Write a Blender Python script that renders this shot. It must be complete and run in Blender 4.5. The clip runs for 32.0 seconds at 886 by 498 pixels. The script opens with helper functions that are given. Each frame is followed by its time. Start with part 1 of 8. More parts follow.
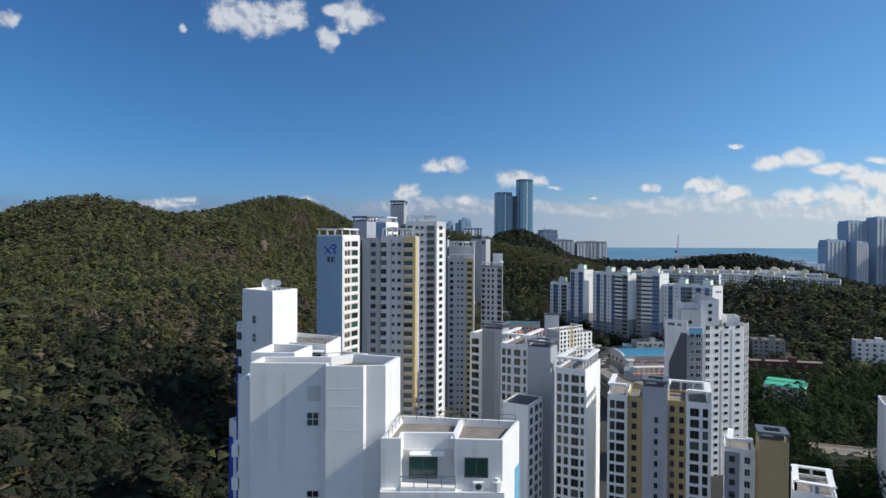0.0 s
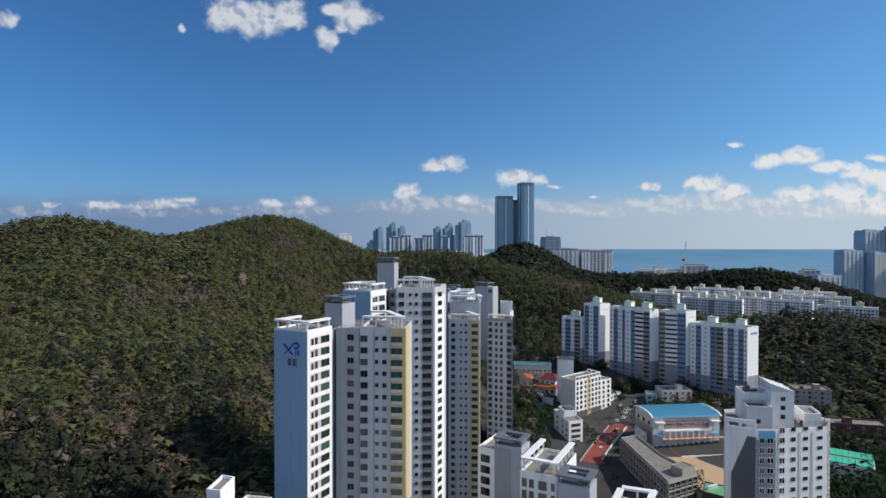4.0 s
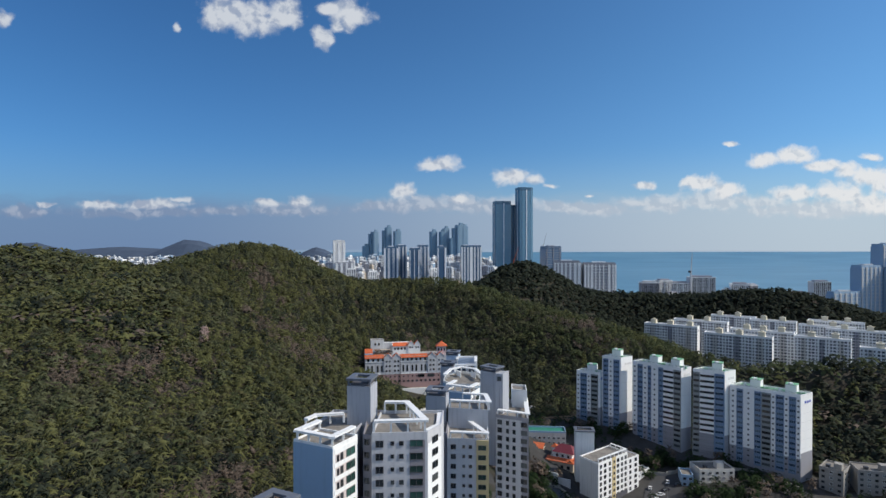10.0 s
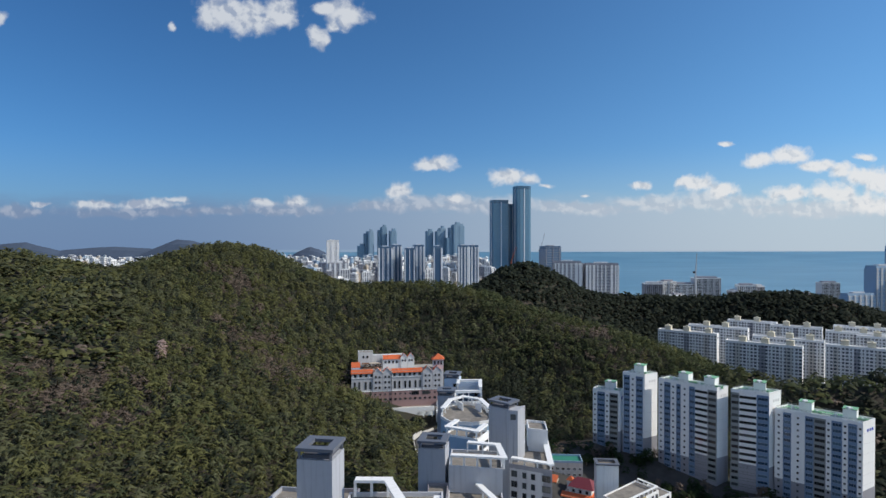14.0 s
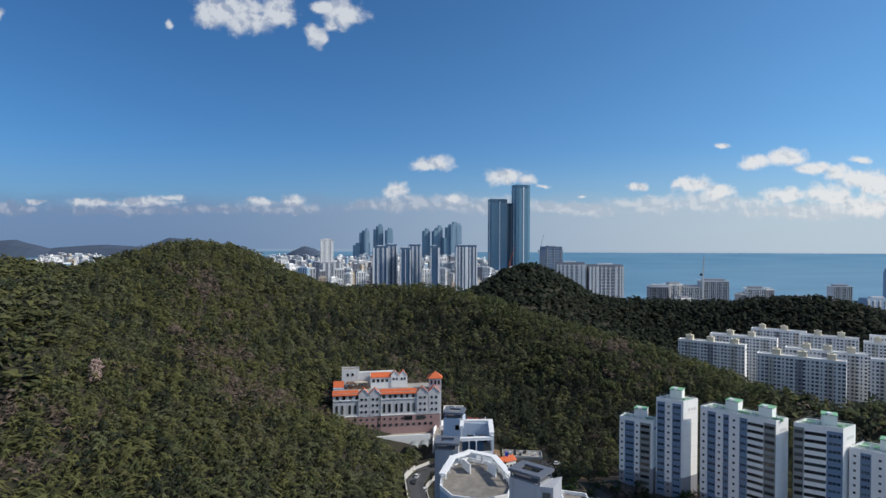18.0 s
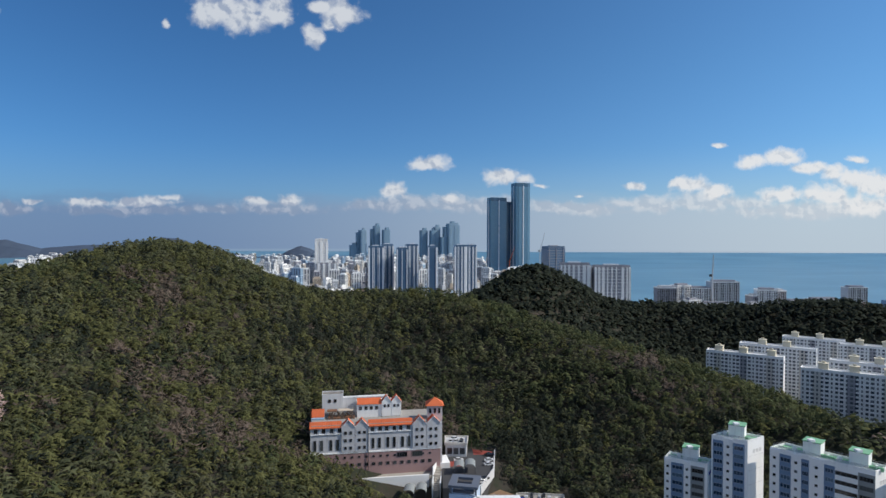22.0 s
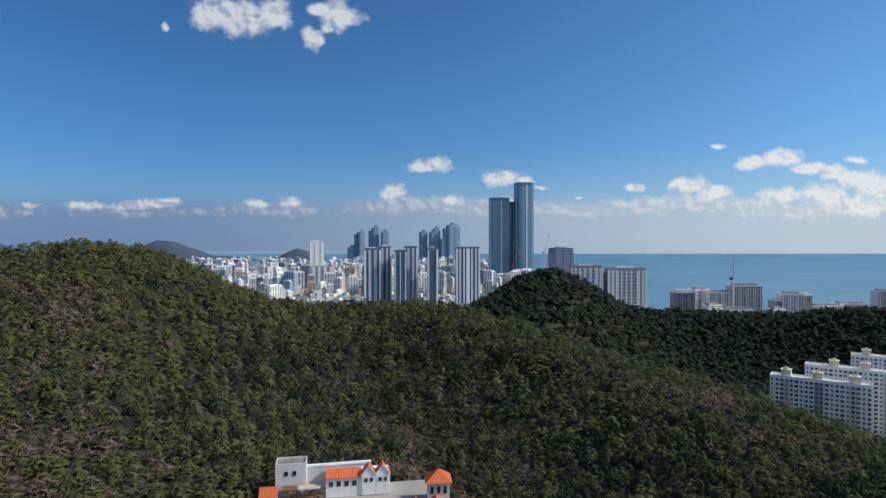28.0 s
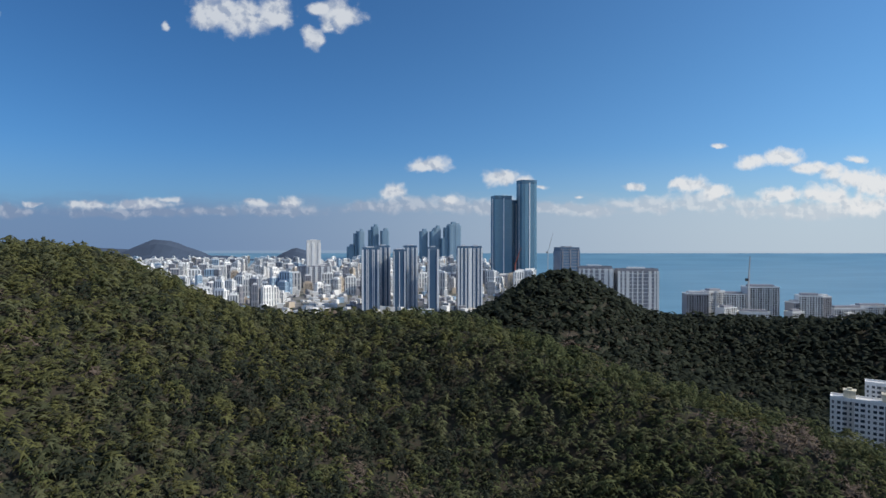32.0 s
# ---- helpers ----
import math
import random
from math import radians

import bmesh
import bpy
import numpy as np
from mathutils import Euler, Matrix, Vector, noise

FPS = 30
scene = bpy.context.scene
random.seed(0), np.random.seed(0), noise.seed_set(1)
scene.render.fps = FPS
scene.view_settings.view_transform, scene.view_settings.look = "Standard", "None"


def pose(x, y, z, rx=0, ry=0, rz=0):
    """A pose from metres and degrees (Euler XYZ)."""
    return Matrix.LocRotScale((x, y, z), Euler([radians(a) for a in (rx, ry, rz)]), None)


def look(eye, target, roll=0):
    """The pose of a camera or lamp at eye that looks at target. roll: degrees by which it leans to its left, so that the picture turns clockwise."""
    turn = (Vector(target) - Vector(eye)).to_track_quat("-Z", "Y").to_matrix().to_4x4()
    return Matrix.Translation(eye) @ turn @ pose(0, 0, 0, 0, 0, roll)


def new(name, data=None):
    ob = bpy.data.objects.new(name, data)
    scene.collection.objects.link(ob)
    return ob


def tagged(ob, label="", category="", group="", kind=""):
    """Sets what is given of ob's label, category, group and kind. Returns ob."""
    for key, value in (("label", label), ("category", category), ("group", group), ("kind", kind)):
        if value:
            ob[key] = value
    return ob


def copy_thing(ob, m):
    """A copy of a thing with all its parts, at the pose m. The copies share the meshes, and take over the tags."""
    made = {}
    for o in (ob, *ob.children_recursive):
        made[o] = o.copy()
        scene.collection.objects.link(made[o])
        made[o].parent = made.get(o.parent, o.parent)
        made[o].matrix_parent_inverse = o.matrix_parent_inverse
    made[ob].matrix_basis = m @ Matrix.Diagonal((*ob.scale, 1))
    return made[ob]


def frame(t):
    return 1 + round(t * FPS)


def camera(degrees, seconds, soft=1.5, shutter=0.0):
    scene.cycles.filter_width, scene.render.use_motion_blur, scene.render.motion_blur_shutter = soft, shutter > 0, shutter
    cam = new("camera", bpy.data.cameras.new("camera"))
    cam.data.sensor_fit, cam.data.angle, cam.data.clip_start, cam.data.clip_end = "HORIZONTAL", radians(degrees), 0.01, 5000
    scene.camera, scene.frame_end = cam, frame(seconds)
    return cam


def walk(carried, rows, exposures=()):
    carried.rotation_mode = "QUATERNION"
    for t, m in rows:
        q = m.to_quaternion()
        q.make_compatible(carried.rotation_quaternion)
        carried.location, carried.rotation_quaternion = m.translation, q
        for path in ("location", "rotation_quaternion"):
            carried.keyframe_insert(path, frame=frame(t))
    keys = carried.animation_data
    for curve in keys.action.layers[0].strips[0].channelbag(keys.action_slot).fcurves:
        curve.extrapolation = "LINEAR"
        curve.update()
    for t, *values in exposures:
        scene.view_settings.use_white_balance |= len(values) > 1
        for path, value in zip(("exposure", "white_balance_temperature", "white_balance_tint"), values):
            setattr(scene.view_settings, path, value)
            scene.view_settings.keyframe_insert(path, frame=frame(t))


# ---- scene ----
cam = camera(74.0, 32.0)
METRES, EYE, TILT, LEAN, TURN = 420.0, 103.0, 0.0, 0.0, 0.0
ROWS = [
    (0.0, 0.0, 0.0, 0.0, 0.0, -0.59, -0.24),
    (0.5, 0.0001, 0.0136, 0.007, 0.02, -0.58, -0.23),
    (1.0, -0.0, 0.0276, 0.0142, 0.0, -0.57, -0.2),
    (1.5, -0.0001, 0.0421, 0.0213, -0.01, -0.6, -0.17),
    (2.0, -0.0001, 0.0569, 0.0281, -0.01, -0.62, -0.13),
    (2.5, -0.0, 0.0718, 0.035, -0.01, -0.63, -0.16),
    (3.0, 0.0001, 0.0873, 0.0418, -0.01, -0.58, -0.12),
    (3.5, 0.0001, 0.1017, 0.0489, -0.01, -0.62, -0.09),
    (5.5, -0.0001, 0.156, 0.0773, -0.11, -0.69, 0.11),
    (6.0, -0.0001, 0.1682, 0.0846, -0.13, -0.68, 0.12),
    (6.5, -0.0001, 0.1804, 0.0918, -0.16, -0.69, 0.13),
    (7.0, 0.0, 0.1919, 0.0991, -0.19, -0.68, 0.13),
    (7.5, 0.0004, 0.203, 0.1062, -0.21, -0.66, 0.15),
    (8.0, 0.0003, 0.2142, 0.1133, -0.26, -0.68, 0.12),
    (8.5, 0.0002, 0.2251, 0.1193, -0.29, -0.67, 0.14),
    (9.0, 0.0002, 0.2356, 0.1228, -0.33, -0.74, 0.12),
    (9.5, 0.0003, 0.2462, 0.1235, -0.35, -0.74, 0.09),
    (10.0, 0.0002, 0.2579, 0.1236, -0.38, -0.72, 0.07),
    (10.5, -0.0, 0.2709, 0.1238, -0.42, -0.68, 0.07),
    (11.0, -0.0001, 0.2843, 0.1238, -0.47, -0.67, 0.08),
    (11.5, -0.0002, 0.2985, 0.1237, -0.52, -0.67, 0.09),
    (12.0, -0.0004, 0.3131, 0.1238, -0.59, -0.7, 0.08),
    (12.5, -0.0003, 0.3284, 0.1236, -0.63, -0.72, 0.08),
    (13.0, -0.0002, 0.3437, 0.1235, -0.68, -0.73, 0.07),
    (13.5, -0.0002, 0.3594, 0.1233, -0.72, -0.74, 0.07),
    (14.0, -0.0003, 0.3754, 0.1231, -0.77, -0.74, 0.08),
    (14.5, -0.0004, 0.3916, 0.123, -0.81, -0.74, 0.06),
    (16.5, -0.0009, 0.4569, 0.1225, -0.99, -0.74, -0.09),
    (17.0, -0.0008, 0.4732, 0.1223, -1.01, -0.73, -0.15),
    (17.5, -0.0007, 0.4896, 0.122, -1.05, -0.75, -0.22),
    (18.0, -0.0009, 0.5062, 0.1218, -1.08, -0.75, -0.25),
    (18.5, -0.0011, 0.5228, 0.1213, -1.11, -0.74, -0.25),
    (19.0, -0.0013, 0.5394, 0.1212, -1.14, -0.76, -0.27),
    (19.5, -0.0016, 0.556, 0.1212, -1.17, -0.76, -0.28),
    (20.0, -0.0019, 0.5728, 0.1209, -1.21, -0.78, -0.27),
    (20.5, -0.0021, 0.5894, 0.1208, -1.25, -0.78, -0.26),
    (21.0, -0.0022, 0.6061, 0.1207, -1.28, -0.78, -0.24),
    (21.5, -0.0024, 0.6218, 0.1208, -1.31, -0.77, -0.23),
    (22.0, -0.0024, 0.6385, 0.1208, -1.33, -0.78, -0.21),
    (22.5, -0.0024, 0.6552, 0.1206, -1.33, -0.77, -0.2),
    (23.0, -0.0024, 0.6718, 0.1207, -1.33, -0.76, -0.2),
    (23.5, -0.0024, 0.6886, 0.1209, -1.32, -0.74, -0.18),
    (24.0, -0.0026, 0.7052, 0.1208, -1.33, -0.72, -0.14),
    (24.5, -0.0026, 0.7219, 0.121, -1.32, -0.7, -0.11),
    (25.0, -0.0027, 0.7388, 0.121, -1.32, -0.66, -0.06),
    (25.5, -0.0028, 0.7555, 0.1207, -1.33, -0.65, -0.04),
    (27.5, -0.0029, 0.8222, 0.1199, -1.35, -0.61, -0.01),
    (28.0, -0.0029, 0.8389, 0.1196, -1.35, -0.59, -0.01),
    (28.5, -0.0028, 0.8555, 0.1196, -1.34, -0.59, -0.03),
    (29.0, -0.0028, 0.8721, 0.1194, -1.34, -0.59, -0.04),
    (29.5, -0.0029, 0.8888, 0.1194, -1.33, -0.6, -0.05),
    (30.0, -0.0029, 0.9047, 0.1193, -1.33, -0.6, -0.06),
    (30.5, -0.0029, 0.9208, 0.119, -1.32, -0.61, -0.07),
    (31.0, -0.0031, 0.937, 0.1189, -1.32, -0.61, -0.07),
    (31.5, -0.0032, 0.9532, 0.1188, -1.32, -0.63, -0.04),
    (32.0, -0.0034, 0.9694, 0.1187, -1.32, -0.65, -0.02),
]
walk(cam, [(t, pose(0, 0, EYE, TILT, LEAN, TURN) @ pose(METRES * x, METRES * y, METRES * z, 90 + pitch, roll, yaw)) for t, x, y, z, yaw, pitch, roll in ROWS])

# the sun stands to the right of the flight line, a little behind it
SUN_EL, SUN_AZ = radians(38.0), radians(97.0)      # azimuth from +y towards +x
SUN_DIR = Vector((math.sin(SUN_AZ) * math.cos(SUN_EL), math.cos(SUN_AZ) * math.cos(SUN_EL), math.sin(SUN_EL)))
sun = new("sun", bpy.data.lights.new("sun", "SUN"))
sun.data.energy, sun.data.angle, sun.data.color = 4.0, radians(0.6), (1.0, 0.93, 0.82)
sun.matrix_world = look(SUN_DIR * 1000, (0, 0, 0))


# ---------------------------------------------------------------- node helpers
def put(nt, socket, value):
    if hasattr(value, "is_linked") or hasattr(value, "links"):
        nt.links.new(value, socket)
    else:
        socket.default_value = value


def math_node(nt, op, a, b=0.0, c=0.0, clamp=False):
    n = nt.nodes.new("ShaderNodeMath")
    n.operation, n.use_clamp = op, clamp
    for s, v in zip(n.inputs, (a, b, c)):
        put(nt, s, v)
    return n.outputs[0]


def vec_node(nt, op, a, b=(0, 0, 0), c=(0, 0, 0)):
    n = nt.nodes.new("ShaderNodeVectorMath")
    n.operation = op
    for s, v in zip(n.inputs, (a, b, c)):
        put(nt, s, v)
    return n.outputs["Value"] if op in ("LENGTH", "DOT_PRODUCT") else n.outputs[0]


def noise_node(nt, vector, scale, detail=3.0, rough=0.55):
    n = nt.nodes.new("ShaderNodeTexNoise")
    n.inputs["Scale"].default_value, n.inputs["Detail"].default_value = scale, detail
    n.inputs["Roughness"].default_value = rough
    nt.links.new(vector, n.inputs["Vector"])
    return n.outputs["Fac"]


def mix_node(nt, fac, a, b, blend="MIX"):
    n = nt.nodes.new("ShaderNodeMix")
    n.data_type, n.blend_type = "RGBA", blend
    put(nt, n.inputs[0], fac)
    put(nt, n.inputs[6], a)
    put(nt, n.inputs[7], b)
    return n.outputs[2]


def ramp_node(nt, fac, lo, hi):
    n = nt.nodes.new("ShaderNodeMapRange")
    n.interpolation_type = "SMOOTHSTEP"
    nt.links.new(fac, n.inputs[0])
    n.inputs[1].default_value, n.inputs[2].default_value = lo, hi
    return n.outputs[0]


# ---------------------------------------------------------------- sky with clouds
SKY = 0.1
world = bpy.data.worlds.new("sky")
scene.world = world
world.use_nodes = True
wt = world.node_tree
wt.nodes.clear()
sky = wt.nodes.new("ShaderNodeTexSky")
sky.sky_type, sky.sun_disc = "NISHITA", False
sky.sun_elevation, sky.sun_rotation = SUN_EL, SUN_AZ
sky.air_density, sky.dust_density, sky.ozone_density, sky.altitude = 1.0, 0.6, 2.5, 150
tex = wt.nodes.new("ShaderNodeTexCoord").outputs["Generated"]
sep = wt.nodes.new("ShaderNodeSeparateXYZ")
wt.links.new(tex, sep.inputs[0])
ahead = math_node(wt, "MAXIMUM", sep.outputs[1], 0.05)
cu, cv = math_node(wt, "DIVIDE", sep.outputs[0], ahead), math_node(wt, "DIVIDE", sep.outputs[2], ahead)
flat = wt.nodes.new("ShaderNodeCombineXYZ")
wt.links.new(cu, flat.inputs[0])
wt.links.new(cv, flat.inputs[1])
flat = flat.outputs[0]
warp = wt.nodes.new("ShaderNodeTexNoise")
warp.inputs["Scale"].default_value, warp.inputs["Detail"].default_value = 22.0, 5.0
wt.links.new(flat, warp.inputs["Vector"])
bent = vec_node(wt, "MULTIPLY_ADD", vec_node(wt, "SUBTRACT", warp.outputs["Color"], (0.5, 0.5, 0.5)), (0.026, 0.018, 0.0), flat)
# cumulus heads: place across and up (tangents), half width, half height
CLOUDS = [(-.369, .381, .038, .032), (-.318, .375, .060, .036), (-.262, .381, .034, .030), (-.149, .383, .034, .028), (-.184, .392, .02, .012), (-.198, .344, .017, .025), (-.172, .366, .012, .014), (-.738, .375, .02, .016), (-.44, .361, .007, .010),
          (.003, .132, .037, .015), (-.014, .128, .028, .013), (.127, .107, .034, .017), (.160, .103, .02, .010), (.189, .096, .014, .005), (.498, .165, .017, .006),
          (.554, .138, .030, .014), (.606, .142, .036, .019), (.656, .127, .036, .014), (.691, .119, .022, .015), (.737, .109, .040, .020), (.775, .098, .04, .027), (.737, .143, .019, .008), (.683, .080, .040, .022), (.745, .064, .06, .022),
          (.452, .096, .040, .016), (.493, .086, .028, .015), (.425, .101, .018, .011), (.608, .081, .045, .014), (.353, .093, .019, .009), (.258, .077, .008, .004),
          (-.063, .084, .022, .019), (.030, .072, .016, .009), (-.233, .069, .022, .012), (-.291, .065, .030, .008), (-.478, .065, .058, .009), (-.566, .062, .045, .009), (-.439, .071, .022, .006), (-.665, .063, .018, .006)]
# the long low bank that they stand on
BANK = [(.468, .068, .075, .018), (.554, .067, .055, .012), (.382, .063, .055, .015), (.329, .067, .04, .010), (.264, .057, .055, .012), (.205, .057, .04, .012), (.65, .052, .13, .016), (.11, .060, .07, .016),
        (.04, .062, .05, .016), (-.027, .062, .07, .015), (-.099, .059, .05, .010), (-.258, .054, .075, .012), (-.505, .050, .13, .011), (-.36, .050, .06, .008), (-.70, .050, .06, .010)]


def heads(places, at):
    """How far a direction lies inside flat-based cloud heads: 0 in the middle of one, 1 on its rim"""
    near = None
    for u0, v0, a, b in places:
        q = wt.nodes.new("ShaderNodeSeparateXYZ")
        wt.links.new(vec_node(wt, "MULTIPLY_ADD", at, (1 / a, 1 / b, 0), (-u0 / a, -v0 / b, 0)), q.inputs[0])
        y = math_node(wt, "MAXIMUM", q.outputs[1], math_node(wt, "MULTIPLY", q.outputs[1], -1.25))
        d = math_node(wt, "SQRT", math_node(wt, "MULTIPLY_ADD", q.outputs[0], q.outputs[0], math_node(wt, "MULTIPLY", y, y)))
        near = d if near is None else math_node(wt, "SMOOTH_MIN", near, d, 0.3)
    return near


near_d = heads(CLOUDS, bent)
bank_d = heads(BANK, bent)
puff = noise_node(wt, bent, 36.0, 7.0, 0.54)
shift = noise_node(wt, vec_node(wt, "ADD", bent, (0.006, 0.007, 0.0)), 42.0, 4.0, 0.5)
soft_n = noise_node(wt, bent, 42.0, 4.0, 0.5)
thick = math_node(wt, "SUBTRACT", math_node(wt, "MULTIPLY_ADD", puff, 1.9, 0.24), near_d)
front = ramp_node(wt, sep.outputs[1], 0.2, 0.4)
dense = math_node(wt, "MULTIPLY", math_node(wt, "MULTIPLY", ramp_node(wt, thick, -0.04, 0.72), front), 0.95)
bank_t = math_node(wt, "SUBTRACT", math_node(wt, "MULTIPLY_ADD", puff, 2.0, 0.30), bank_d)
bank = math_node(wt, "MULTIPLY", math_node(wt, "MULTIPLY", ramp_node(wt, bank_t, -0.05, 0.85), front), 0.74)
side = ramp_node(wt, cu, -0.55, 0.75)
# haze under the bank, down to the horizon, with a soft uneven upper rim
veil_n = noise_node(wt, vec_node(wt, "MULTIPLY", flat, (1.0, 3.2, 1.0)), 9.0, 5.0, 0.6)
rim = math_node(wt, "MULTIPLY_ADD", math_node(wt, "SUBTRACT", veil_n, 0.5), 0.05, cv)
veil = ramp_node(wt, rim, 0.088, 0.045)
low = ramp_node(wt, sep.outputs[2], 0.16, -0.01)
lit = ramp_node(wt, math_node(wt, "ADD", math_node(wt, "MULTIPLY", math_node(wt, "SUBTRACT", soft_n, shift), 2.6), math_node(wt, "MULTIPLY_ADD", side, 0.22, math_node(wt, "MULTIPLY", thick, 0.22))), -0.22, 0.34)
cloud_col = mix_node(wt, lit, mix_node(wt, side, (3.4, 4.0, 5.2, 1), (5.6, 6.1, 6.7, 1)), mix_node(wt, side, (6.0, 6.4, 7.0, 1), (7.8, 7.9, 8.0, 1)))
bank_lit = ramp_node(wt, math_node(wt, "MULTIPLY_ADD", math_node(wt, "SUBTRACT", soft_n, shift), 0.22, cv), 0.045, 0.085)
bank_col = mix_node(wt, bank_lit, mix_node(wt, side, (2.1, 2.8, 4.2, 1), (5.4, 6.0, 6.7, 1)), mix_node(wt, side, (3.9, 4.4, 5.5, 1), (7.0, 7.3, 7.6, 1)))
air = mix_node(wt, 1.0, sky.outputs[0], mix_node(wt, side, (0.32, 0.65, 0.97, 1), (0.55, 0.93, 1.21, 1)), "MULTIPLY")
air = mix_node(wt, ramp_node(wt, cv, 0.34, 0.06), air, mix_node(wt, 1.0, air, (1.0, 0.95, 1.02, 1), "MULTIPLY"))
base_col = mix_node(wt, math_node(wt, "MULTIPLY", low, 0.55), air, mix_node(wt, side, (1.9, 2.95, 4.9, 1), (4.9, 5.9, 7.0, 1)))
col = mix_node(wt, math_node(wt, "MULTIPLY", math_node(wt, "MULTIPLY", veil, front), 0.82), base_col, mix_node(wt, side, (1.55, 2.40, 4.1, 1), (4.9, 5.8, 6.7, 1)))
col = mix_node(wt, bank, col, bank_col)
col = mix_node(wt, dense, col, cloud_col)
# broken cloud over the unseen sky behind, added as fill light on shaded fronts
rest_n = noise_node(wt, tex, 3.2, 6.0, 0.6)
rest_f = math_node(wt, "MULTIPLY", ramp_node(wt, rest_n, 0.36, 0.56), ramp_node(wt, sep.outputs[1], 0.25, -0.1))
col = mix_node(wt, math_node(wt, "MULTIPLY", rest_f, 0.42), col, (6.6, 7.0, 7.6, 1))
# the open sea goes on to the horizon, which dips a little below eye level
# haze and right-hand sun glare are painted into the sea near the horizon
sea_col = mix_node(wt, ramp_node(wt, sep.outputs[2], -0.045, -0.0135), (2.1, 3.6, 4.8, 1), mix_node(wt, side, (2.0, 3.0, 4.5, 1), (4.4, 5.2, 6.1, 1)))
col = mix_node(wt, ramp_node(wt, sep.outputs[2], -0.0125, -0.0145), col, sea_col)
bg = wt.nodes.new("ShaderNodeBackground")
bg.inputs["Strength"].default_value = SKY
wt.links.new(col, bg.inputs["Color"])
wt.links.new(bg.outputs[0], wt.nodes.new("ShaderNodeOutputWorld").inputs[0])


# ---------------------------------------------------------------- materials
def surface(name, colour, rough=0.65, var=0.16, grain=1.2, streak=0.0, metal=0.0, bump=0.1, rnd=0.0, spread=0.12):
    """Colour with fine grain, broad staining, optional rain streaks and a change from piece to piece."""
    m = bpy.data.materials.new(name)
    m.use_nodes = True
    nt = m.node_tree
    p = nt.nodes["Principled BSDF"]
    pos = nt.nodes.new("ShaderNodeNewGeometry").outputs["Position"]
    fine, broad = noise_node(nt, pos, grain, 5.0), noise_node(nt, pos, spread, 3.0)
    f = math_node(nt, "MULTIPLY_ADD", fine, var, 1 - var / 2)
    f = math_node(nt, "MULTIPLY", f, math_node(nt, "MULTIPLY_ADD", broad, var, 1 - var / 2))
    if streak:
        s = noise_node(nt, vec_node(nt, "MULTIPLY", pos, (1.1, 1.1, 0.05)), 1.0, 4.0, 0.6)
        f = math_node(nt, "MULTIPLY", f, math_node(nt, "SUBTRACT", 1.0, math_node(nt, "MULTIPLY", ramp_node(nt, s, 0.5, 0.75), streak)))
    if rnd:
        o = nt.nodes.new("ShaderNodeObjectInfo").outputs["Random"]
        f = math_node(nt, "MULTIPLY", f, math_node(nt, "MULTIPLY_ADD", o, rnd, 1 - rnd / 2))
    c = vec_node(nt, "MULTIPLY", (*colour,), (1, 1, 1))
    scl = nt.nodes.new("ShaderNodeVectorMath")
    scl.operation = "SCALE"
    nt.links.new(c, scl.inputs[0])
    nt.links.new(f, scl.inputs["Scale"])
    nt.links.new(scl.outputs[0], p.inputs["Base Color"])
    p.inputs["Roughness"].default_value, p.inputs["Metallic"].default_value = rough, metal
    if bump:
        b = nt.nodes.new("ShaderNodeBump")
        b.inputs["Strength"].default_value, b.inputs["Distance"].default_value = bump, 0.05
        nt.links.new(fine, b.inputs["Height"])
        nt.links.new(b.outputs[0], p.inputs["Normal"])
    return m


def glazing(name, dark, light, rough=0.12, share=0.8):
    """Window glass: dark rooms behind, now and then a drawn curtain."""
    m = bpy.data.materials.new(name)
    m.use_nodes = True
    nt = m.node_tree
    p = nt.nodes["Principled BSDF"]
    o = nt.nodes.new("ShaderNodeObjectInfo").outputs["Random"]
    isl = nt.nodes.new("ShaderNodeNewGeometry").outputs["Random Per Island"]
    r = math_node(nt, "FRACT", math_node(nt, "MULTIPLY_ADD", isl, 3.7, o))
    nt.links.new(mix_node(nt, ramp_node(nt, r, share - 0.3, 1.0), (*dark, 1), (*light, 1)), p.inputs["Base Color"])
    p.inputs["Roughness"].default_value, p.inputs["Specular IOR Level"].default_value = rough, 0.6
    return m


def foliage(name, dark, light, dry):
    """Leaves and needles: change from tuft to tuft and from stand to stand."""
    m = bpy.data.materials.new(name)
    m.use_nodes = True
    nt = m.node_tree
    p = nt.nodes["Principled BSDF"]
    g = nt.nodes.new("ShaderNodeNewGeometry")
    stand = noise_node(nt, g.outputs["Position"], 0.035, 4.0, 0.65)
    each = noise_node(nt, g.outputs["Position"], 0.22, 2.0)
    k = math_node(nt, "ADD", math_node(nt, "MULTIPLY", g.outputs["Random Per Island"], 0.45), math_node(nt, "MULTIPLY", each, 0.75), clamp=True)
    c = mix_node(nt, ramp_node(nt, k, 0.25, 0.85), (*dark, 1), (*light, 1))
    c = mix_node(nt, math_node(nt, "MULTIPLY", ramp_node(nt, stand, 0.52, 0.82), 0.7), c, (*dry, 1))
    nt.links.new(c, p.inputs["Base Color"])
    p.inputs["Roughness"].default_value, p.inputs["Specular IOR Level"].default_value = 0.8, 0.1
    tr, mx = nt.nodes.new("ShaderNodeBsdfTranslucent"), nt.nodes.new("ShaderNodeMixShader")
    nt.links.new(c, tr.inputs["Color"])
    mx.inputs[0].default_value = 0.38
    nt.links.new(p.outputs[0], mx.inputs[1])
    nt.links.new(tr.outputs[0], mx.inputs[2])
    nt.links.new(mx.outputs[0], nt.nodes["Material Output"].inputs["Surface"])
    return m


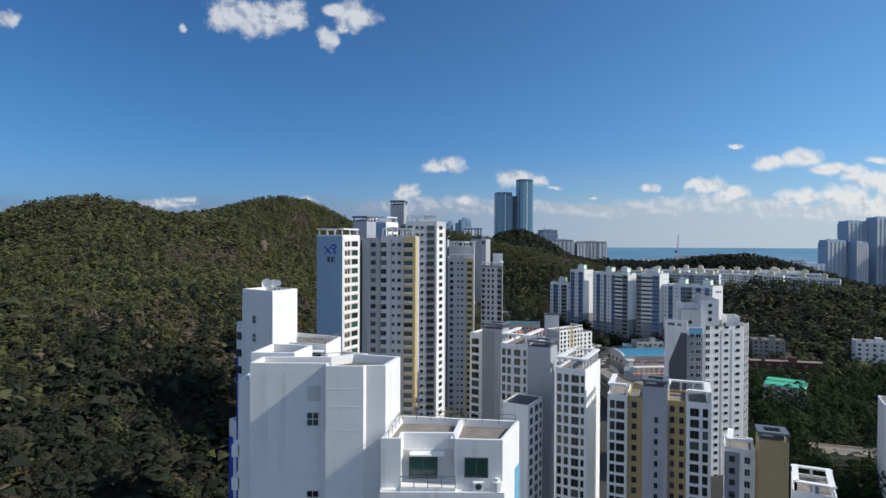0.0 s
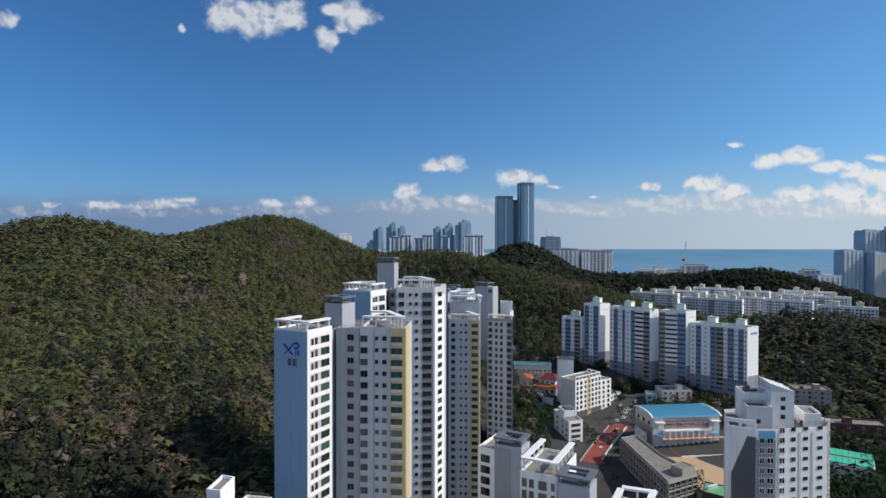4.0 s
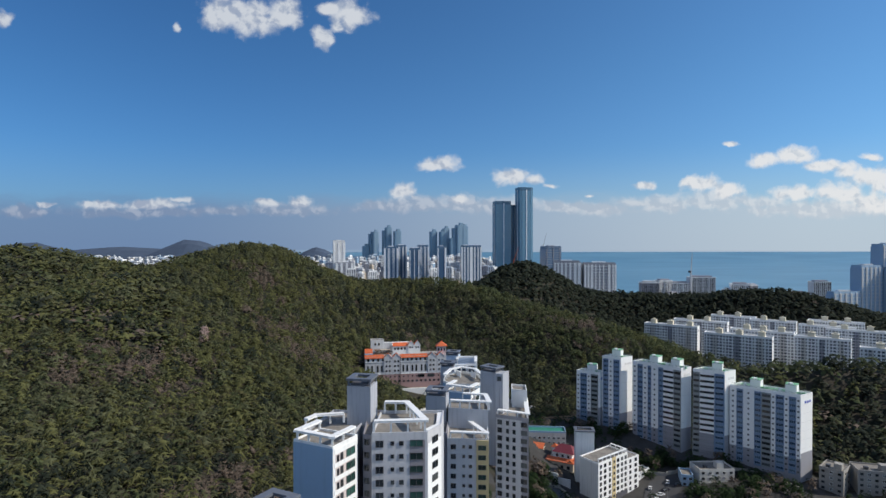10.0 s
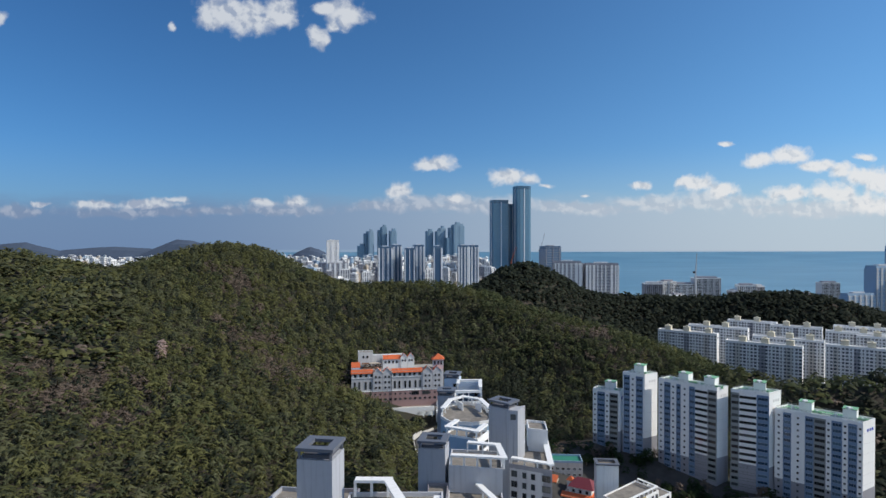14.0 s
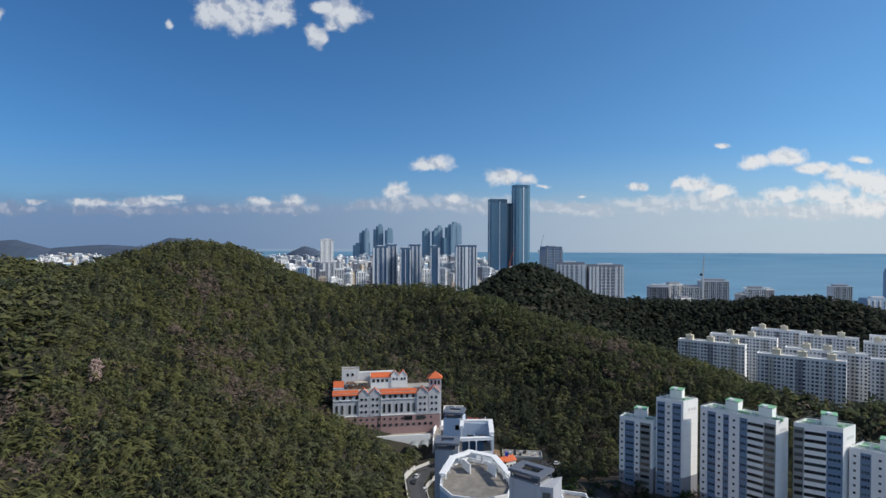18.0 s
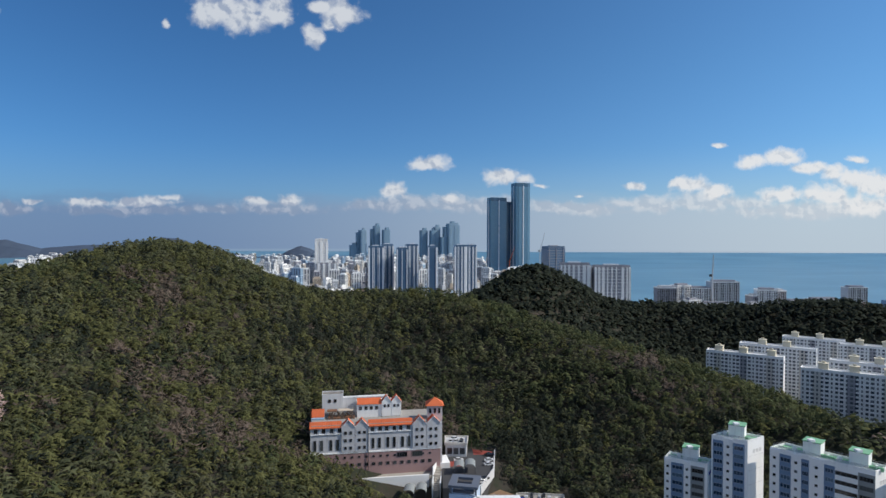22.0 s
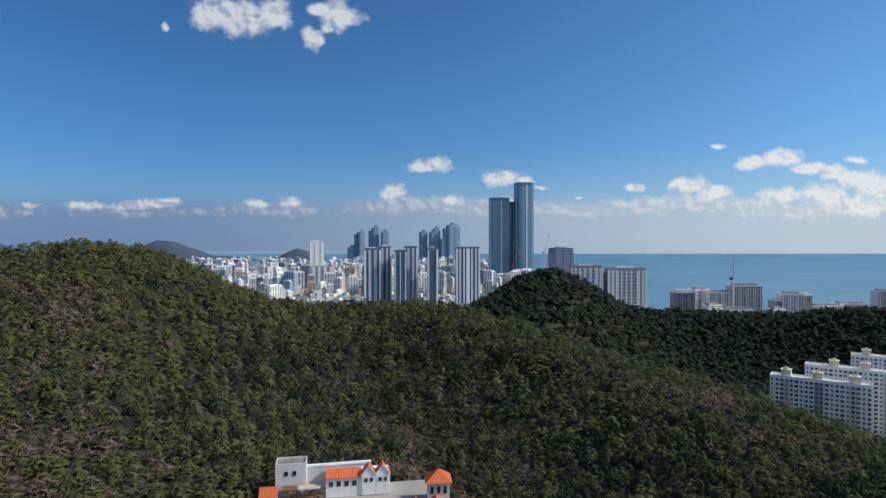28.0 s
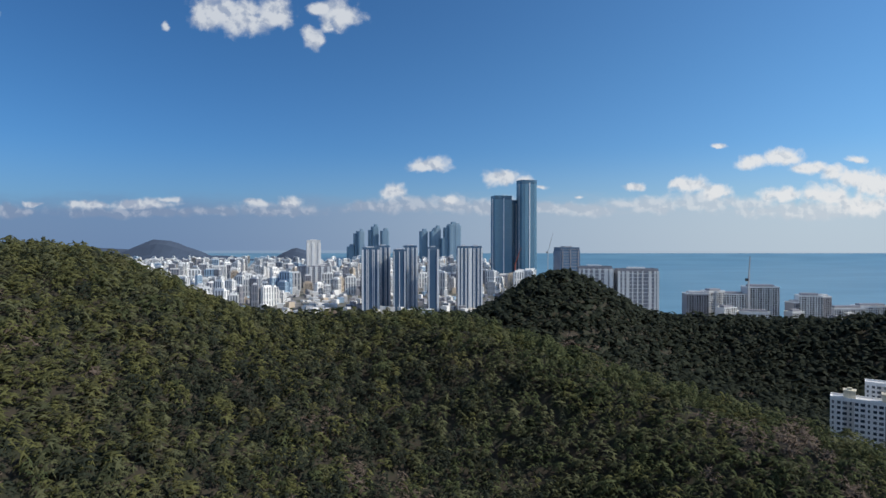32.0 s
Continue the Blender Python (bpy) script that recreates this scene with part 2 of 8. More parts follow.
WHITE = surface("white_wall_paint", (0.84, 0.84, 0.83), var=0.10, streak=0.17)
BRIGHT = surface("fresh_white_paint", (0.86, 0.86, 0.85), var=0.05, streak=0.05)
LIGHTGREY = surface("light_grey_facade_paint", (0.56, 0.56, 0.58), var=0.1, streak=0.2)
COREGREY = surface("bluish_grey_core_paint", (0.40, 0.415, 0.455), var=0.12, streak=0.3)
MAUVE = surface("mauve_grey_paint", (0.27, 0.255, 0.275), var=0.1, streak=0.12)
OFFWHITE = surface("pale_grey_paint", (0.64, 0.64, 0.64), var=0.12, streak=0.22)
GREY = surface("mid_grey_paint", (0.30, 0.30, 0.33), var=0.08, streak=0.08)
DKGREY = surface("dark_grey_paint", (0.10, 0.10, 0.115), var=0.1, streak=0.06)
SLATE = surface("slate_blue_paint", (0.33, 0.46, 0.60), var=0.08, streak=0.10)
SKYBLUE = surface("sky_blue_paint", (0.16, 0.42, 0.62), var=0.08)
DEEPBLUE = surface("deep_blue_paint", (0.015, 0.06, 0.42), var=0.05)
LEAFGREEN = surface("mint_green_paint", (0.05, 0.50, 0.33), var=0.05)
YELLOW = surface("ochre_yellow_paint", (0.60, 0.48, 0.25), var=0.08, streak=0.08)
OCHRE = surface("dull_ochre_paint", (0.48, 0.36, 0.17), var=0.08, streak=0.08)
PALEBLUE = surface("pale_blue_paint", (0.55, 0.65, 0.78), var=0.07, streak=0.1)
ROSE = surface("faded_rose_paint", (0.62, 0.54, 0.51), var=0.08)
BEIGE = surface("beige_paint", (0.55, 0.46, 0.36), var=0.1)
PINK = surface("pink_stone_cladding", (0.36, 0.23, 0.22), var=0.2, grain=2.5)
CONCRETE = surface("weathered_concrete", (0.33, 0.31, 0.28), var=0.35, grain=0.9, rough=0.85)
DECK = surface("grey_roof_deck", (0.22, 0.20, 0.175), var=0.7, grain=0.6, rough=0.9, spread=0.3)
GREENROOF = surface("green_roof_coating", (0.035, 0.22, 0.15), var=0.3, grain=0.8)
MINT = surface("faded_mint_coating", (0.20, 0.43, 0.25), var=0.35, grain=0.7)
CREAM = surface("cream_paint", (0.66, 0.60, 0.46), var=0.1, streak=0.15)
WARMWHITE = surface("warm_grey_render", (0.60, 0.575, 0.53), var=0.14, streak=0.22)
WOOD = surface("brown_timber", (0.20, 0.095, 0.05), var=0.35, grain=3.0)
EARTH = surface("bare_brown_earth", (0.24, 0.15, 0.085), var=0.5, grain=0.6, rough=0.95)
BLUEROOF = surface("blue_sheet_roof", (0.06, 0.24, 0.38), rough=0.4, var=0.15)
ORANGE = surface("orange_clay_tiles", (0.62, 0.14, 0.045), var=0.35, grain=3.0, rnd=0.25)
MAROON = surface("maroon_roof_tiles", (0.18, 0.03, 0.045), var=0.25, grain=3.0, rnd=0.2)
STRIPEGLASS = glazing("blue_strip_glazing", (0.07, 0.13, 0.22), (0.12, 0.19, 0.29), rough=0.15)
STEEL = surface("dark_steel", (0.06, 0.065, 0.075), rough=0.45, metal=0.3, var=0.1)
CAPGREY = surface("slate_grey_cap", (0.135, 0.147, 0.175), rough=0.5, var=0.12)
RAIL = surface("weathered_metal_rail", (0.30, 0.30, 0.31), rough=0.5, metal=0.5)
FRAME_D = surface("dark_window_frame", (0.10, 0.10, 0.11), rough=0.5, var=0.05, bump=0)
FRAME_N = surface("blue_grey_window_frame", (0.30, 0.37, 0.46), rough=0.5, var=0.05, bump=0)
FRAME_W = surface("white_window_frame", (0.75, 0.75, 0.74), rough=0.5, var=0.05, bump=0)
GLASS = glazing("dark_window_glass", (0.012, 0.016, 0.02), (0.10, 0.11, 0.11))
GLASS_G = glazing("green_window_glass", (0.012, 0.03, 0.027), (0.04, 0.11, 0.09))
GLASS_B = glazing("blue_window_glass", (0.02, 0.045, 0.085), (0.10, 0.16, 0.22))
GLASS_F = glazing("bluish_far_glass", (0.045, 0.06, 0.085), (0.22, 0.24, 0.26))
TOWERGLASS = glazing("blue_curtain_wall", (0.10, 0.21, 0.31), (0.15, 0.28, 0.38), rough=0.12)
TOWERGLASS2 = glazing("dark_blue_curtain_wall", (0.05, 0.115, 0.19), (0.085, 0.17, 0.26), rough=0.12)
# glass for the farthest towers, paled and blued to carry distance haze
HAZEGLASS = glazing("hazed_far_glass", (0.16, 0.25, 0.34), (0.22, 0.31, 0.40), rough=0.3)
PIER = surface("bluish_white_cladding", (0.72, 0.75, 0.79), var=0.06)
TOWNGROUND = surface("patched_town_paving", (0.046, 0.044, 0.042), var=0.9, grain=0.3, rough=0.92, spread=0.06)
DARKFRONT = surface("dark_brown_render", (0.075, 0.066, 0.058), var=0.3, grain=1.0, rough=0.85)
FIELDGREEN = surface("grass_green_coating", (0.13, 0.36, 0.15), var=0.35, grain=0.6)
ROADWHITE = surface("worn_road_paint", (0.55, 0.55, 0.53), var=0.4, grain=2.0)
BALCONY_BLUE = surface("blue_balcony_paint", (0.15, 0.235, 0.36), var=0.12)
OLIVE = surface("olive_grey_paint", (0.26, 0.28, 0.28), var=0.1)
ASPHALT = surface("asphalt", (0.055, 0.055, 0.058), var=0.3, grain=1.5, rough=0.9)
REDROAD = surface("red_road_coating", (0.27, 0.055, 0.04), var=0.3, grain=0.8, rough=0.9)
SAND = surface("tan_playing_field", (0.50, 0.34, 0.20), var=0.15, grain=0.5, rough=0.95)
PAVE = surface("pale_paving", (0.36, 0.33, 0.29), var=0.25, grain=1.2, rough=0.9)
BROWNCOURT = surface("brown_court", (0.13, 0.055, 0.045), var=0.2, rough=0.9)
TRUNK = surface("bark", (0.10, 0.07, 0.05), var=0.4, grain=5)
TWIGS = surface("bare_twigs", (0.110, 0.082, 0.062), var=0.4, grain=0.5, rough=0.9)
PALETWIGS = surface("pale_pinkish_twigs", (0.42, 0.30, 0.27), var=0.3, grain=0.5, rough=0.9)
PINE = foliage("pine_needles", (0.060, 0.066, 0.030), (0.155, 0.158, 0.064), (0.140, 0.122, 0.070))
SPRUCE = foliage("green_spruce_needles", (0.042, 0.056, 0.029), (0.112, 0.130, 0.060), (0.108, 0.106, 0.060))
# the shade of far ridge and hollows is put into this needle colour
SHADED_PINE = foliage("shaded_pine_needles", (0.019, 0.026, 0.020), (0.052, 0.062, 0.042), (0.056, 0.055, 0.042))
GREYPINE = foliage("greyish_pine_needles", (0.044, 0.054, 0.030), (0.140, 0.148, 0.078), (0.128, 0.116, 0.078))
BUSH = foliage("evergreen_leaves", (0.013, 0.027, 0.012), (0.042, 0.068, 0.026), (0.055, 0.066, 0.026))
CARWHITE = surface("white_car_paint", (0.75, 0.75, 0.76), rough=0.25, var=0.03, bump=0)
CARDARK = surface("dark_car_paint", (0.03, 0.03, 0.04), rough=0.25, var=0.03, bump=0)
RUBBER = surface("black_rubber", (0.02, 0.02, 0.02), rough=0.8, var=0.1, bump=0)
# distance haze is painted in as the blue of these hills
FARHILL = surface("hazed_hill_blue", (0.055, 0.08, 0.125), var=0.35, grain=0.02, rough=1.0, bump=0, spread=0.004)


def ground_material():
    """Leaf litter, moss and low growth on the hills; grey built-up land in the far plain"""
    m = surface("wood_floor", (0.036, 0.030, 0.021), var=0.6, grain=0.5, rough=0.95, spread=0.06)
    nt = m.node_tree
    p = nt.nodes["Principled BSDF"]
    old = p.inputs["Base Color"].links[0].from_socket
    pos = nt.nodes.new("ShaderNodeNewGeometry").outputs["Position"]
    xyz = nt.nodes.new("ShaderNodeSeparateXYZ")
    nt.links.new(pos, xyz.inputs[0])
    moss = mix_node(nt, ramp_node(nt, noise_node(nt, pos, 0.14, 5.0), 0.42, 0.62), old, (0.020, 0.025, 0.012, 1))
    plain = mix_node(nt, ramp_node(nt, noise_node(nt, pos, 0.02, 5.0), 0.4, 0.65), (0.20, 0.19, 0.18, 1), (0.06, 0.07, 0.045, 1))
    nt.links.new(mix_node(nt, ramp_node(nt, xyz.outputs[1], 1150.0, 1200.0), moss, plain), p.inputs["Base Color"])
    return m


def sea_material():
    m = bpy.data.materials.new("sea_water")
    m.use_nodes = True
    nt = m.node_tree
    p = nt.nodes["Principled BSDF"]
    pos = nt.nodes.new("ShaderNodeNewGeometry").outputs["Position"]
    n = noise_node(nt, vec_node(nt, "MULTIPLY", pos, (0.35, 1.0, 1.0)), 0.006, 5.0)
    nt.links.new(mix_node(nt, ramp_node(nt, n, 0.35, 0.7), (0.10, 0.215, 0.29, 1), (0.145, 0.28, 0.355, 1)), p.inputs["Base Color"])
    p.inputs["Roughness"].default_value = 0.35
    b = nt.nodes.new("ShaderNodeBump")
    b.inputs["Strength"].default_value, b.inputs["Distance"].default_value = 0.5, 0.4
    nt.links.new(noise_node(nt, pos, 0.08, 4.0), b.inputs["Height"])
    nt.links.new(b.outputs[0], p.inputs["Normal"])
    return m


# ---------------------------------------------------------------- mesh helpers
class Shape:
    """Collects faces of one mesh in world metres."""

    def __init__(self):
        self.v, self.f, self.m = [], [], []

    def face(self, pts, m=0):
        i = len(self.v)
        self.v += [tuple(p) for p in pts]
        self.f.append(tuple(range(i, i + len(pts))))
        self.m.append(m)

    def prism(self, poly, z0, z1, m=0, top=None, bottom=False):
        """poly anticlockwise from above"""
        i, n = len(self.v), len(poly)
        self.v += [(x, y, z0) for x, y in poly] + [(x, y, z1) for x, y in poly]
        for k in range(n):
            j = (k + 1) % n
            self.f.append((i + k, i + j, i + n + j, i + n + k))
            self.m.append(m)
        self.f.append(tuple(i + n + k for k in range(n)))
        self.m.append(m if top is None else top)
        if bottom:
            self.f.append(tuple(i + n - 1 - k for k in range(n)))
            self.m.append(m)
        return self

    def box(self, x0, y0, z0, x1, y1, z1, m=0):
        return self.prism([(x0, y0), (x1, y0), (x1, y1), (x0, y1)], z0, z1, m, bottom=True)

    def beam(self, a, b, w, z0, z1, m=0):
        """an upright-sided bar from a to b, w wide"""
        d = Vector((b[0] - a[0], b[1] - a[1])).normalized()
        n = Vector((-d.y, d.x)) * (w / 2)
        return self.prism([(a[0] - n.x, a[1] - n.y), (b[0] - n.x, b[1] - n.y), (b[0] + n.x, b[1] + n.y), (a[0] + n.x, a[1] + n.y)], z0, z1, m, bottom=True)

    def ring(self, poly, t, z0, z1, m=0):
        """a wall t thick along the inside of a closed outline"""
        inner = inset(poly, t)
        n = len(poly)
        for k in range(n):
            j = (k + 1) % n
            self.prism([poly[k], poly[j], inner[j], inner[k]], z0, z1, m, bottom=True)
        return self


def inset(poly, t):
    out, n = [], len(poly)
    for k in range(n):
        p, c, q = Vector(poly[k - 1]), Vector(poly[k]), Vector(poly[(k + 1) % n])
        d1, d2 = (c - p).normalized(), (q - c).normalized()
        n1, n2 = Vector((-d1.y, d1.x)), Vector((-d2.y, d2.x))
        b = n1 + n2
        b = b / max(b.dot(b) / 2, 0.2)
        out.append((c.x + b.x * t, c.y + b.y * t))
    return out


def thing(name, x, y, z, label, category, group="", kind=""):
    ob = new(name)
    ob.location = (x, y, z)
    return tagged(ob, label, category, group, kind)


def base_of(ob):
    loc = Vector(ob.location)
    return loc if ob.parent is None else loc + base_of(ob.parent)


def part(name, sh, mats, parent=None, label=""):
    me = bpy.data.meshes.new(name)
    o = base_of(parent) if parent else Vector((0, 0, 0))
    me.from_pydata([(x - o.x, y - o.y, z - o.z) for x, y, z in sh.v], [], sh.f)
    for m in mats if isinstance(mats, (list, tuple)) else [mats]:
        me.materials.append(m)
    me.polygons.foreach_set("material_index", sh.m)
    ob = new(name, me)
    if parent:
        ob.parent = parent
    return tagged(ob, label)


WINDOWS = {}


def window_mesh(w, h, style):
    key = (w, h, style)
    if key in WINDOWS:
        return WINDOWS[key]
    frame_m, glass_m, bars = {"d": (FRAME_D, GLASS, 1), "w": (FRAME_W, GLASS, 1), "g": (FRAME_D, GLASS_G, 1), "b": (FRAME_N, GLASS_B, 2), "c": (FRAME_W, GLASS, 1), "s": (FRAME_D, GLASS, 0), "x": (FRAME_D, GLASS, 3)}[style]
    s, t = Shape(), 0.05 if style == "c" else 0.09 if w > 0.9 else 0.07
    x, y0, y1 = w / 2, -0.02, -0.12
    s.face([(-x, y0, 0), (x, y0, 0), (x, y0, h), (-x, y0, h)], 1)
    for a, b, c, d in [(-x, 0, x, t), (-x, h - t, x, h), (-x, t, -x + t, h - t), (x - t, t, x, h - t)] + [(-x + w * k / (bars + 1) - t / 2, t, -x + w * k / (bars + 1) + t / 2, h - t) for k in range(1, bars + 1)] + ([(-x + t, h / 2 - t / 2, x - t, h / 2 + t / 2)] if style == "c" else []):
        s.face([(a, y1, b), (c, y1, b), (c, y1, d), (a, y1, d)])
        s.face([(a, y1, d), (c, y1, d), (c, y0, d), (a, y0, d)])
        s.face([(a, y0, b), (c, y0, b), (c, y1, b), (a, y1, b)])
        s.face([(a, y0, b), (a, y1, b), (a, y1, d), (a, y0, d)])
        s.face([(c, y1, b), (c, y0, b), (c, y0, d), (c, y1, d)])
    me = bpy.data.meshes.new("window")
    me.from_pydata(s.v, [], s.f)
    me.materials.append(frame_m)
    me.materials.append(glass_m)
    me.polygons.foreach_set("material_index", s.m)
    WINDOWS[key] = me
    return me


def windows(parent, a, b, z0, floors, fh, cols):
    """Rows of windows on the wall from a to b, left to right as seen from outside. cols: (along 0..1, width, height, sill, style)"""
    a, b = Vector(a), Vector(b)
    d = (b - a).normalized()
    n = Vector((d.y, -d.x))
    turn = math.atan2(d.y, d.x)
    o = base_of(parent)
    for s, w, h, sill, style in cols:
        me = window_mesh(w, h, style)
        p = a + (b - a) * s + n * 0.02
        for k in range(floors):
            ob = new("window", me)
            ob.parent = parent
            ob.location = (p.x - o.x, p.y - o.y, z0 + k * fh + sill - o.z)
            ob.rotation_euler = (0, 0, turn)


def panel(parent, a, b, f0, f1, z0, z1, mat, proud=0.12, name="wall_panel", label=""):
    """A coloured panel set proud on the wall a to b, between two shares of its length"""
    a, b = Vector(a), Vector(b)
    d = (b - a).normalized()
    n = Vector((d.y, -d.x))
    p, q = a + (b - a) * f0, a + (b - a) * f1
    return part(name, Shape().prism([(p.x + n.x * proud, p.y + n.y * proud), (q.x + n.x * proud, q.y + n.y * proud), (q.x - n.x * 0.1, q.y - n.y * 0.1), (p.x - n.x * 0.1, p.y - n.y * 0.1)], z0, z1, bottom=True), mat, parent, label)


def on_wall(a, b, f, proud):
    a, b = Vector(a), Vector(b)
    d = (b - a).normalized()
    p = a + (b - a) * f + Vector((d.y, -d.x)) * proud
    return p.x, p.y


def pergola(parent, line, z, w=1.5, th=0.45, drop=2.3, step=3.4, mat=None):
    """The white frame that runs round a flat roof: beams on posts"""
    mat = mat or BRIGHT
    s = Shape()
    for a, b in zip(line, line[1:]):
        s.beam(a, b, w - 0.12, z - th, z - 0.08)
        n = max(1, round(math.dist(a, b) / 1.3))
        for k in range(n):
            f0, f1 = (k + 0.035) / n, (k + 0.965) / n
            s.beam((a[0] + (b[0] - a[0]) * f0, a[1] + (b[1] - a[1]) * f0), (a[0] + (b[0] - a[0]) * f1, a[1] + (b[1] - a[1]) * f1), w, z - 0.08, z)
    for p in line[1:-1]:
        s.box(p[0] - w / 2, p[1] - w / 2, z - th + 0.004, p[0] + w / 2, p[1] + w / 2, z + 0.004)
    part("roof_frame", s, mat, parent, "white roof-edge frame")
    for a, b in zip(line, line[1:]):
        n = max(1, round(math.dist(a, b) / step))
        for k in range(n + (b is line[-1])):
            x, y = a[0] + (b[0] - a[0]) * k / n, a[1] + (b[1] - a[1]) * k / n
            part("post", Shape().box(x - 0.22, y - 0.22, z - th - drop, x + 0.22, y + 0.22, z - th), mat, parent)


def oblong(c, u, du, dv):
    """Corners, anticlockwise, of an oblong with its front left corner at c, du along u and dv to the left of u"""
    ux, uy = u
    vx, vy = -uy, ux
    return [c, (c[0] + ux * du, c[1] + uy * du), (c[0] + ux * du + vx * dv, c[1] + uy * du + vy * dv), (c[0] + vx * dv, c[1] + vy * dv)]


def stair_core(parent, poly, z0, z1, wall=None, cap=None, over=0.22):
    """Lift and stair core that rises over the roof, with an open framed cap on top"""
    wall, cap = wall or OFFWHITE, cap or CAPGREY
    core = part("stair_core", Shape().prism(poly, z0, z1 - 1.9), wall, parent)
    part("louvre", Shape().prism(inset(poly, 0.7), z1 - 1.9, z1 - 1.3), DKGREY, parent, "dark louvred plant room")
    for x, y in inset(poly, 0.3):
        part("cap_post", Shape().box(x - 0.2, y - 0.2, z1 - 1.9, x + 0.2, y + 0.2, z1 - 0.55), cap, parent)
    part("cap", Shape().ring(inset(poly, -over), 1.55, z1 - 0.55, z1), cap, parent, "slate-grey framed cap with open middle")
    return core


def roof_edge(parent, poly, z, h=1.0, t=0.28, mat=None, deck=None):
    part("parapet", Shape().ring(poly, t, z, z + h), mat or WHITE, parent)
    part("roof_deck", Shape().prism(inset(poly, t), z - 0.2, z + 0.06), deck or DECK, parent, "weathered grey roof deck")


def railing(parent, line, z, h=1.1, step=1.6):
    s = Shape()
    for a, b in zip(line, line[1:]):
        s.beam(a, b, 0.06, z + h - 0.06, z + h)
        s.beam(a, b, 0.04, z + h * 0.5, z + h * 0.5 + 0.04)
        n = max(1, int(math.dist(a, b) / step))
        for k in range(n + 1):
            x, y = a[0] + (b[0] - a[0]) * k / n, a[1] + (b[1] - a[1]) * k / n
            s.box(x - 0.03, y - 0.03, z, x + 0.03, y + 0.03, z + h)
    part("railing", s, RAIL, parent)


# ---------------------------------------------------------------- lie of the land
HILLS = [
    (-178, 674, 69, 103, -0.16, 94.2), (-372, 619, 80, 102, -0.12, 88.8), (-235, 425, 76, 105, 0.05, 70.2), (-135, 222, 72, 156, -0.38, 59.0),
    (-318, 838, 135, 108, 0.21, 78.8), (-83, 519, 116, 85, 0.28, 35.6), (-36, 676, 88, 58, 0.47, 43.5), (66, 663, 105, 35, -0.64, 49.1),
    (168, 593, 70, 75, -0.60, 23.2), (118, 963, 54, 102, -0.38, 70.8), (227, 1016, 158, 54, 0.35, 42.7), (457, 942, 117, 51, -0.48, 54.8),
    (-22, 847, 50, 78, -0.32, 52.2), (581, 1059, 95, 89, 0.05, 45.3), (378, 500, 76, 95, -0.36, 35.0), (-463, 354, 81, 235, -0.08, 54.8),
    (190, 524, 21, 29, 0.04, 12.3), (271, 521, 47, 16.6, -0.09, 22.9), (350, 487, 57, 33, -0.03, 4.5),
]


def canopy(x, y):
    """Height of the tree tops over the hills, and of the open ground between them"""
    z = 7.8 + 18.7 / (1 + np.exp((y - 1073) / 112.0))
    for gx, gy, sx, sy, r, h in HILLS:
        dx, dy, c, s = x - gx, y - gy, math.cos(r), math.sin(r)
        z = z + h * np.exp(-0.5 * (((c * dx + s * dy) / sx) ** 2 + ((-s * dx + c * dy) / sy) ** 2))
    z = z - 16.8 * np.exp(-0.5 * (((x + 34) / 149) ** 2 + ((y - 193) / 132) ** 2))
    z = z - 11.0 * np.exp(-0.5 * (((x - 76) / 42) ** 2 + ((y - 420) / 48) ** 2)) - 7.0 * np.exp(-0.5 * (((x - 218) / 32) ** 2 + ((y - 398) / 26) ** 2))
    z = z - 22.0 * np.exp(-0.5 * (((x + 78) / 34) ** 2 + ((y - 135) / 62) ** 2))
    z = z - 9.0 * np.exp(-0.5 * (((x - 5) / 40) ** 2 + ((y - 245) / 60) ** 2))
    z = z - 15.0 * np.exp(-0.5 * (((x + 5) / 13) ** 2 + ((y - 476) / 26) ** 2)) - 9.0 * np.exp(-0.5 * (((x - 45) / 16) ** 2 + ((y - 512) / 16) ** 2))
    return z - 17.0 * np.exp(-0.5 * (((x + 22) / 36) ** 2 + ((y - 520) / 20) ** 2))


def inside(x, y, poly):
    hit = np.zeros(np.shape(x), bool)
    for (x0, y0), (x1, y1) in zip(poly, poly[1:] + poly[:1]):
        hit ^= ((y0 > y) != (y1 > y)) & (x < (x1 - x0) * (y - y0) / (y1 - y0 + 1e-9) + x0)
    return hit


TOWN = [(-46, -60), (-50, 100), (-46, 205), (-36, 262), (-10, 330), (-4, 395), (0, 428), (25, 428), (36, 380), (42, 410), (46, 440), (46, 482), (66, 494), (95, 502), (130, 480),
        (178, 452), (210, 428), (246, 426), (245, 400), (205, 385), (165, 372), (160, 330), (140, 300), (128, 250), (122, 200), (190, 190), (190, -60)]
FLATS = [(205, 700), (240, 640), (285, 600), (328, 566), (366, 536), (392, 548), (420, 640), (400, 720), (330, 800), (250, 770)]
HALL = [(-55, 520.5), (-57, 546), (4, 549), (8, 560), (33, 560), (34, 534), (26, 512), (8, 505), (3, 490), (3, 470), (6, 428), (-4, 428), (-12, 462), (-14, 482), (-9, 505), (-8, 511), (-24, 514.5), (-34, 519.5)]
LOT = [(0, 508), (22, 508), (33, 530), (36, 562), (4, 562)]
NOOK = [(32, 501), (46, 499), (66, 503), (66, 514), (60, 527), (38, 527)]
YARDS = [[(168, 310), (187, 297), (199, 317), (182, 330)], [(186, 359), (233, 348), (236, 366), (190, 375)], [(146, 220), (178, 224), (176, 245), (148, 242)]]


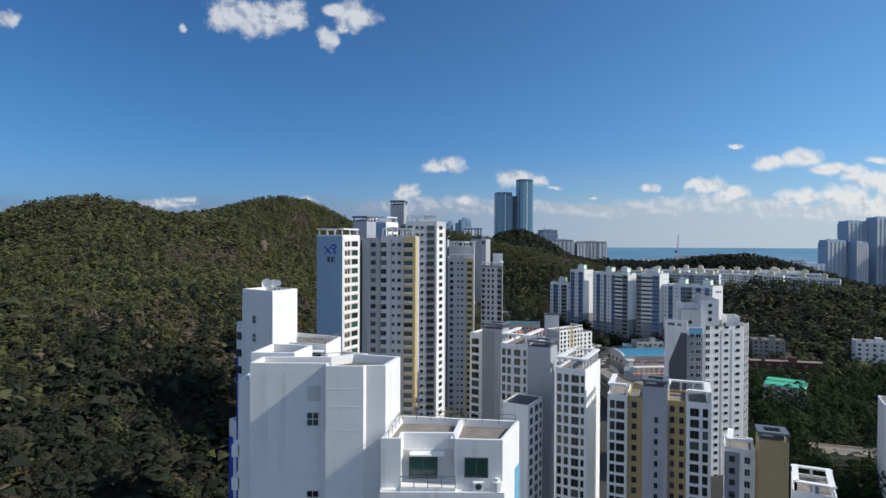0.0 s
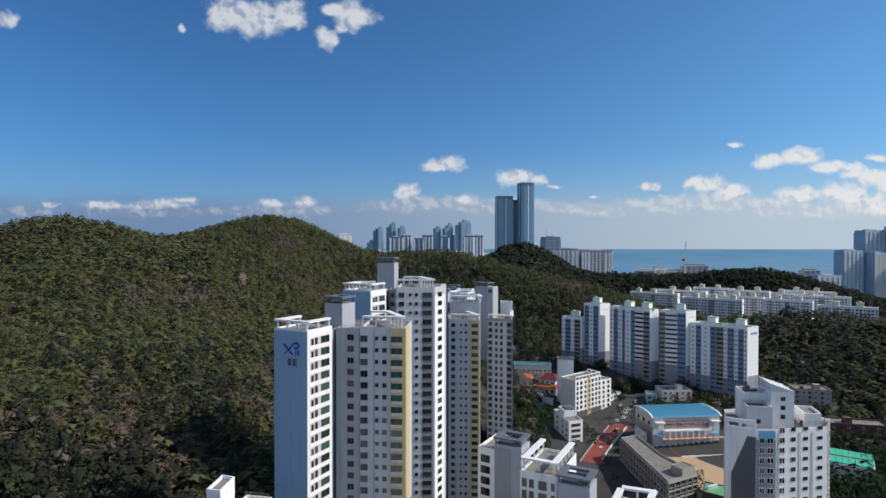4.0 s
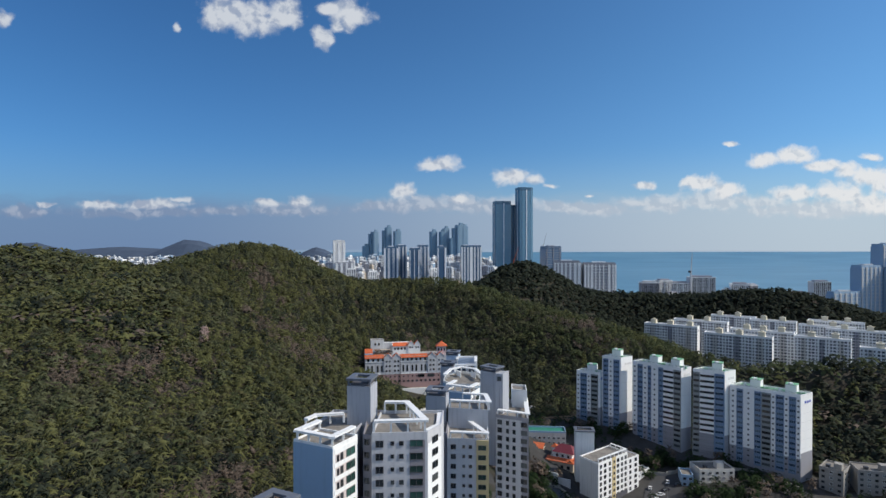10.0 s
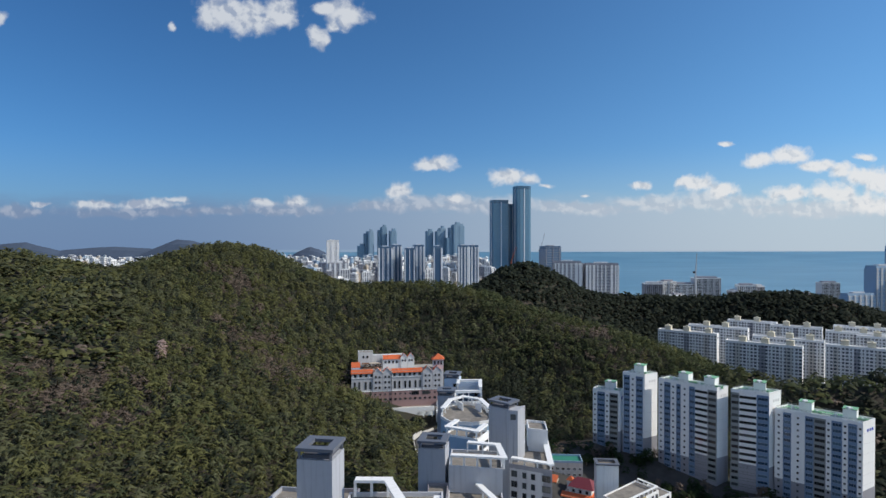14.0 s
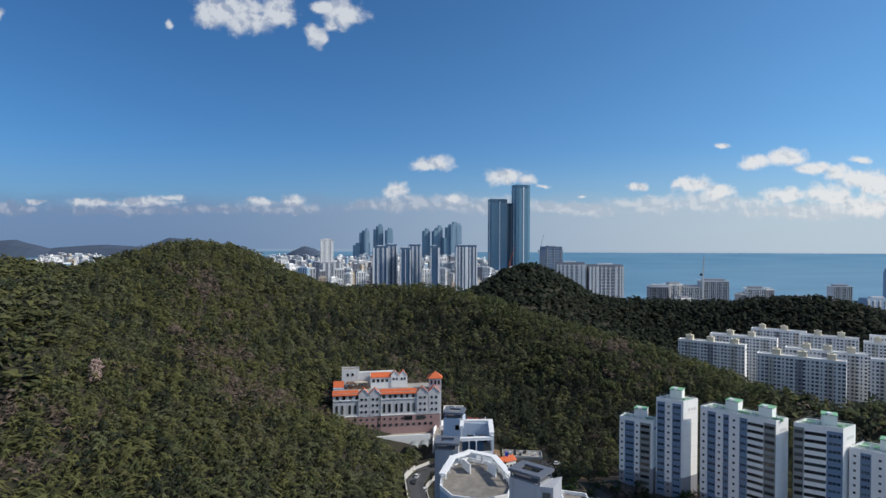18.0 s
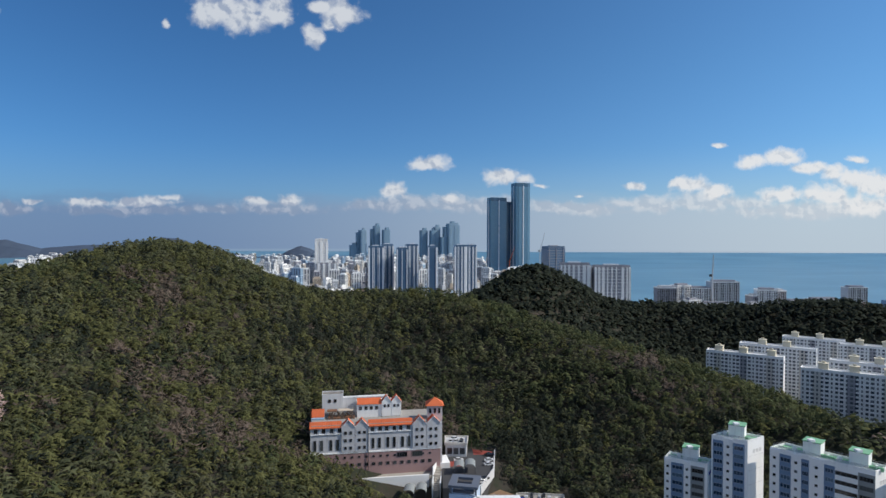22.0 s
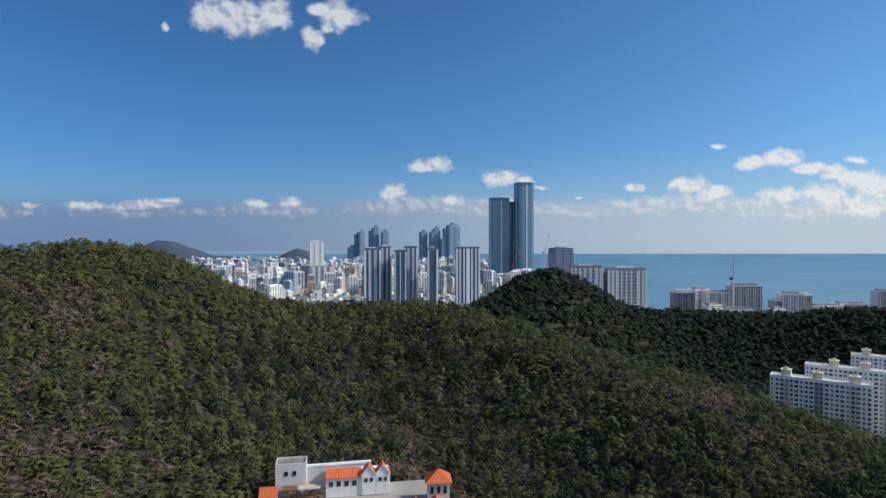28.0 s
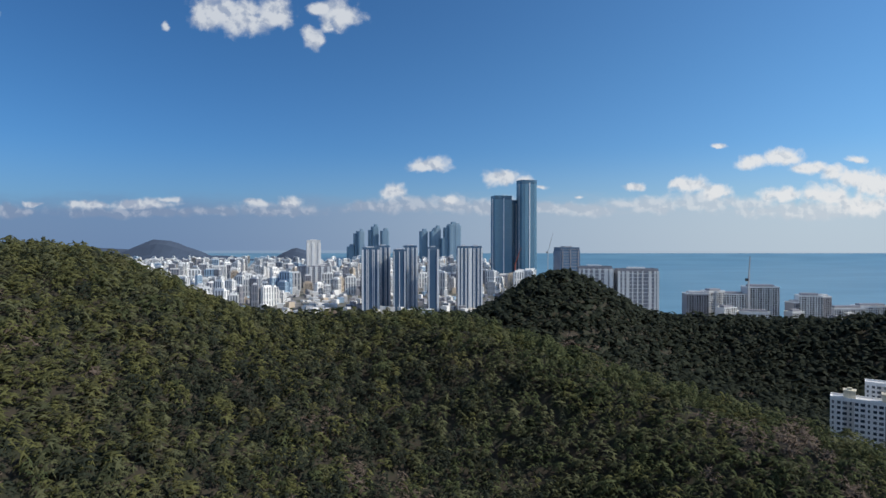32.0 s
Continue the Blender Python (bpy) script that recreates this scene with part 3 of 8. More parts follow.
def wooded(x, y):
    w = ~(inside(x, y, TOWN) | inside(x, y, FLATS) | inside(x, y, HALL) | inside(x, y, NOOK))
    for q in YARDS:
        w &= ~inside(x, y, q)
    return w & (y < 1150) & (y > -60) & (np.abs(x - 50) < 700)


def land(x, y):
    x, y = np.asarray(x, float), np.asarray(y, float)
    f = sum(wooded(x + dx, y + dy).astype(float) for dx, dy in ((0, 0), (5, 0), (-5, 0), (0, 5), (0, -5))) / 5
    z = canopy(x, y) - 6.5 * f
    z = np.where(inside(x, y, LOT), np.minimum(z, 50.4), z)
    sea = 1 / (1 + np.exp(-(y - 1560) / 12)) / (1 + np.exp(-(x - 400) / 12))
    far = 1 / (1 + np.exp(-(y - 4150) / 30))
    return z * (1 - sea) * (1 - far) - 6 * np.maximum(sea, far)


def build_ground():
    xs = np.concatenate([[-4600, -3000, -2000, -1400, -1000, -800], np.arange(-660, 761, 10), [800, 900, 1000, 1200, 1500, 2000, 3000, 4600]]).astype(float)
    ys = np.concatenate([[-1500, -900, -500, -250, -120], np.arange(-60, 1180, 10), np.arange(1200, 1700, 25), np.arange(1750, 4700, 150)]).astype(float)
    X, Y = np.meshgrid(xs, ys)
    Z = land(X, Y)
    n, m = len(xs), len(ys)
    v = np.stack([X, Y, Z], -1).reshape(-1, 3)
    i = (np.arange(m - 1)[:, None] * n + np.arange(n - 1)[None]).ravel()
    me = bpy.data.meshes.new("ground")
    me.from_pydata(v.tolist(), [], np.stack([i, i + 1, i + n + 1, i + n], 1).tolist())
    me.materials.append(ground_material())
    for p in me.polygons:
        p.use_smooth = True
    tagged(new("ground", me), "brown leaf-strewn soil of wooded hills and valley", "ground", kind="structure")


build_ground()


def ground_z(x, y):
    return float(land(x, y))


def build_paving():
    step, s = 8.0, Shape()
    xs, ys = np.arange(-60, 258, step), np.arange(-60, 513, step)
    X, Y = np.meshgrid(xs, ys)
    Z = land(X, Y) + 0.07
    town = inside(X + 4.0, Y + 4.0, TOWN)
    for r in range(len(ys) - 1):
        for c in range(len(xs) - 1):
            if town[r, c]:
                s.face([(X[a, b], Y[a, b], Z[a, b]) for a, b in ((r, c), (r, c + 1), (r + 1, c + 1), (r + 1, c))])
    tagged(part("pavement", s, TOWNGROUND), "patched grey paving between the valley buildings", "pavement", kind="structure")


build_paving()


def build_sea():
    ys = [1000, 1500, 2000, 3000, 3600, 3900, 4200, 4500, 4720]
    zs = [0, 0, 0, 0, 4, 13, 30, 54, 72]
    s = Shape()
    for k in range(len(ys) - 1):
        for x0 in range(-4800, 4800, 800):
            s.face([(x0, ys[k], zs[k]), (x0 + 800, ys[k], zs[k]), (x0 + 800, ys[k + 1], zs[k + 1]), (x0, ys[k + 1], zs[k + 1])])
    tagged(part("water", s, sea_material()), "open blue-green sea reaching the horizon", "sea", kind="structure")


build_sea()


def drape(name, line, width, mat, label, category, lift=0.12):
    """A strip of road laid on the ground along a line of places"""
    pts = []
    for (x0, y0), (x1, y1) in zip(line, line[1:]):
        n = max(1, int(math.hypot(x1 - x0, y1 - y0) / 4))
        pts += [(x0 + (x1 - x0) * k / n, y0 + (y1 - y0) * k / n) for k in range(n)]
    pts.append(line[-1])
    s, rows = Shape(), []
    for k, (x, y) in enumerate(pts):
        p, q = pts[max(k - 1, 0)], pts[min(k + 1, len(pts) - 1)]
        d = Vector((q[0] - p[0], q[1] - p[1])).normalized()
        row = []
        for f in (-0.5, -0.17, 0.17, 0.5):
            xx, yy = x - d.y * width * f, y + d.x * width * f
            row.append((xx, yy, max(ground_z(xx, yy), ground_z(x, y)) + lift))
        rows.append(row)
    for r, t in zip(rows, rows[1:]):
        for k in range(3):
            s.face([r[k + 1], r[k], t[k], t[k + 1]])
        s.face([r[0], (r[0][0], r[0][1], r[0][2] - 1), (t[0][0], t[0][1], t[0][2] - 1), t[0]])
        s.face([t[3], (t[3][0], t[3][1], t[3][2] - 1), (r[3][0], r[3][1], r[3][2] - 1), r[3]])
    return tagged(part(name, s, mat), label, category, kind="structure")


U, VV = (0.886, -0.463), (0.463, 0.886)
FH = 2.95


def poly_ccw(*p):
    a = sum(p[i - 1][0] * p[i][1] - p[i][0] * p[i - 1][1] for i in range(len(p)))
    return list(p) if a > 0 else list(p)[::-1]


def off(p, u=0.0, v=0.0, du=U, dv=VV):
    return (p[0] + du[0] * u + dv[0] * v, p[1] + du[1] * u + dv[1] * v)


# ---------------------------------------------------------------- pale tower estate with framed roofs
def blade_wing(t, m, top, z0, floors, a=10.4, b=9.4):
    """The wing with a blank slate-blue end wall and a bright window side. m: its front corner"""
    l, r = off(m, -a), off(m, 0, b)
    back = off(l, 0, b)
    p = poly_ccw(l, m, r, back)
    part("wing_wall", Shape().prism(p, z0, top - 2.6), WHITE, t, "bright white side wing")
    panel(t, l, m, 0, 1, z0, top - 2.6, SLATE, 0.08, "end_wall", "blank slate-blue end wall")
    roof_edge(t, p, top - 2.6, 0.5)
    pergola(t, [off(back, 0.5, -0.6), off(l, 0.6, 0.6), off(m, -0.6, 0.6), off(r, -0.6, -0.6)], top, 1.4, 0.5, 1.6)
    panel(t, m, r, 0.10, 0.86, z0, top - 4.2, ROSE, 0.03, "window_band", "faded pinkish window band")
    for k in range(floors + 1):
        panel(t, m, r, 0.06, 0.92, top - 4.0 - k * FH, top - 3.0 - k * FH, WHITE, 0.10, "floor_band")
    z = top - 4.0 - floors * FH
    windows(t, m, r, z, floors, FH, [(0.19, 0.8, 1.5, 1.05, "s"), (0.34, 1.0, 1.7, 1.05, "d"), (0.70, 3.2, 1.75, 1.05, "g")])
    return l, r, back


def block(t, poly, z0, top, mat, name="wall", label="", parapet=0.8, edge=None):
    p = poly_ccw(*poly)
    w = part(name, Shape().prism(p, z0, top), mat, t, label)
    roof_edge(t, p, top, parapet, mat=edge or mat)
    return p


def estate_tower_near():
    t = thing("apartment_tower", -22, 200, 20, "tall pale apartment tower with slate-blue end wall and ochre stripe", "apartment tower", "estate towers")
    z0, top = 14, 107.6
    m = (-32.2, 188.3)
    l, r, back = blade_wing(t, m, top, z0, 28)
    # emblem on the blank wall, drawn as plain shapes
    d = Vector(m) - Vector(l)
    for name, pts, mat in (("emblem_stroke", [(.30, 99.2), (.34, 99.2), (.60, 101.6), (.56, 101.9)], DEEPBLUE), ("emblem_stroke", [(.27, 101.7), (.33, 101.9), (.60, 99.4), (.53, 99.3)], DEEPBLUE),
                           ("emblem_arc", [(.56, 101.9), (.60, 102.3), (.72, 102.5), (.80, 101.6), (.72, 100.7), (.62, 100.7), (.60, 101.2), (.70, 101.3), (.74, 101.6), (.70, 101.9), (.62, 101.8)], DEEPBLUE),
                           ("emblem_bar", [(.65, 99.2), (.69, 99.2), (.69, 100.5), (.65, 100.5)], DEEPBLUE), ("emblem_bar", [(.72, 99.2), (.77, 99.2), (.77, 100.6), (.72, 100.6)], DEEPBLUE),
                           ("sign_bar", [(.42, 96.6), (.53, 96.6), (.53, 98.4), (.42, 98.4)], DKGREY), ("sign_bar", [(.57, 96.6), (.66, 96.6), (.66, 98.4), (.57, 98.4)], DKGREY), ("sign_bar", [(.68, 96.3), (.70, 96.3), (.70, 98.6), (.68, 98.6)], DKGREY)):
        s = Shape()
        s.face([(*on_wall(l, m, f, 0.12), z) for f, z in pts])
        part(name, s, mat, t)
    # recessed bay, then the main bay with the ochre stripe
    a, b, c = (-27.3, 199.0), (-21.2, 198.4), (-20.8, 196.4)
    e = (-9.3, 195.6)
    f = (-8.4, 208.6)
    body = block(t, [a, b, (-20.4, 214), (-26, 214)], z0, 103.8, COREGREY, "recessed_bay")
    main = block(t, [c, e, f, (-20, 209.4)], z0, 104.4, LIGHTGREY, "main_bay")
    windows(t, a, b, 104.4 - 28 * FH - 1.0, 28, FH, [(0.62, 1.7, 1.5, 1.0, "d")])
    windows(t, c, e, 104.4 - 28 * FH - 1.0, 28, FH, [(0.09, 1.8, 1.6, 1.0, "d"), (0.37, 0.9, 1.0, 1.4, "s"), (0.54, 1.1, 1.15, 1.3, "s")])
    panel(t, c, e, 0.66, 1.0, z0, 105.0, YELLOW, 0.35, "stripe", "ochre yellow stripe")
    for k in range(28):
        zz = 104.4 - 28 * FH - 1.0 + k * FH
        panel(t, c, e, 0.70, 0.92, zz + 0.2, zz + 0.95, ROSE, 0.5, "balcony_front", "pinkish balcony front")
    windows(t, on_wall(c, e, 0, 0.36), on_wall(c, e, 1, 0.36), 104.4 - 28 * FH - 1.0, 28, FH, [(0.81, 2.9, 1.5, 1.0, "g")])
    part("rain_pipe", Shape().box(*on_wall(c, e, 0.30, 0.02), z0, on_wall(c, e, 0.30, 0)[0] + 0.14, on_wall(c, e, 0.30, 0)[1] + 0.1, 104), STEEL, t)
    panel(t, e, f, 0.0, 0.5, z0, 105.0, YELLOW, 0.2, "stripe_return", "ochre yellow return")
    pergola(t, [(-20.2, 197.2), (-10.2, 196.4), (-15.0, 208.2), (-19.6, 208.6)], 107.9, 1.6, 0.5, 2.6)
    railing(t, [off(a, 0.2, 0.2), off(b, 0, 0.2)], 104.2)
    stair_core(t, oblong((-31.4, 205.0), U, 5.8, 5.6), 98, 112.2, COREGREY)
    railing(t, [(-40.5, 204), (-35, 207), (-32, 210)], 104)
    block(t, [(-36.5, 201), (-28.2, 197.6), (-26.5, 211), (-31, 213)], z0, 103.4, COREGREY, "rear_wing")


def estate_tower_mid():
    t = thing("apartment_tower", -10, 248, 20, "tall pale apartment tower with small paired windows", "apartment tower", "estate towers")
    z0 = 12
    l, r, back = blade_wing(t, (-22.6, 233.0), 113.4, z0, 29, 10.8, 9.0)
    a, b = (-15.2, 240.4), (-2.6, 241.2)
    c = (0.6, 247.0)
    du, dv = (0.998, 0.06), (-0.06, 0.998)
    n = 30
    zb = 111.0 - n * FH - 0.6
    block(t, [(-17.4, 242.5), (-15.0, 241.8), (-13.6, 262), (-18.4, 262)], z0, 110.0, MAUVE, "recessed_bay", "mauve-grey recessed bay")
    windows(t, (-17.6, 242.5), (-15.2, 241.8), zb, n, FH, [(0.45, 1.2, 1.4, 1.0, "d")])
    block(t, [a, b, c, (1.2, 258), (-14.8, 258)], z0, 111.0, LIGHTGREY, "main_bay")
    windows(t, a, b, zb, n, FH, [(0.14, 1.8, 1.6, 1.0, "d"), (0.37, 0.85, 0.95, 1.4, "s"), (0.53, 1.05, 1.1, 1.3, "s"), (0.80, 3.0, 1.6, 1.0, "g")])
    panel(t, a, b, 0.68, 0.955, z0, 110, MAUVE, 0.02, "balcony_strip", "mauve-grey balcony strip")
    panel(t, b, c, 0.02, 0.98, z0, 109, BRIGHT, 0.05, "side_strip", "bright white corner strip")
    windows(t, on_wall(b, c, 0, 0.06), on_wall(b, c, 1, 0.06), zb, n, FH, [(0.5, 2.6, 1.6, 1.0, "d")])
    pergola(t, [(-14.8, 241.4), (-3.2, 242.2), (-8.2, 257.2), (-13.8, 257.4)], 114.4, 1.6, 0.5, 2.6)
    pergola(t, [(-3.0, 243), (0.0, 247.5), (0.2, 257)], 111.6, 1.3, 0.5, 0.4)
    stair_core(t, oblong((-22.7, 253.2), (0.985, -0.17), 6.0, 6.0), 104, 121.2, COREGREY)
    railing(t, [(-31.5, 248), (-26.5, 251), (-23.5, 252.5)], 111)
    pergola(t, [(-31.6, 247.5), (-29.8, 251.0), (-23.4, 252.5)], 113.0, 1.3, 0.5, 2.0)
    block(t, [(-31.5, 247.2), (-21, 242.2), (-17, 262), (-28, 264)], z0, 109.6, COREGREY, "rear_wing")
    stair_core(t, oblong((-4.3, 299.2), (0.985, -0.17), 6.6, 6.4), 88, 106.6, COREGREY)
    # rear bay with the ochre stripe
    e, f = (2.4, 284.6), (14.9, 283.4)
    m = 25
    zc = 95.0 - m * FH - 0.6
    block(t, [e, f, (15.6, 296), (3.0, 297)], z0, 95.0, LIGHTGREY, "rear_bay")
    windows(t, e, f, zc, m, FH, [(0.15, 1.6, 1.5, 1.0, "d"), (0.40, 0.85, 0.95, 1.4, "s"), (0.56, 1.05, 1.1, 1.3, "s")])
    panel(t, e, f, 0.70, 1.0, z0, 95.4, YELLOW, 0.3, "stripe", "ochre yellow stripe")
    windows(t, on_wall(e, f, 0, 0.31), on_wall(e, f, 1, 0.31), zc, m, FH, [(0.84, 2.4, 1.5, 1.0, "g")])
    block(t, [(-1.6, 286.5), (2.3, 286.2), (3, 298), (-2, 298)], z0, 96.0, MAUVE, "grey_bay")
    windows(t, (-1.6, 286.5), (2.3, 286.2), zc, m, FH, [(0.5, 1.4, 1.4, 1.0, "d")])
    block(t, [(3.0, 297), (15.6, 294.5), (16.5, 306), (4, 308)], z0, 100.6, LIGHTGREY, "upper_wall")
    pergola(t, [(3.4, 285.6), (14.2, 284.2), (9.8, 296)], 97.6, 1.5, 0.45, 1.9)
    pergola(t, [(3.6, 297.2), (16, 295.2), (15.5, 304), (8, 306)], 104.0, 1.5, 0.45, 2.4)


def estate_tower_far():
    t = thing("apartment_tower", 18, 335, 22, "pale apartment tower with grey front bay and octagonal roof frame", "apartment tower", "estate towers")
    z0 = 16
    blade_wing(t, (11.2, 315.0), 103.6, z0, 24, 10.0, 8.0)
    a, b = (21.0, 325.8), (32.4, 320.2)
    n = 22
    zb = 90.0 - n * FH - 0.6
    block(t, [a, b, (35.2, 345), (25, 348)], z0, 90.0, GREY, "front_bay", "grey front bay")
    panel(t, a, b, 0.02, 0.80, z0, 89.6, LIGHTGREY, 0.05, "front_panel")
    windows(t, on_wall(a, b, 0, 0.06), on_wall(a, b, 1, 0.06), zb, n, FH, [(0.13, 1.8, 1.8, 0.8, "d"), (0.37, 1.2, 1.7, 0.8, "s"), (0.57, 1.2, 1.7, 0.8, "s"), (0.87, 2.4, 1.8, 0.8, "d")])
    pergola(t, [off(a, 0.6, 0.6), off(b, -0.6, 0.6), (34.4, 342)], 92.6, 1.7, 0.45, 1.9)
    block(t, [(28.6, 338), (34.2, 336), (35.0, 345), (29.4, 347)], 80, 96.2, BRIGHT, "roof_room", "white frame room on the roof")
    core = oblong((15.9, 333.8), (0.76, -0.65), 7.2, 5.4)
    stair_core(t, core, 70, 107.2, COREGREY)
    part("core_shaft", Shape().prism(poly_ccw(core[1], off(core[1], 2.6, 0.6), off(core[1], 2.6, 7), core[2]), 60, 105.2), COREGREY, t, "blue-grey shaft beside the core")
    windows(t, core[1], off(core[1], 2.6, 0.6), 102, 1, FH, [(0.5, 1.6, 1.7, 0.4, "s")])
    oct_p = [(1.6, 345), (4.2, 339.5), (11, 337.5), (16.5, 340), (18.4, 346), (16, 358), (9, 362), (2.6, 357)]
    block(t, oct_p, z0, 98.0, SLATE, "octagon_bay", "slate-blue octagonal bay", 1.0, BRIGHT)
    for k in (0, 7):
        windows(t, oct_p[k], oct_p[(k + 1) % 8], 98 - 8 * FH, 7, FH, [(0.5, 2.2, 1.6, 1.0, "d")])
    pergola(t, [(2.2, 346), (5.0, 356.5), (9.5, 360.5), (15.2, 357), (17.6, 346)], 101.2, 1.6, 0.45, 2.2)
    for x, y in ((7.5, 357.5), (13.5, 355.5)):
        part("roof_brace", Shape().beam((x, y), (x + 1.6, y - 4), 0.3, 98, 100.4), BRIGHT, t)
    stair_core(t, oblong((0.6, 362.5), (0.99, -0.1), 6, 5.5), 80, 102.6, COREGREY)


def estate_block_last():
    t = thing("apartment_tower", 10, 388, 40, "lower pale apartment block with open framed roof terrace", "apartment tower", "estate towers")
    z0 = 28
    stair_core(t, oblong((3.4, 393.6), (0.98, -0.2), 6.0, 6.0), z0, 101.4, PALEBLUE)
    windows(t, (3.4, 393.6), (9.3, 392.4), 95.6, 1, FH, [(0.72, 1.3, 1.5, 0.5, "s")])
    p = [(6.6, 378.4), (17.3, 379.6), (18.2, 392.6), (8.0, 393.2)]
    part("wall", Shape().prism(poly_ccw(*p), z0, 92.4), WHITE, t)
    part("terrace_deck", Shape().prism(inset(poly_ccw(*p), 0.35), 92.4, 92.6), DECK, t, "stained terrace deck")
    part("terrace_parapet", Shape().ring(poly_ccw(*p), 0.35, 92.4, 94.2), BRIGHT, t)
    # storey-high end walls, a set-back rear wall and the heavy frame over them
    part("side_wall", Shape().beam(p[1], p[2], 0.5, 94.2, 98.6), BRIGHT, t)
    part("side_wall", Shape().beam(p[0], (6.8, 381.0), 0.5, 94.2, 97.6), BRIGHT, t)
    part("rear_wall", Shape().beam((9.2, 391.8), (17.8, 391.4), 0.4, 92.6, 98.6), PALEBLUE, t, "pale blue rear terrace wall")
    windows(t, (9.2, 391.4), (17.8, 391.0), 92.7, 1, FH, [(0.3, 2.2, 2.2, 0.1, "d"), (0.72, 2.6, 2.2, 0.1, "x")])
    part("terrace_divider", Shape().beam((12.4, 380.2), (12.8, 391.4), 0.3, 92.6, 95.4), BRIGHT, t)
    pergola(t, [(9.2, 392.2), (8.6, 386.0)], 99.4, 1.2, 0.8, 3.0, 7)
    pergola(t, [(6.9, 379.2), (17.0, 380.2)], 98.2, 1.4, 0.8, 2.6, 10)
    pergola(t, [(17.0, 380.2), (17.8, 392.2), (9.2, 392.2)], 99.4, 1.4, 0.8, 0.3, 12)
    part("glazed_screen", Shape().beam((8.4, 378.9), (14.6, 379.6), 0.12, 92.8, 97.2), GLASS_B, t, "glazed terrace screen")
    for x in (10.4, 12.5):
        part("screen_post", Shape().box(x - 0.15, 378.6, 92.6, x + 0.15, 379.5, 97.4), BRIGHT, t)
    windows(t, p[0], p[1], 92.4 - 5 * FH, 4, FH, [(0.3, 1.8, 1.5, 1.0, "d"), (0.7, 1.8, 1.5, 1.0, "d")])


estate_tower_near()
estate_tower_mid()
estate_tower_far()
estate_block_last()


# ---------------------------------------------------------------- newer white and ochre flats in the valley
def valley_flats():
    t = thing("apartment_building", 18, 200, 14, "white apartment building with grey stair core and dark windows", "apartment building", "valley flats")
    a, c0, c1 = (9.6, 206.6), (13.6, 202.2), (20.2, 198.6)
    block(t, [a, (13.8, 203.8), (20, 214), (15.5, 217)], 8, 70.8, WHITE, "side_bay")
    windows(t, a, (13.8, 203.8), 70.8 - 18 * FH - 0.8, 18, FH, [(0.45, 2.8, 2.0, 0.6, "d")])
    stair_core(t, poly_ccw(c0, c1, off(c1, 0, 6.5), off(c0, 0, 6.5)), 8, 75.6, COREGREY)
    panel(t, c0, c1, 0.02, 0.62, 8, 73.0, GREY, 0.05, "core_panel", "dark grey core face")
    e, f = (19.2, 193.4), (27.4, 189.0)
    block(t, [e, f, off(f, 0, 18), off(e, 0, 18)], 8, 69.4, WHITE, "main_bay")
    windows(t, e, f, 69.4 - 18 * FH - 0.6, 18, FH, [(0.12, 1.2, 2.1, 0.5, "s"), (0.32, 1.2, 2.1, 0.5, "s"), (0.62, 2.1, 2.1, 0.5, "d"), (0.90, 0.9, 1.9, 0.7, "s")])
    pergola(t, [off(e, 0.8, 16), off(e, 0.8, 0.8), off(f, -0.8, 0.8), off(f, -0.8, 17)], 73.4, 1.5, 0.5, 2.4)
    block(t, [off(f, 0, 1.5), off(f, 2.4, 1.5), off(f, 2.4, 12), off(f, 0, 12)], 8, 66.5, GREY, "grey_return")
    windows(t, off(f, 0, 1.5), off(f, 2.4, 1.5), 66.5 - 17 * FH, 17, FH, [(0.5, 1.2, 1.5, 0.9, "d")])

    t = thing("apartment_building", 36, 175, 14, "white apartment building with tall grey core and lower annexe", "apartment building", "valley flats")
    core = oblong((26.8, 184.6), U, 7.4, 7.0)
    stair_core(t, core, 8, 72.6, COREGREY)
    m = (40.0, 164.2)
    l, r = off(m, -8.4), off(m, 0, 18.5)
    block(t, [l, m, r, off(l, 0, 18.5)], 8, 66.8, WHITE, "main_bay")
    windows(t, l, m, 66.8 - 18 * FH - 0.6, 18, FH, [(0.12, 1.2, 2.1, 0.5, "s"), (0.36, 1.2, 2.1, 0.5, "s"), (0.66, 2.1, 2.1, 0.5, "d"), (0.91, 0.9, 1.9, 0.7, "s")])
    pergola(t, [off(l, 0.8, 16), off(l, 0.8, 0.8), off(m, -0.8, 0.8), off(r, -0.8, -0.8), off(l, 0.8, 17)], 70.6, 1.5, 0.5, 2.4)
    part("corner_fin", Shape().prism(poly_ccw(off(m, -0.1, 0.1), off(m, 0.3, 0.1), off(m, 0.3, 8.5), off(m, -0.1, 8.5)), 8, 62), BRIGHT, t, "bright white end wall")
    block(t, [(17.6, 171.8), (24.6, 168.2), (30.4, 178), (23, 182)], 8, 56.0, WHITE, "annexe", "lower annexe with dark roof", 0.5)
    part("annexe_deck", Shape().prism(inset(poly_ccw((17.6, 171.8), (24.6, 168.2), (30.4, 178), (23, 182)), 0.4), 56.1, 56.25), DKGREY, t)
    windows(t, (24.6, 168.2), (30.4, 178), 56 - 15 * FH - 0.4, 15, FH, [(0.2, 1.9, 1.9, 0.7, "d"), (0.55, 1.9, 1.9, 0.7, "d"), (0.85, 1.2, 1.7, 0.8, "d")])

    t = thing("apartment_building", 60, 160, 12, "white apartment building with dull ochre recessed bays", "apartment building", "valley flats")
    l, m = (45.8, 162.6), (70.0, 152.8)
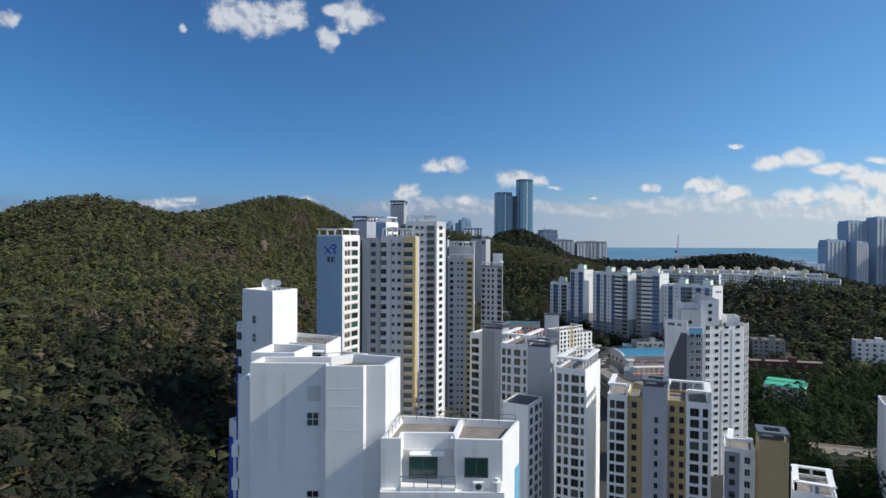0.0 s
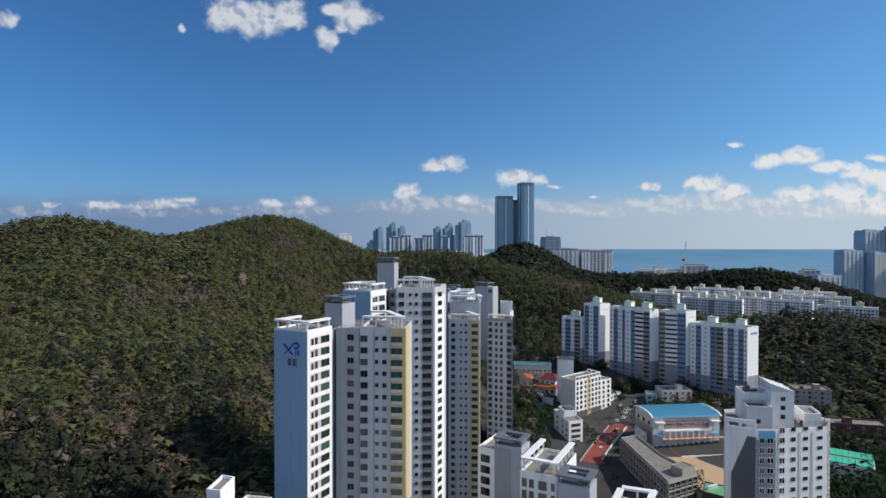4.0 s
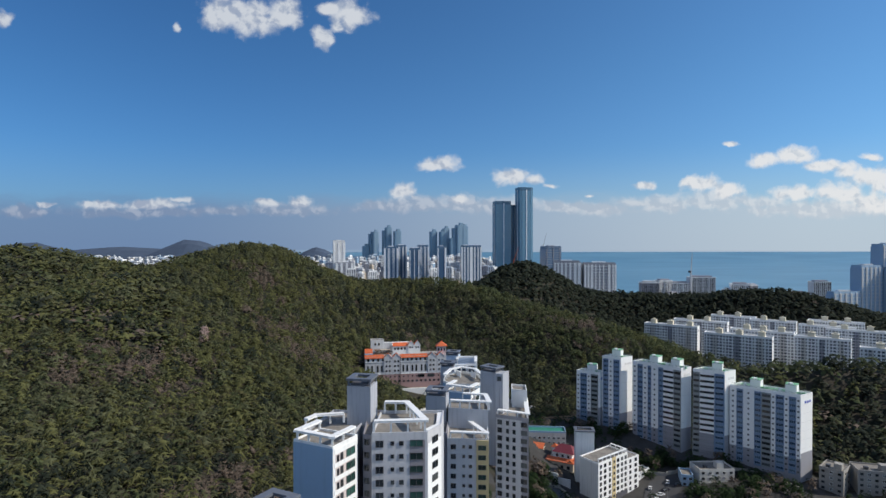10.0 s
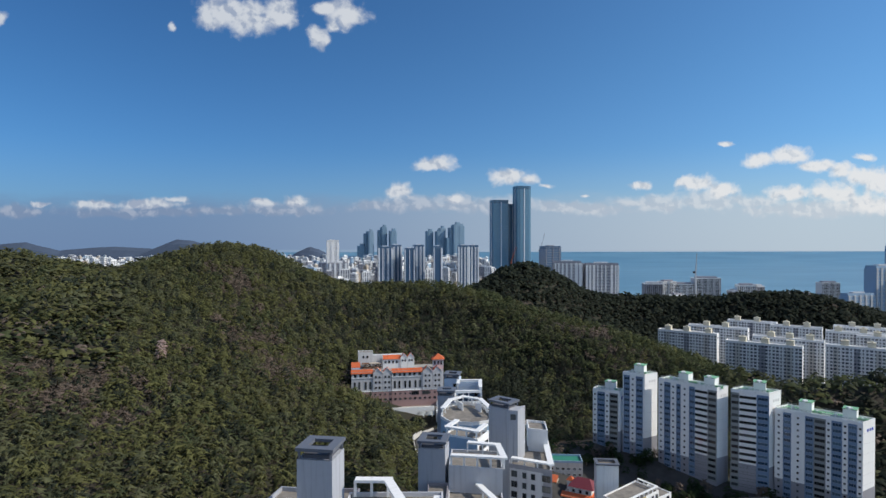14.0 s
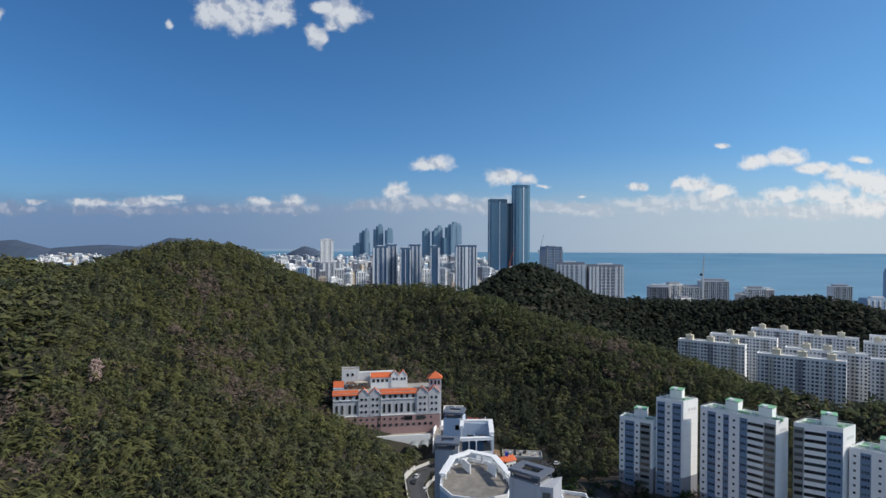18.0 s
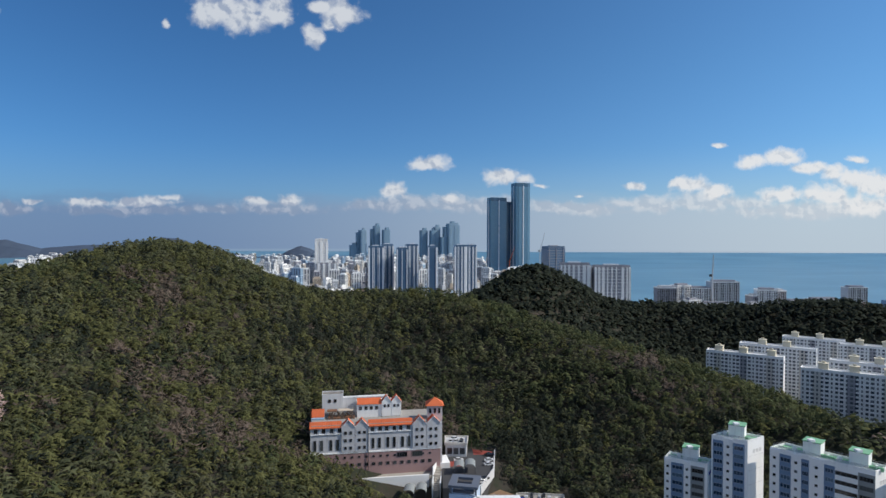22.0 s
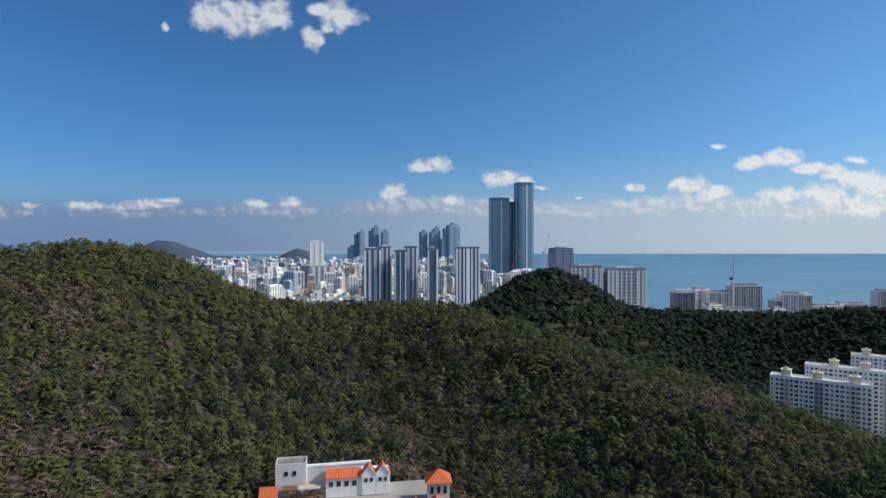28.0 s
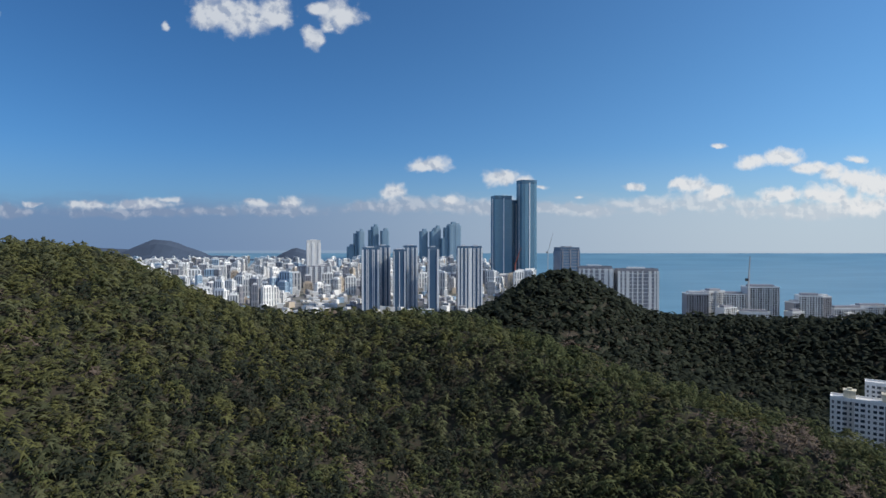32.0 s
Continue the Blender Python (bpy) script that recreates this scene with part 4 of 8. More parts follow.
    du = Vector((m[0] - l[0], m[1] - l[1])).normalized()
    du, dv = (du.x, du.y), (-du.y, du.x)
    L = math.dist(l, m)

    def q(u, v):
        return (l[0] + du[0] * u + dv[0] * v, l[1] + du[1] * u + dv[1] * v)

    n = 16
    zb = 60.6 - n * FH - 0.5
    block(t, [q(0, 0), q(5.2, 0), q(5.2, 14), q(0, 14)], 8, 60.6, WHITE, "side_bay")
    windows(t, q(0, 0), q(5.2, 0), zb, n, FH, [(0.25, 1.3, 2.2, 0.5, "s"), (0.66, 2.2, 2.1, 0.5, "d")])
    block(t, [q(5.2, 1.2), q(9.2, 1.2), q(9.2, 14), q(5.2, 14)], 8, 60.2, OCHRE, "ochre_bay", "dull ochre recessed bay")
    windows(t, q(5.2, 1.2), q(9.2, 1.2), zb, n, FH, [(0.45, 1.3, 1.6, 0.8, "d")])
    core = [q(9.2, -0.6), q(15.6, -0.6), q(15.6, 5.6), q(9.2, 5.6)]
    stair_core(t, core, 8, 66.4, COREGREY)
    windows(t, core[0], core[1], zb, n - 1, FH, [(0.55, 0.9, 1.5, 0.8, "d")])
    block(t, [q(15.6, 1.2), q(20.2, 1.2), q(20.2, 14), q(15.6, 14)], 8, 60.2, OCHRE, "ochre_bay", "dull ochre recessed bay")
    windows(t, q(15.6, 1.2), q(20.2, 1.2), zb, n, FH, [(0.25, 1.1, 1.6, 0.8, "d"), (0.75, 1.1, 1.6, 0.8, "d")])
    block(t, [q(20.2, 0), q(L, 0), q(L, 13), q(20.2, 13)], 8, 60.6, WHITE, "side_bay")
    windows(t, q(20.2, 0), q(L, 0), zb, n, FH, [(0.34, 2.2, 2.1, 0.5, "d"), (0.78, 1.3, 2.2, 0.5, "s")])
    panel(t, q(L, 0), q(L, 13), 0, 1, 8, 64.2, BRIGHT, 0.15, "end_wall", "bright white end wall")
    pergola(t, [q(0.8, 13), q(0.8, 0.8), q(5, 0.8)], 64.4, 1.4, 0.5, 2.4)
    pergola(t, [q(15.6, 6), q(15.6, 11.5), q(L - 0.8, 11.5), q(L - 0.8, 0.8), q(20.4, 0.8)], 64.4, 1.4, 0.5, 2.4)

    t = thing("apartment_building", 80, 142, 12, "lower white flats with ochre and grey stair core", "apartment building", "valley flats")
    block(t, [(70.5, 146.2), (76.6, 143.4), (81, 153), (75, 156)], 6, 51.6, WHITE, "side_bay")
    windows(t, (70.5, 146.2), (76.6, 143.4), 51.6 - 12 * FH - 0.5, 12, FH, [(0.25, 1.3, 1.5, 0.8, "d"), (0.75, 1.3, 1.8, 0.7, "w")])
    panel(t, (70.5, 146.2), (76.6, 143.4), 0, 0.5, 6, 51.4, GREY, 0.04, "grey_panel")
    core = oblong((75.6, 139.8), (0.93, -0.36), 6.2, 5.8)
    stair_core(t, core, 6, 58.4, OCHRE)
    panel(t, core[1], core[2], 0, 1, 6, 56.4, BRIGHT, 0.05, "core_side")
    pergola(t, [(75.8, 154), (72, 146.6), (76.6, 144.6)], 54.6, 1.4, 0.45, 2.2)
    block(t, [(83.6, 139.4), (91.6, 135.6), (98, 147), (90, 151)], 6, 43.6, BRIGHT, "end_bay")
    pergola(t, [(84.6, 140), (91.2, 136.8), (96.8, 146.8), (90.2, 149.8), (84.6, 140)], 46.6, 1.4, 0.45, 2.2)


valley_flats()


def rounded_tower():
    t = thing("apartment_tower", 104, 226, 14, "white apartment tower with dark grey side and stepped round roof house", "apartment tower")
    a, b, c, d, e = (84.8, 224.2), (91.6, 219.6), (97.2, 219.4), (113.8, 222.0), (119.4, 229.0)
    poly = [a, b, c, d, e, (113, 244), (92, 240)]
    block(t, poly, 8, 71.0, WHITE, "wall", "", 1.0)
    # grey side paint; the slanting edge draws in the fin's shadow
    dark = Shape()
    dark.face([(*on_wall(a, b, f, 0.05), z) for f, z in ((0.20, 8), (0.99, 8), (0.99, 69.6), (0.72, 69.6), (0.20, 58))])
    part("grey_shadow_field", dark, DKGREY, t, "dark grey side field with the fin's shadow edge in its shape")
    for f0, f1, z0, z1 in ((0.0, 1.0, 73.2, 74.4), (0.0, 0.12, 71, 73.2), (0.44, 0.54, 71, 73.2), (0.9, 1.0, 71, 73.2)):
        panel(t, a, b, f0, f1, z0, z1, BRIGHT, 0.3, "roof_fin")
    n = 19
    zb = 71 - n * FH - 1.0
    panel(t, b, c, 0.0, 1.0, 8, 69, GREY, 0.03, "grey_bay")
    windows(t, b, c, zb, n, FH, [(0.3, 1.5, 1.7, 0.8, "w"), (0.72, 1.9, 1.7, 0.8, "w")])
    windows(t, c, d, zb, n + 1, FH, [(0.12, 1.8, 1.7, 0.8, "w"), (0.34, 1.4, 1.2, 1.2, "d"), (0.58, 1.5, 1.0, 1.3, "d"), (0.86, 1.6, 1.0, 1.3, "d")])
    panel(t, d, e, 0.05, 0.95, 8, 72.6, GREY, 0.04, "grey_strip", "grey end strip")
    windows(t, on_wall(d, e, 0, 0.05), on_wall(d, e, 1, 0.05), zb, n, FH, [(0.3, 1.6, 1.6, 0.8, "w"), (0.72, 1.6, 1.6, 0.8, "w")])
    for k in (0.06, 0.47, 0.72):
        x, y = on_wall(c, d, k, 0.15)
        part("rain_pipe", Shape().box(x - 0.08, y - 0.08, 8, x + 0.08, y + 0.08, 71), OFFWHITE, t)
    block(t, [(90.6, 223.0), (97.6, 221.8), (98.6, 229), (92.4, 230)], 71, 77.0, OFFWHITE, "roof_house", "", 0.9)
    part("roof_house_deck", Shape().prism(poly_ccw((91.2, 223.6), (97.0, 222.6), (97.8, 228.4), (92.8, 229.4)), 77, 77.15), DKGREY, t)
    windows(t, (90.6, 223.0), (97.6, 221.8), 72.2, 1, 2.9, [(0.45, 1.2, 1.2, 0.6, "d")])
    block(t, [(93.4, 230.2), (100.4, 229.0), (101.6, 237), (94.6, 238)], 71, 79.4, WHITE, "upper_roof_house", "white stepped roof house", 0.8)
    windows(t, (93.4, 230.2), (100.4, 229.0), 75.0, 1, 2.9, [(0.3, 1.1, 1.3, 0.6, "d"), (0.44, 0.8, 1.0, 0.8, "d")])
    railing(t, [(93.6, 230.4), (100.2, 229.2)], 80.2, 1.0)
    lh = [(98.8, 225.0), (105.4, 224.2), (107.2, 234.0), (100.6, 235)]
    part("lift_house", Shape().prism(lh, 71, 81.6), WHITE, t, "white lift house with a sloping blue-grey roof")
    s = Shape()
    s.face([(*lh[0], 84.0), (*lh[1], 81.8), (*lh[2], 81.8), (*lh[3], 84.0)])
    s.face([(*lh[0], 81.6), (*lh[1], 81.6), (*lh[1], 81.8), (*lh[0], 84.0)])
    s.face([(*lh[3], 81.6), (*lh[0], 81.6), (*lh[0], 84.0), (*lh[3], 84.0)])
    part("sloping_top", s, OFFWHITE, t)
    windows(t, lh[0], lh[1], 73.2, 3, 2.7, [(0.52, 1.3, 1.3, 0.3, "d")])
    part("roof_pipe", Shape().beam((94, 232), (98, 231.4), 0.5, 80.2, 80.8), STEEL, t)
    for x, y, z in ((95.2, 233, 79.4), (96.8, 235, 79.4), (98.8, 232.6, 79.4), (105.8, 227.4, 71), (108, 231, 71)):
        part("roof_unit", Shape().box(x - 0.6, y - 0.5, z, x + 0.6, y + 0.5, z + 1.7), STEEL if x < 97 else BRIGHT, t)
    for x, y in ((94.4, 231.2), (100.2, 236)):
        part("aerial", Shape().box(x - 0.03, y - 0.03, 79, x + 0.03, y + 0.03, 84.0), STEEL, t)
    block(t, [(108.4, 224), (113.2, 223.6), (115.4, 232), (110.6, 233)], 71, 74.6, WHITE, "plant_room", "", 0.8)
    for x, y in ((109, 226), (111, 229), (97, 226), (98.5, 228)):
        s = Shape()
        ring = [(x + 0.8 * math.cos(k * 0.785), y + 0.8 * math.sin(k * 0.785)) for k in range(8)]
        part("water_tank", s.prism(ring, 71, 72.6), STEEL, t)
    railing(t, [(106, 224), (113, 223.2), (118, 229.2)], 72)
    part("blue_sign", Shape().beam(on_wall(b, c, 0.1, 0.3), on_wall(b, c, 0.95, 0.3), 0.2, 69.4, 71.6), SKYBLUE, t, "sky-blue sign panel")


rounded_tower()


# ---------------------------------------------------------------- white slabs with blue balcony strips and green roofs
def balcony_slab(l, m, r, top, z0, strips, houses, floors):
    t = thing("apartment_block", l[0], l[1], z0, "white slab block with blue balcony strips and green roof", "apartment block", "slabs with green roofs")
    back = (l[0] + r[0] - m[0], l[1] + r[1] - m[1])
    p = poly_ccw(l, m, r, back)
    part("wall", Shape().prism(p, z0 - 4, top), BRIGHT, t)
    part("parapet", Shape().ring(p, 0.3, top, top + 0.9), WHITE, t)
    part("roof_deck", Shape().prism(inset(p, 0.3), top - 0.2, top + 0.1), MINT, t, "faded green roof deck")
    fh = (top - 1.2 - z0) / floors
    part("plinth", Shape().prism(poly_ccw(*inset(p, -0.06)), z0 - 4, z0 + 4 * fh), GREY, t, "grey painted lower storeys")
    w = math.dist(l, m)
    for f0, f1, kind in strips:
        c = (f0 + f1) / 2
        wide = round((f1 - f0) * w * 0.82, 1)
        if kind == "b":
            panel(t, l, m, f0, f1, z0, top - 0.8, BALCONY_BLUE, 0.10, "balcony_strip", "blue balcony strip")
            windows(t, on_wall(l, m, 0, 0.12), on_wall(l, m, 1, 0.12), z0, floors, fh, [(c, wide, 1.5, 1.0, "b")])
        elif kind == "g":
            panel(t, l, m, f0, f1, z0, top - 0.8, OLIVE, 0.10, "balcony_strip", "olive-grey balcony strip")
            windows(t, on_wall(l, m, 0, 0.12), on_wall(l, m, 1, 0.12), z0, floors, fh, [(c, wide, 1.5, 1.0, "x")])
        elif kind == "h":
            windows(t, l, m, z0, floors, fh, [(c, round((f1 - f0) * w * 0.97, 1), 1.35, 1.0, "x")])
        else:
            panel(t, l, m, f0, f1, z0 + 3 * fh, top + 0.4, BRIGHT, 0.45, "white_pier")
            windows(t, on_wall(l, m, 0, 0.46), on_wall(l, m, 1, 0.46), z0, floors, fh, [(c, 0.9, 0.9, 1.3, "s")])
    # guard rail and pipes on the green roof
    rim = inset(p, 0.6)
    railing(t, rim + rim[:1], top + 0.9, 0.9, 2.4)
    for f in (0.3, 0.55):
        u0, u1 = (p[0][0] + (p[3][0] - p[0][0]) * f, p[0][1] + (p[3][1] - p[0][1]) * f), (p[1][0] + (p[2][0] - p[1][0]) * f, p[1][1] + (p[2][1] - p[1][1]) * f)
        part("roof_pipe", Shape().beam(u0, u1, 0.35, top + 0.1, top + 0.5), OFFWHITE, t)
    for k in range(8):
        zz = z0 + (top - z0) * (k + 1) / 9
        panel(t, m, r, 0.02, 0.98, zz, zz + 0.08, OFFWHITE, 0.03, "wall_joint")
    for f in houses:
        c = ((l[0] + (m[0] - l[0]) * f) * 0.6 + (back[0] + (r[0] - back[0]) * f) * 0.4, (l[1] + (m[1] - l[1]) * f) * 0.6 + (back[1] + (r[1] - back[1]) * f) * 0.4)
        d = Vector((m[0] - l[0], m[1] - l[1])).normalized()
        q = oblong((c[0] - d.x * 2.6, c[1] - d.y * 2.6), (d.x, d.y), 5.4, 5.2)
        h = part("lift_house", Shape().prism(q, top, top + 4.6), WHITE, t)
        part("lift_house_roof", Shape().prism(poly_ccw(*inset(q, -0.2)), top + 4.6, top + 4.9), MINT, t, "faded green lift-house roof")
        part("roof_duct", Shape().beam((c[0] + d.x * 3, c[1] + d.y * 3), (c[0] + d.x * (7 if w > 25 else 4.2), c[1] + d.y * (7 if w > 25 else 4.2)), 0.8, top + 0.1, top + 1.3), MINT, t)
        for e, g2 in (((-5.5, 1.0), (5.0, 0.4)) if w > 25 else ((-4.0, 1.0),)):
            cx, cy = c[0] + d.x * e - d.y * g2, c[1] + d.y * e + d.x * g2
            part("roof_fan", Shape().box(cx - 0.6, cy - 0.6, top + 0.1, cx + 0.6, cy + 0.6, top + 1.2).box(cx - 0.35, cy - 0.35, top + 1.2, cx + 0.35, cy + 0.35, top + 1.7), WHITE, t)
        part("hatch", Shape().box(c[0] - 0.9, c[1] - 0.9, top + 4.9, c[0] + 0.9, c[1] + 0.9, top + 5.7), WHITE, t)
    for f, zz in ((0.32, top - 4.2), (0.52, top - 4.2), (0.70, top - 4.2)):
        panel(t, m, r, f, f + 0.13, zz, zz + 1.3, DEEPBLUE if top < 75 else OFFWHITE, 0.06, "sign_bar")
    return t


balcony_slab((90.4, 492.8), (103.2, 484.6), (107.5, 490), 69.8, 36, [(.0, .16, "w"), (.16, .46, "b"), (.46, .62, "w"), (.62, .94, "g")], [0.55], 11)
balcony_slab((105.2, 485.6), (115.0, 478.4), (124.0, 483.6), 80.6, 34, [(.04, .34, "b"), (.34, .60, "w"), (.60, .92, "b")], [0.5], 15)
balcony_slab((121.8, 475.8), (142.6, 452.8), (150.4, 457.0), 79.4, 32, [(.0, .10, "w"), (.10, .22, "b"), (.22, .32, "w"), (.32, .40, "b"), (.40, .54, "w"), (.54, .64, "b"), (.64, .85, "h"), (.85, 1.0, "g")], [0.36, 0.80], 15)
balcony_slab((148.6, 450.6), (162.9, 441.6), (172.0, 447.2), 79.6, 31, [(.0, .22, "g"), (.22, .68, "h"), (.68, 1.0, "b")], [0.62], 15)
balcony_slab((166.6, 443.0), (192.4, 418.6), (202.4, 424.6), 72.2, 30, [(.0, .10, "w"), (.10, .20, "b"), (.20, .36, "w"), (.36, .46, "b"), (.46, .60, "g"), (.60, .66, "w"), (.66, .78, "b"), (.78, .84, "w"), (.84, .94, "b"), (.94, 1.0, "w")], [0.3, 0.8], 14)


# ---------------------------------------------------------------- older white flats behind the wooded spur
def joined_windows(t, a, b, z0, floors, fh, count, w=1.8, h=1.4, proud=0.06, mat=None):
    """Small far windows of one wall, joined"""
    s = Shape()
    a, b = Vector(a), Vector(b)
    d = (b - a).normalized()
    n = Vector((d.y, -d.x)) * proud
    for c in range(count):
        p = a + (b - a) * ((c + 0.5) / count) + n
        ww = w * (0.6, 1.0, 1.25)[c % 3] / 2
        for k in range(floors):
            z = z0 + k * fh + 0.9
            s.face([(p.x - d.x * ww, p.y - d.y * ww, z), (p.x + d.x * ww, p.y + d.y * ww, z), (p.x + d.x * ww, p.y + d.y * ww, z + h), (p.x - d.x * ww, p.y - d.y * ww, z + h)])
            s.face([(p.x - d.x * ww, p.y - d.y * ww, z - 0.25), (p.x + d.x * ww, p.y + d.y * ww, z - 0.25), (p.x + d.x * ww - n.x, p.y + d.y * ww - n.y, z), (p.x - d.x * ww - n.x, p.y - d.y * ww - n.y, z)])
    tagged(part("glazing", s, mat or GLASS, t), kind="stuff")


def old_slab(l, length, top, houses, turn=(0.80, -0.60), depth=9.5, pier=3):
    m = (l[0] + turn[0] * length, l[1] + turn[1] * length)
    z0 = ground_z(*l) - 4
    t = thing("apartment_block", l[0], l[1], z0, "older white slab block with cream lift houses on its roof", "apartment block", "older white slabs")
    p = oblong(l, turn, length, depth)
    part("wall", Shape().prism(p, z0, top), WHITE, t)
    part("parapet", Shape().ring(p, 0.3, top, top + 0.9), WHITE, t)
    part("roof_deck", Shape().prism(inset(p, 0.3), top - 0.2, top + 0.1), OFFWHITE, t)
    n = int((top - z0 - 1) / 2.8)
    for k in range(pier):
        panel(t, l, m, (k + 0.36) / pier, (k + 0.62) / pier, z0, top - 1, GREY if k % 2 else WARMWHITE, 0.03, "stair_strip", "darker stair strip")
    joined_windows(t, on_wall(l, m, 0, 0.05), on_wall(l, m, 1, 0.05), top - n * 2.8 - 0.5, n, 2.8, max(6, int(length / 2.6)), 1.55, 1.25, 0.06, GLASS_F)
    for k in range(1, n):
        if k % 2:
            panel(t, l, m, 0.0, 1.0, top - k * 2.8 - 0.4, top - k * 2.8 - 0.25, OFFWHITE, 0.04, "floor_band")
    bars = on_wall(m, p[2], 0.3, 0.1), on_wall(m, p[2], 0.72, 0.1)
    part("sign_bar", Shape().beam(*bars, 0.1, top - 4.6, top - 2.6), GREY, t)
    for f in houses:
        q = oblong((l[0] + turn[0] * (length * f - 2.5) + 1.5, l[1] + turn[1] * (length * f - 2.5) + 2), turn, 5.4, 5)
        part("lift_house", Shape().prism(q, top, top + 4.2), CREAM, t, "cream lift house")
        part("lift_house_cap", Shape().prism(inset(q, -0.3), top + 4.2, top + 4.5), CREAM, t)
        part("roof_tank", Shape().prism(inset(q, 1.7), top + 4.5, top + 5.6), CREAM, t)


for l, length, hs in (((212.7, 715.7), 52, (.16, .48, .84)), ((245.9, 652), 56, (.22, .52, .84)), ((255.3, 747), 54, (.3, .62)), ((282, 676), 54, (.26, .52, .8)), ((312, 781), 46, (.2, .6)),
                      ((336, 742), 44, (.3, .7)), ((365, 702), 48, (.2, .6)), ((317, 630), 42, (.3, .72)), ((374, 674), 50, (.3, .7)), ((395, 735), 50, (.3, .7)), ((334, 572), 44, (.3, .7))):
    old_slab(l, length, 70.0, hs)



# ---------------------------------------------------------------- the white block under the start of the flight
def near_white_block():
    t = thing("apartment_building", -8, 54, 20, "plain white apartment building with flat parapet roofs and railings", "apartment building")
    z0 = 12
    p = [(-17.2, 52.4), (-10.4, 52.4), (-10.2, 51.2), (-6.9, 51.2), (-6.7, 51.5), (-5.0, 51.6), (-4.0, 55.6), (-8.6, 57.2), (-10.6, 55.6), (-17.0, 55.4)]
    part("wall", Shape().prism(poly_ccw(*p), z0, 91.3), WHITE, t)
    part("parapet", Shape().ring(poly_ccw(*p), 0.3, 91.3, 92.2), BRIGHT, t)
    part("roof_deck", Shape().prism(inset(poly_ccw(*p), 0.3), 91.0, 91.36), DECK, t, "stained concrete roof deck")
    a, b = (-17.2, 52.4), (-10.4, 52.4)
    for z in (86.6, 79.6, 72.6, 65.6):
        windows(t, a, b, z, 1, FH, [(0.83, 1.1, 1.25, 0.0, "c")])
    panel(t, a, b, 0.755, 0.935, 88.8, 90.2, OFFWHITE, 0.05, "blind_window", "boarded blind window")
    for z in (86.5, 88.6, 90.2):
        panel(t, (-10.2, 51.2), (-6.9, 51.2), 0.02, 0.98, z, z + 0.05, WHITE, 0.012, "wall_joint")
    block(t, [(-18.9, 57.9), (-14.6, 57.9), (-13.8, 62.2), (-18.3, 63.2)], z0, 91.2, WHITE, "rear_wing", "", 0.9, BRIGHT)
    block(t, [(-13.7, 57.7), (-8.8, 57.7), (-8.6, 61.4), (-10.8, 62.4), (-13.7, 61.2)], z0, 89.9, WHITE, "rear_terrace", "", 0.6, BRIGHT)
    railing(t, [(-13.4, 60.9), (-10.8, 62.1), (-8.9, 61.2)], 90.5, 0.9, 1.2)
    block(t, [(-18.6, 53.4), (-17.3, 53.4), (-17.3, 64), (-18.6, 64)], z0, 89.6, BRIGHT, "side_bay")
    for z in (83.4, 80.4, 77.4):
        part("balcony", Shape().box(-19.2, 53.4, z, -18.5, 55.2, z + 1.1), WHITE, t)
    windows(t, (-18.6, 54.4), (-17.4, 53.38), 82.2, 1, FH, [(0.2, 0.9, 1.3, 0.0, "d")])
    # lower terrace wing with a set-back balcony
    q = [(-5.2, 49.7), (-3.5, 49.7), (-3.4, 51.2), (1.0, 51.2), (1.1, 49.6), (5.1, 49.4), (7.2, 54.8), (-4.0, 56.4)]
    part("terrace_wing", Shape().prism(poly_ccw(*q), z0, 85.6), WHITE, t)
    part("terrace_parapet", Shape().ring(poly_ccw(*q), 0.26, 85.6, 86.4), BRIGHT, t)
    part("terrace_deck", Shape().prism(inset(poly_ccw(*q), 0.26), 85.4, 85.7), DECK, t, "stained roof terrace")
    part("divider", Shape().beam((0.9, 50.0), (1.8, 55.4), 0.4, 85.6, 86.3), BRIGHT, t)
    part("balcony_slab", Shape().box(-3.5, 48.9, 82.2, 1.1, 51.2, 82.5), WHITE, t)
    part("lower_front", Shape().box(-5.2, 48.8, z0, 5.2, 49.7, 82.2), WHITE, t)
    part("balcony_wall", Shape().box(-3.4, 51.0, 82.4, 1.0, 51.22, 85.0), OFFWHITE, t)
    windows(t, (-3.4, 51.0), (1.0, 51.0), 82.5, 1, FH, [(0.40, 2.5, 2.1, 0.05, "g")])
    part("awning", Shape().box(-2.8, 50.0, 84.75, 0.2, 51.1, 84.87), BRIGHT, t)
    windows(t, (1.1, 49.6), (5.1, 49.4), 82.9, 1, FH, [(0.45, 2.0, 1.7, 0.3, "g")])
    ac = part("air_conditioner", Shape().box(2.6, 48.95, 82.3, 3.5, 49.35, 82.95), BRIGHT, t)
    ring = [(3.05 + 0.27 * math.cos(k * 0.524), 82.62 + 0.27 * math.sin(k * 0.524)) for k in range(12)]
    s = Shape()
    s.face([(x, 48.93, z) for x, z in ring])
    part("fan_grille", s, STEEL, ac)
    ring = [(4.6 + 0.45 * math.cos(k * 0.785), 49.1 + 0.3 * math.sin(k * 0.785)) for k in range(8)]
    part("water_jar", Shape().prism(ring, 82.2, 83.0).prism([(4.6 + (x - 4.6) * 0.5, 49.1 + (y - 49.1) * 0.5) for x, y in ring], 83.0, 83.3), WHITE, t)
    railing(t, [(-3.5, 48.95), (1.1, 48.95)], 82.5, 1.0, 1.1)
    railing(t, [(-4.6, 50.2), (-3.8, 55.8), (1.6, 55.2)], 86.2, 0.9, 1.2)
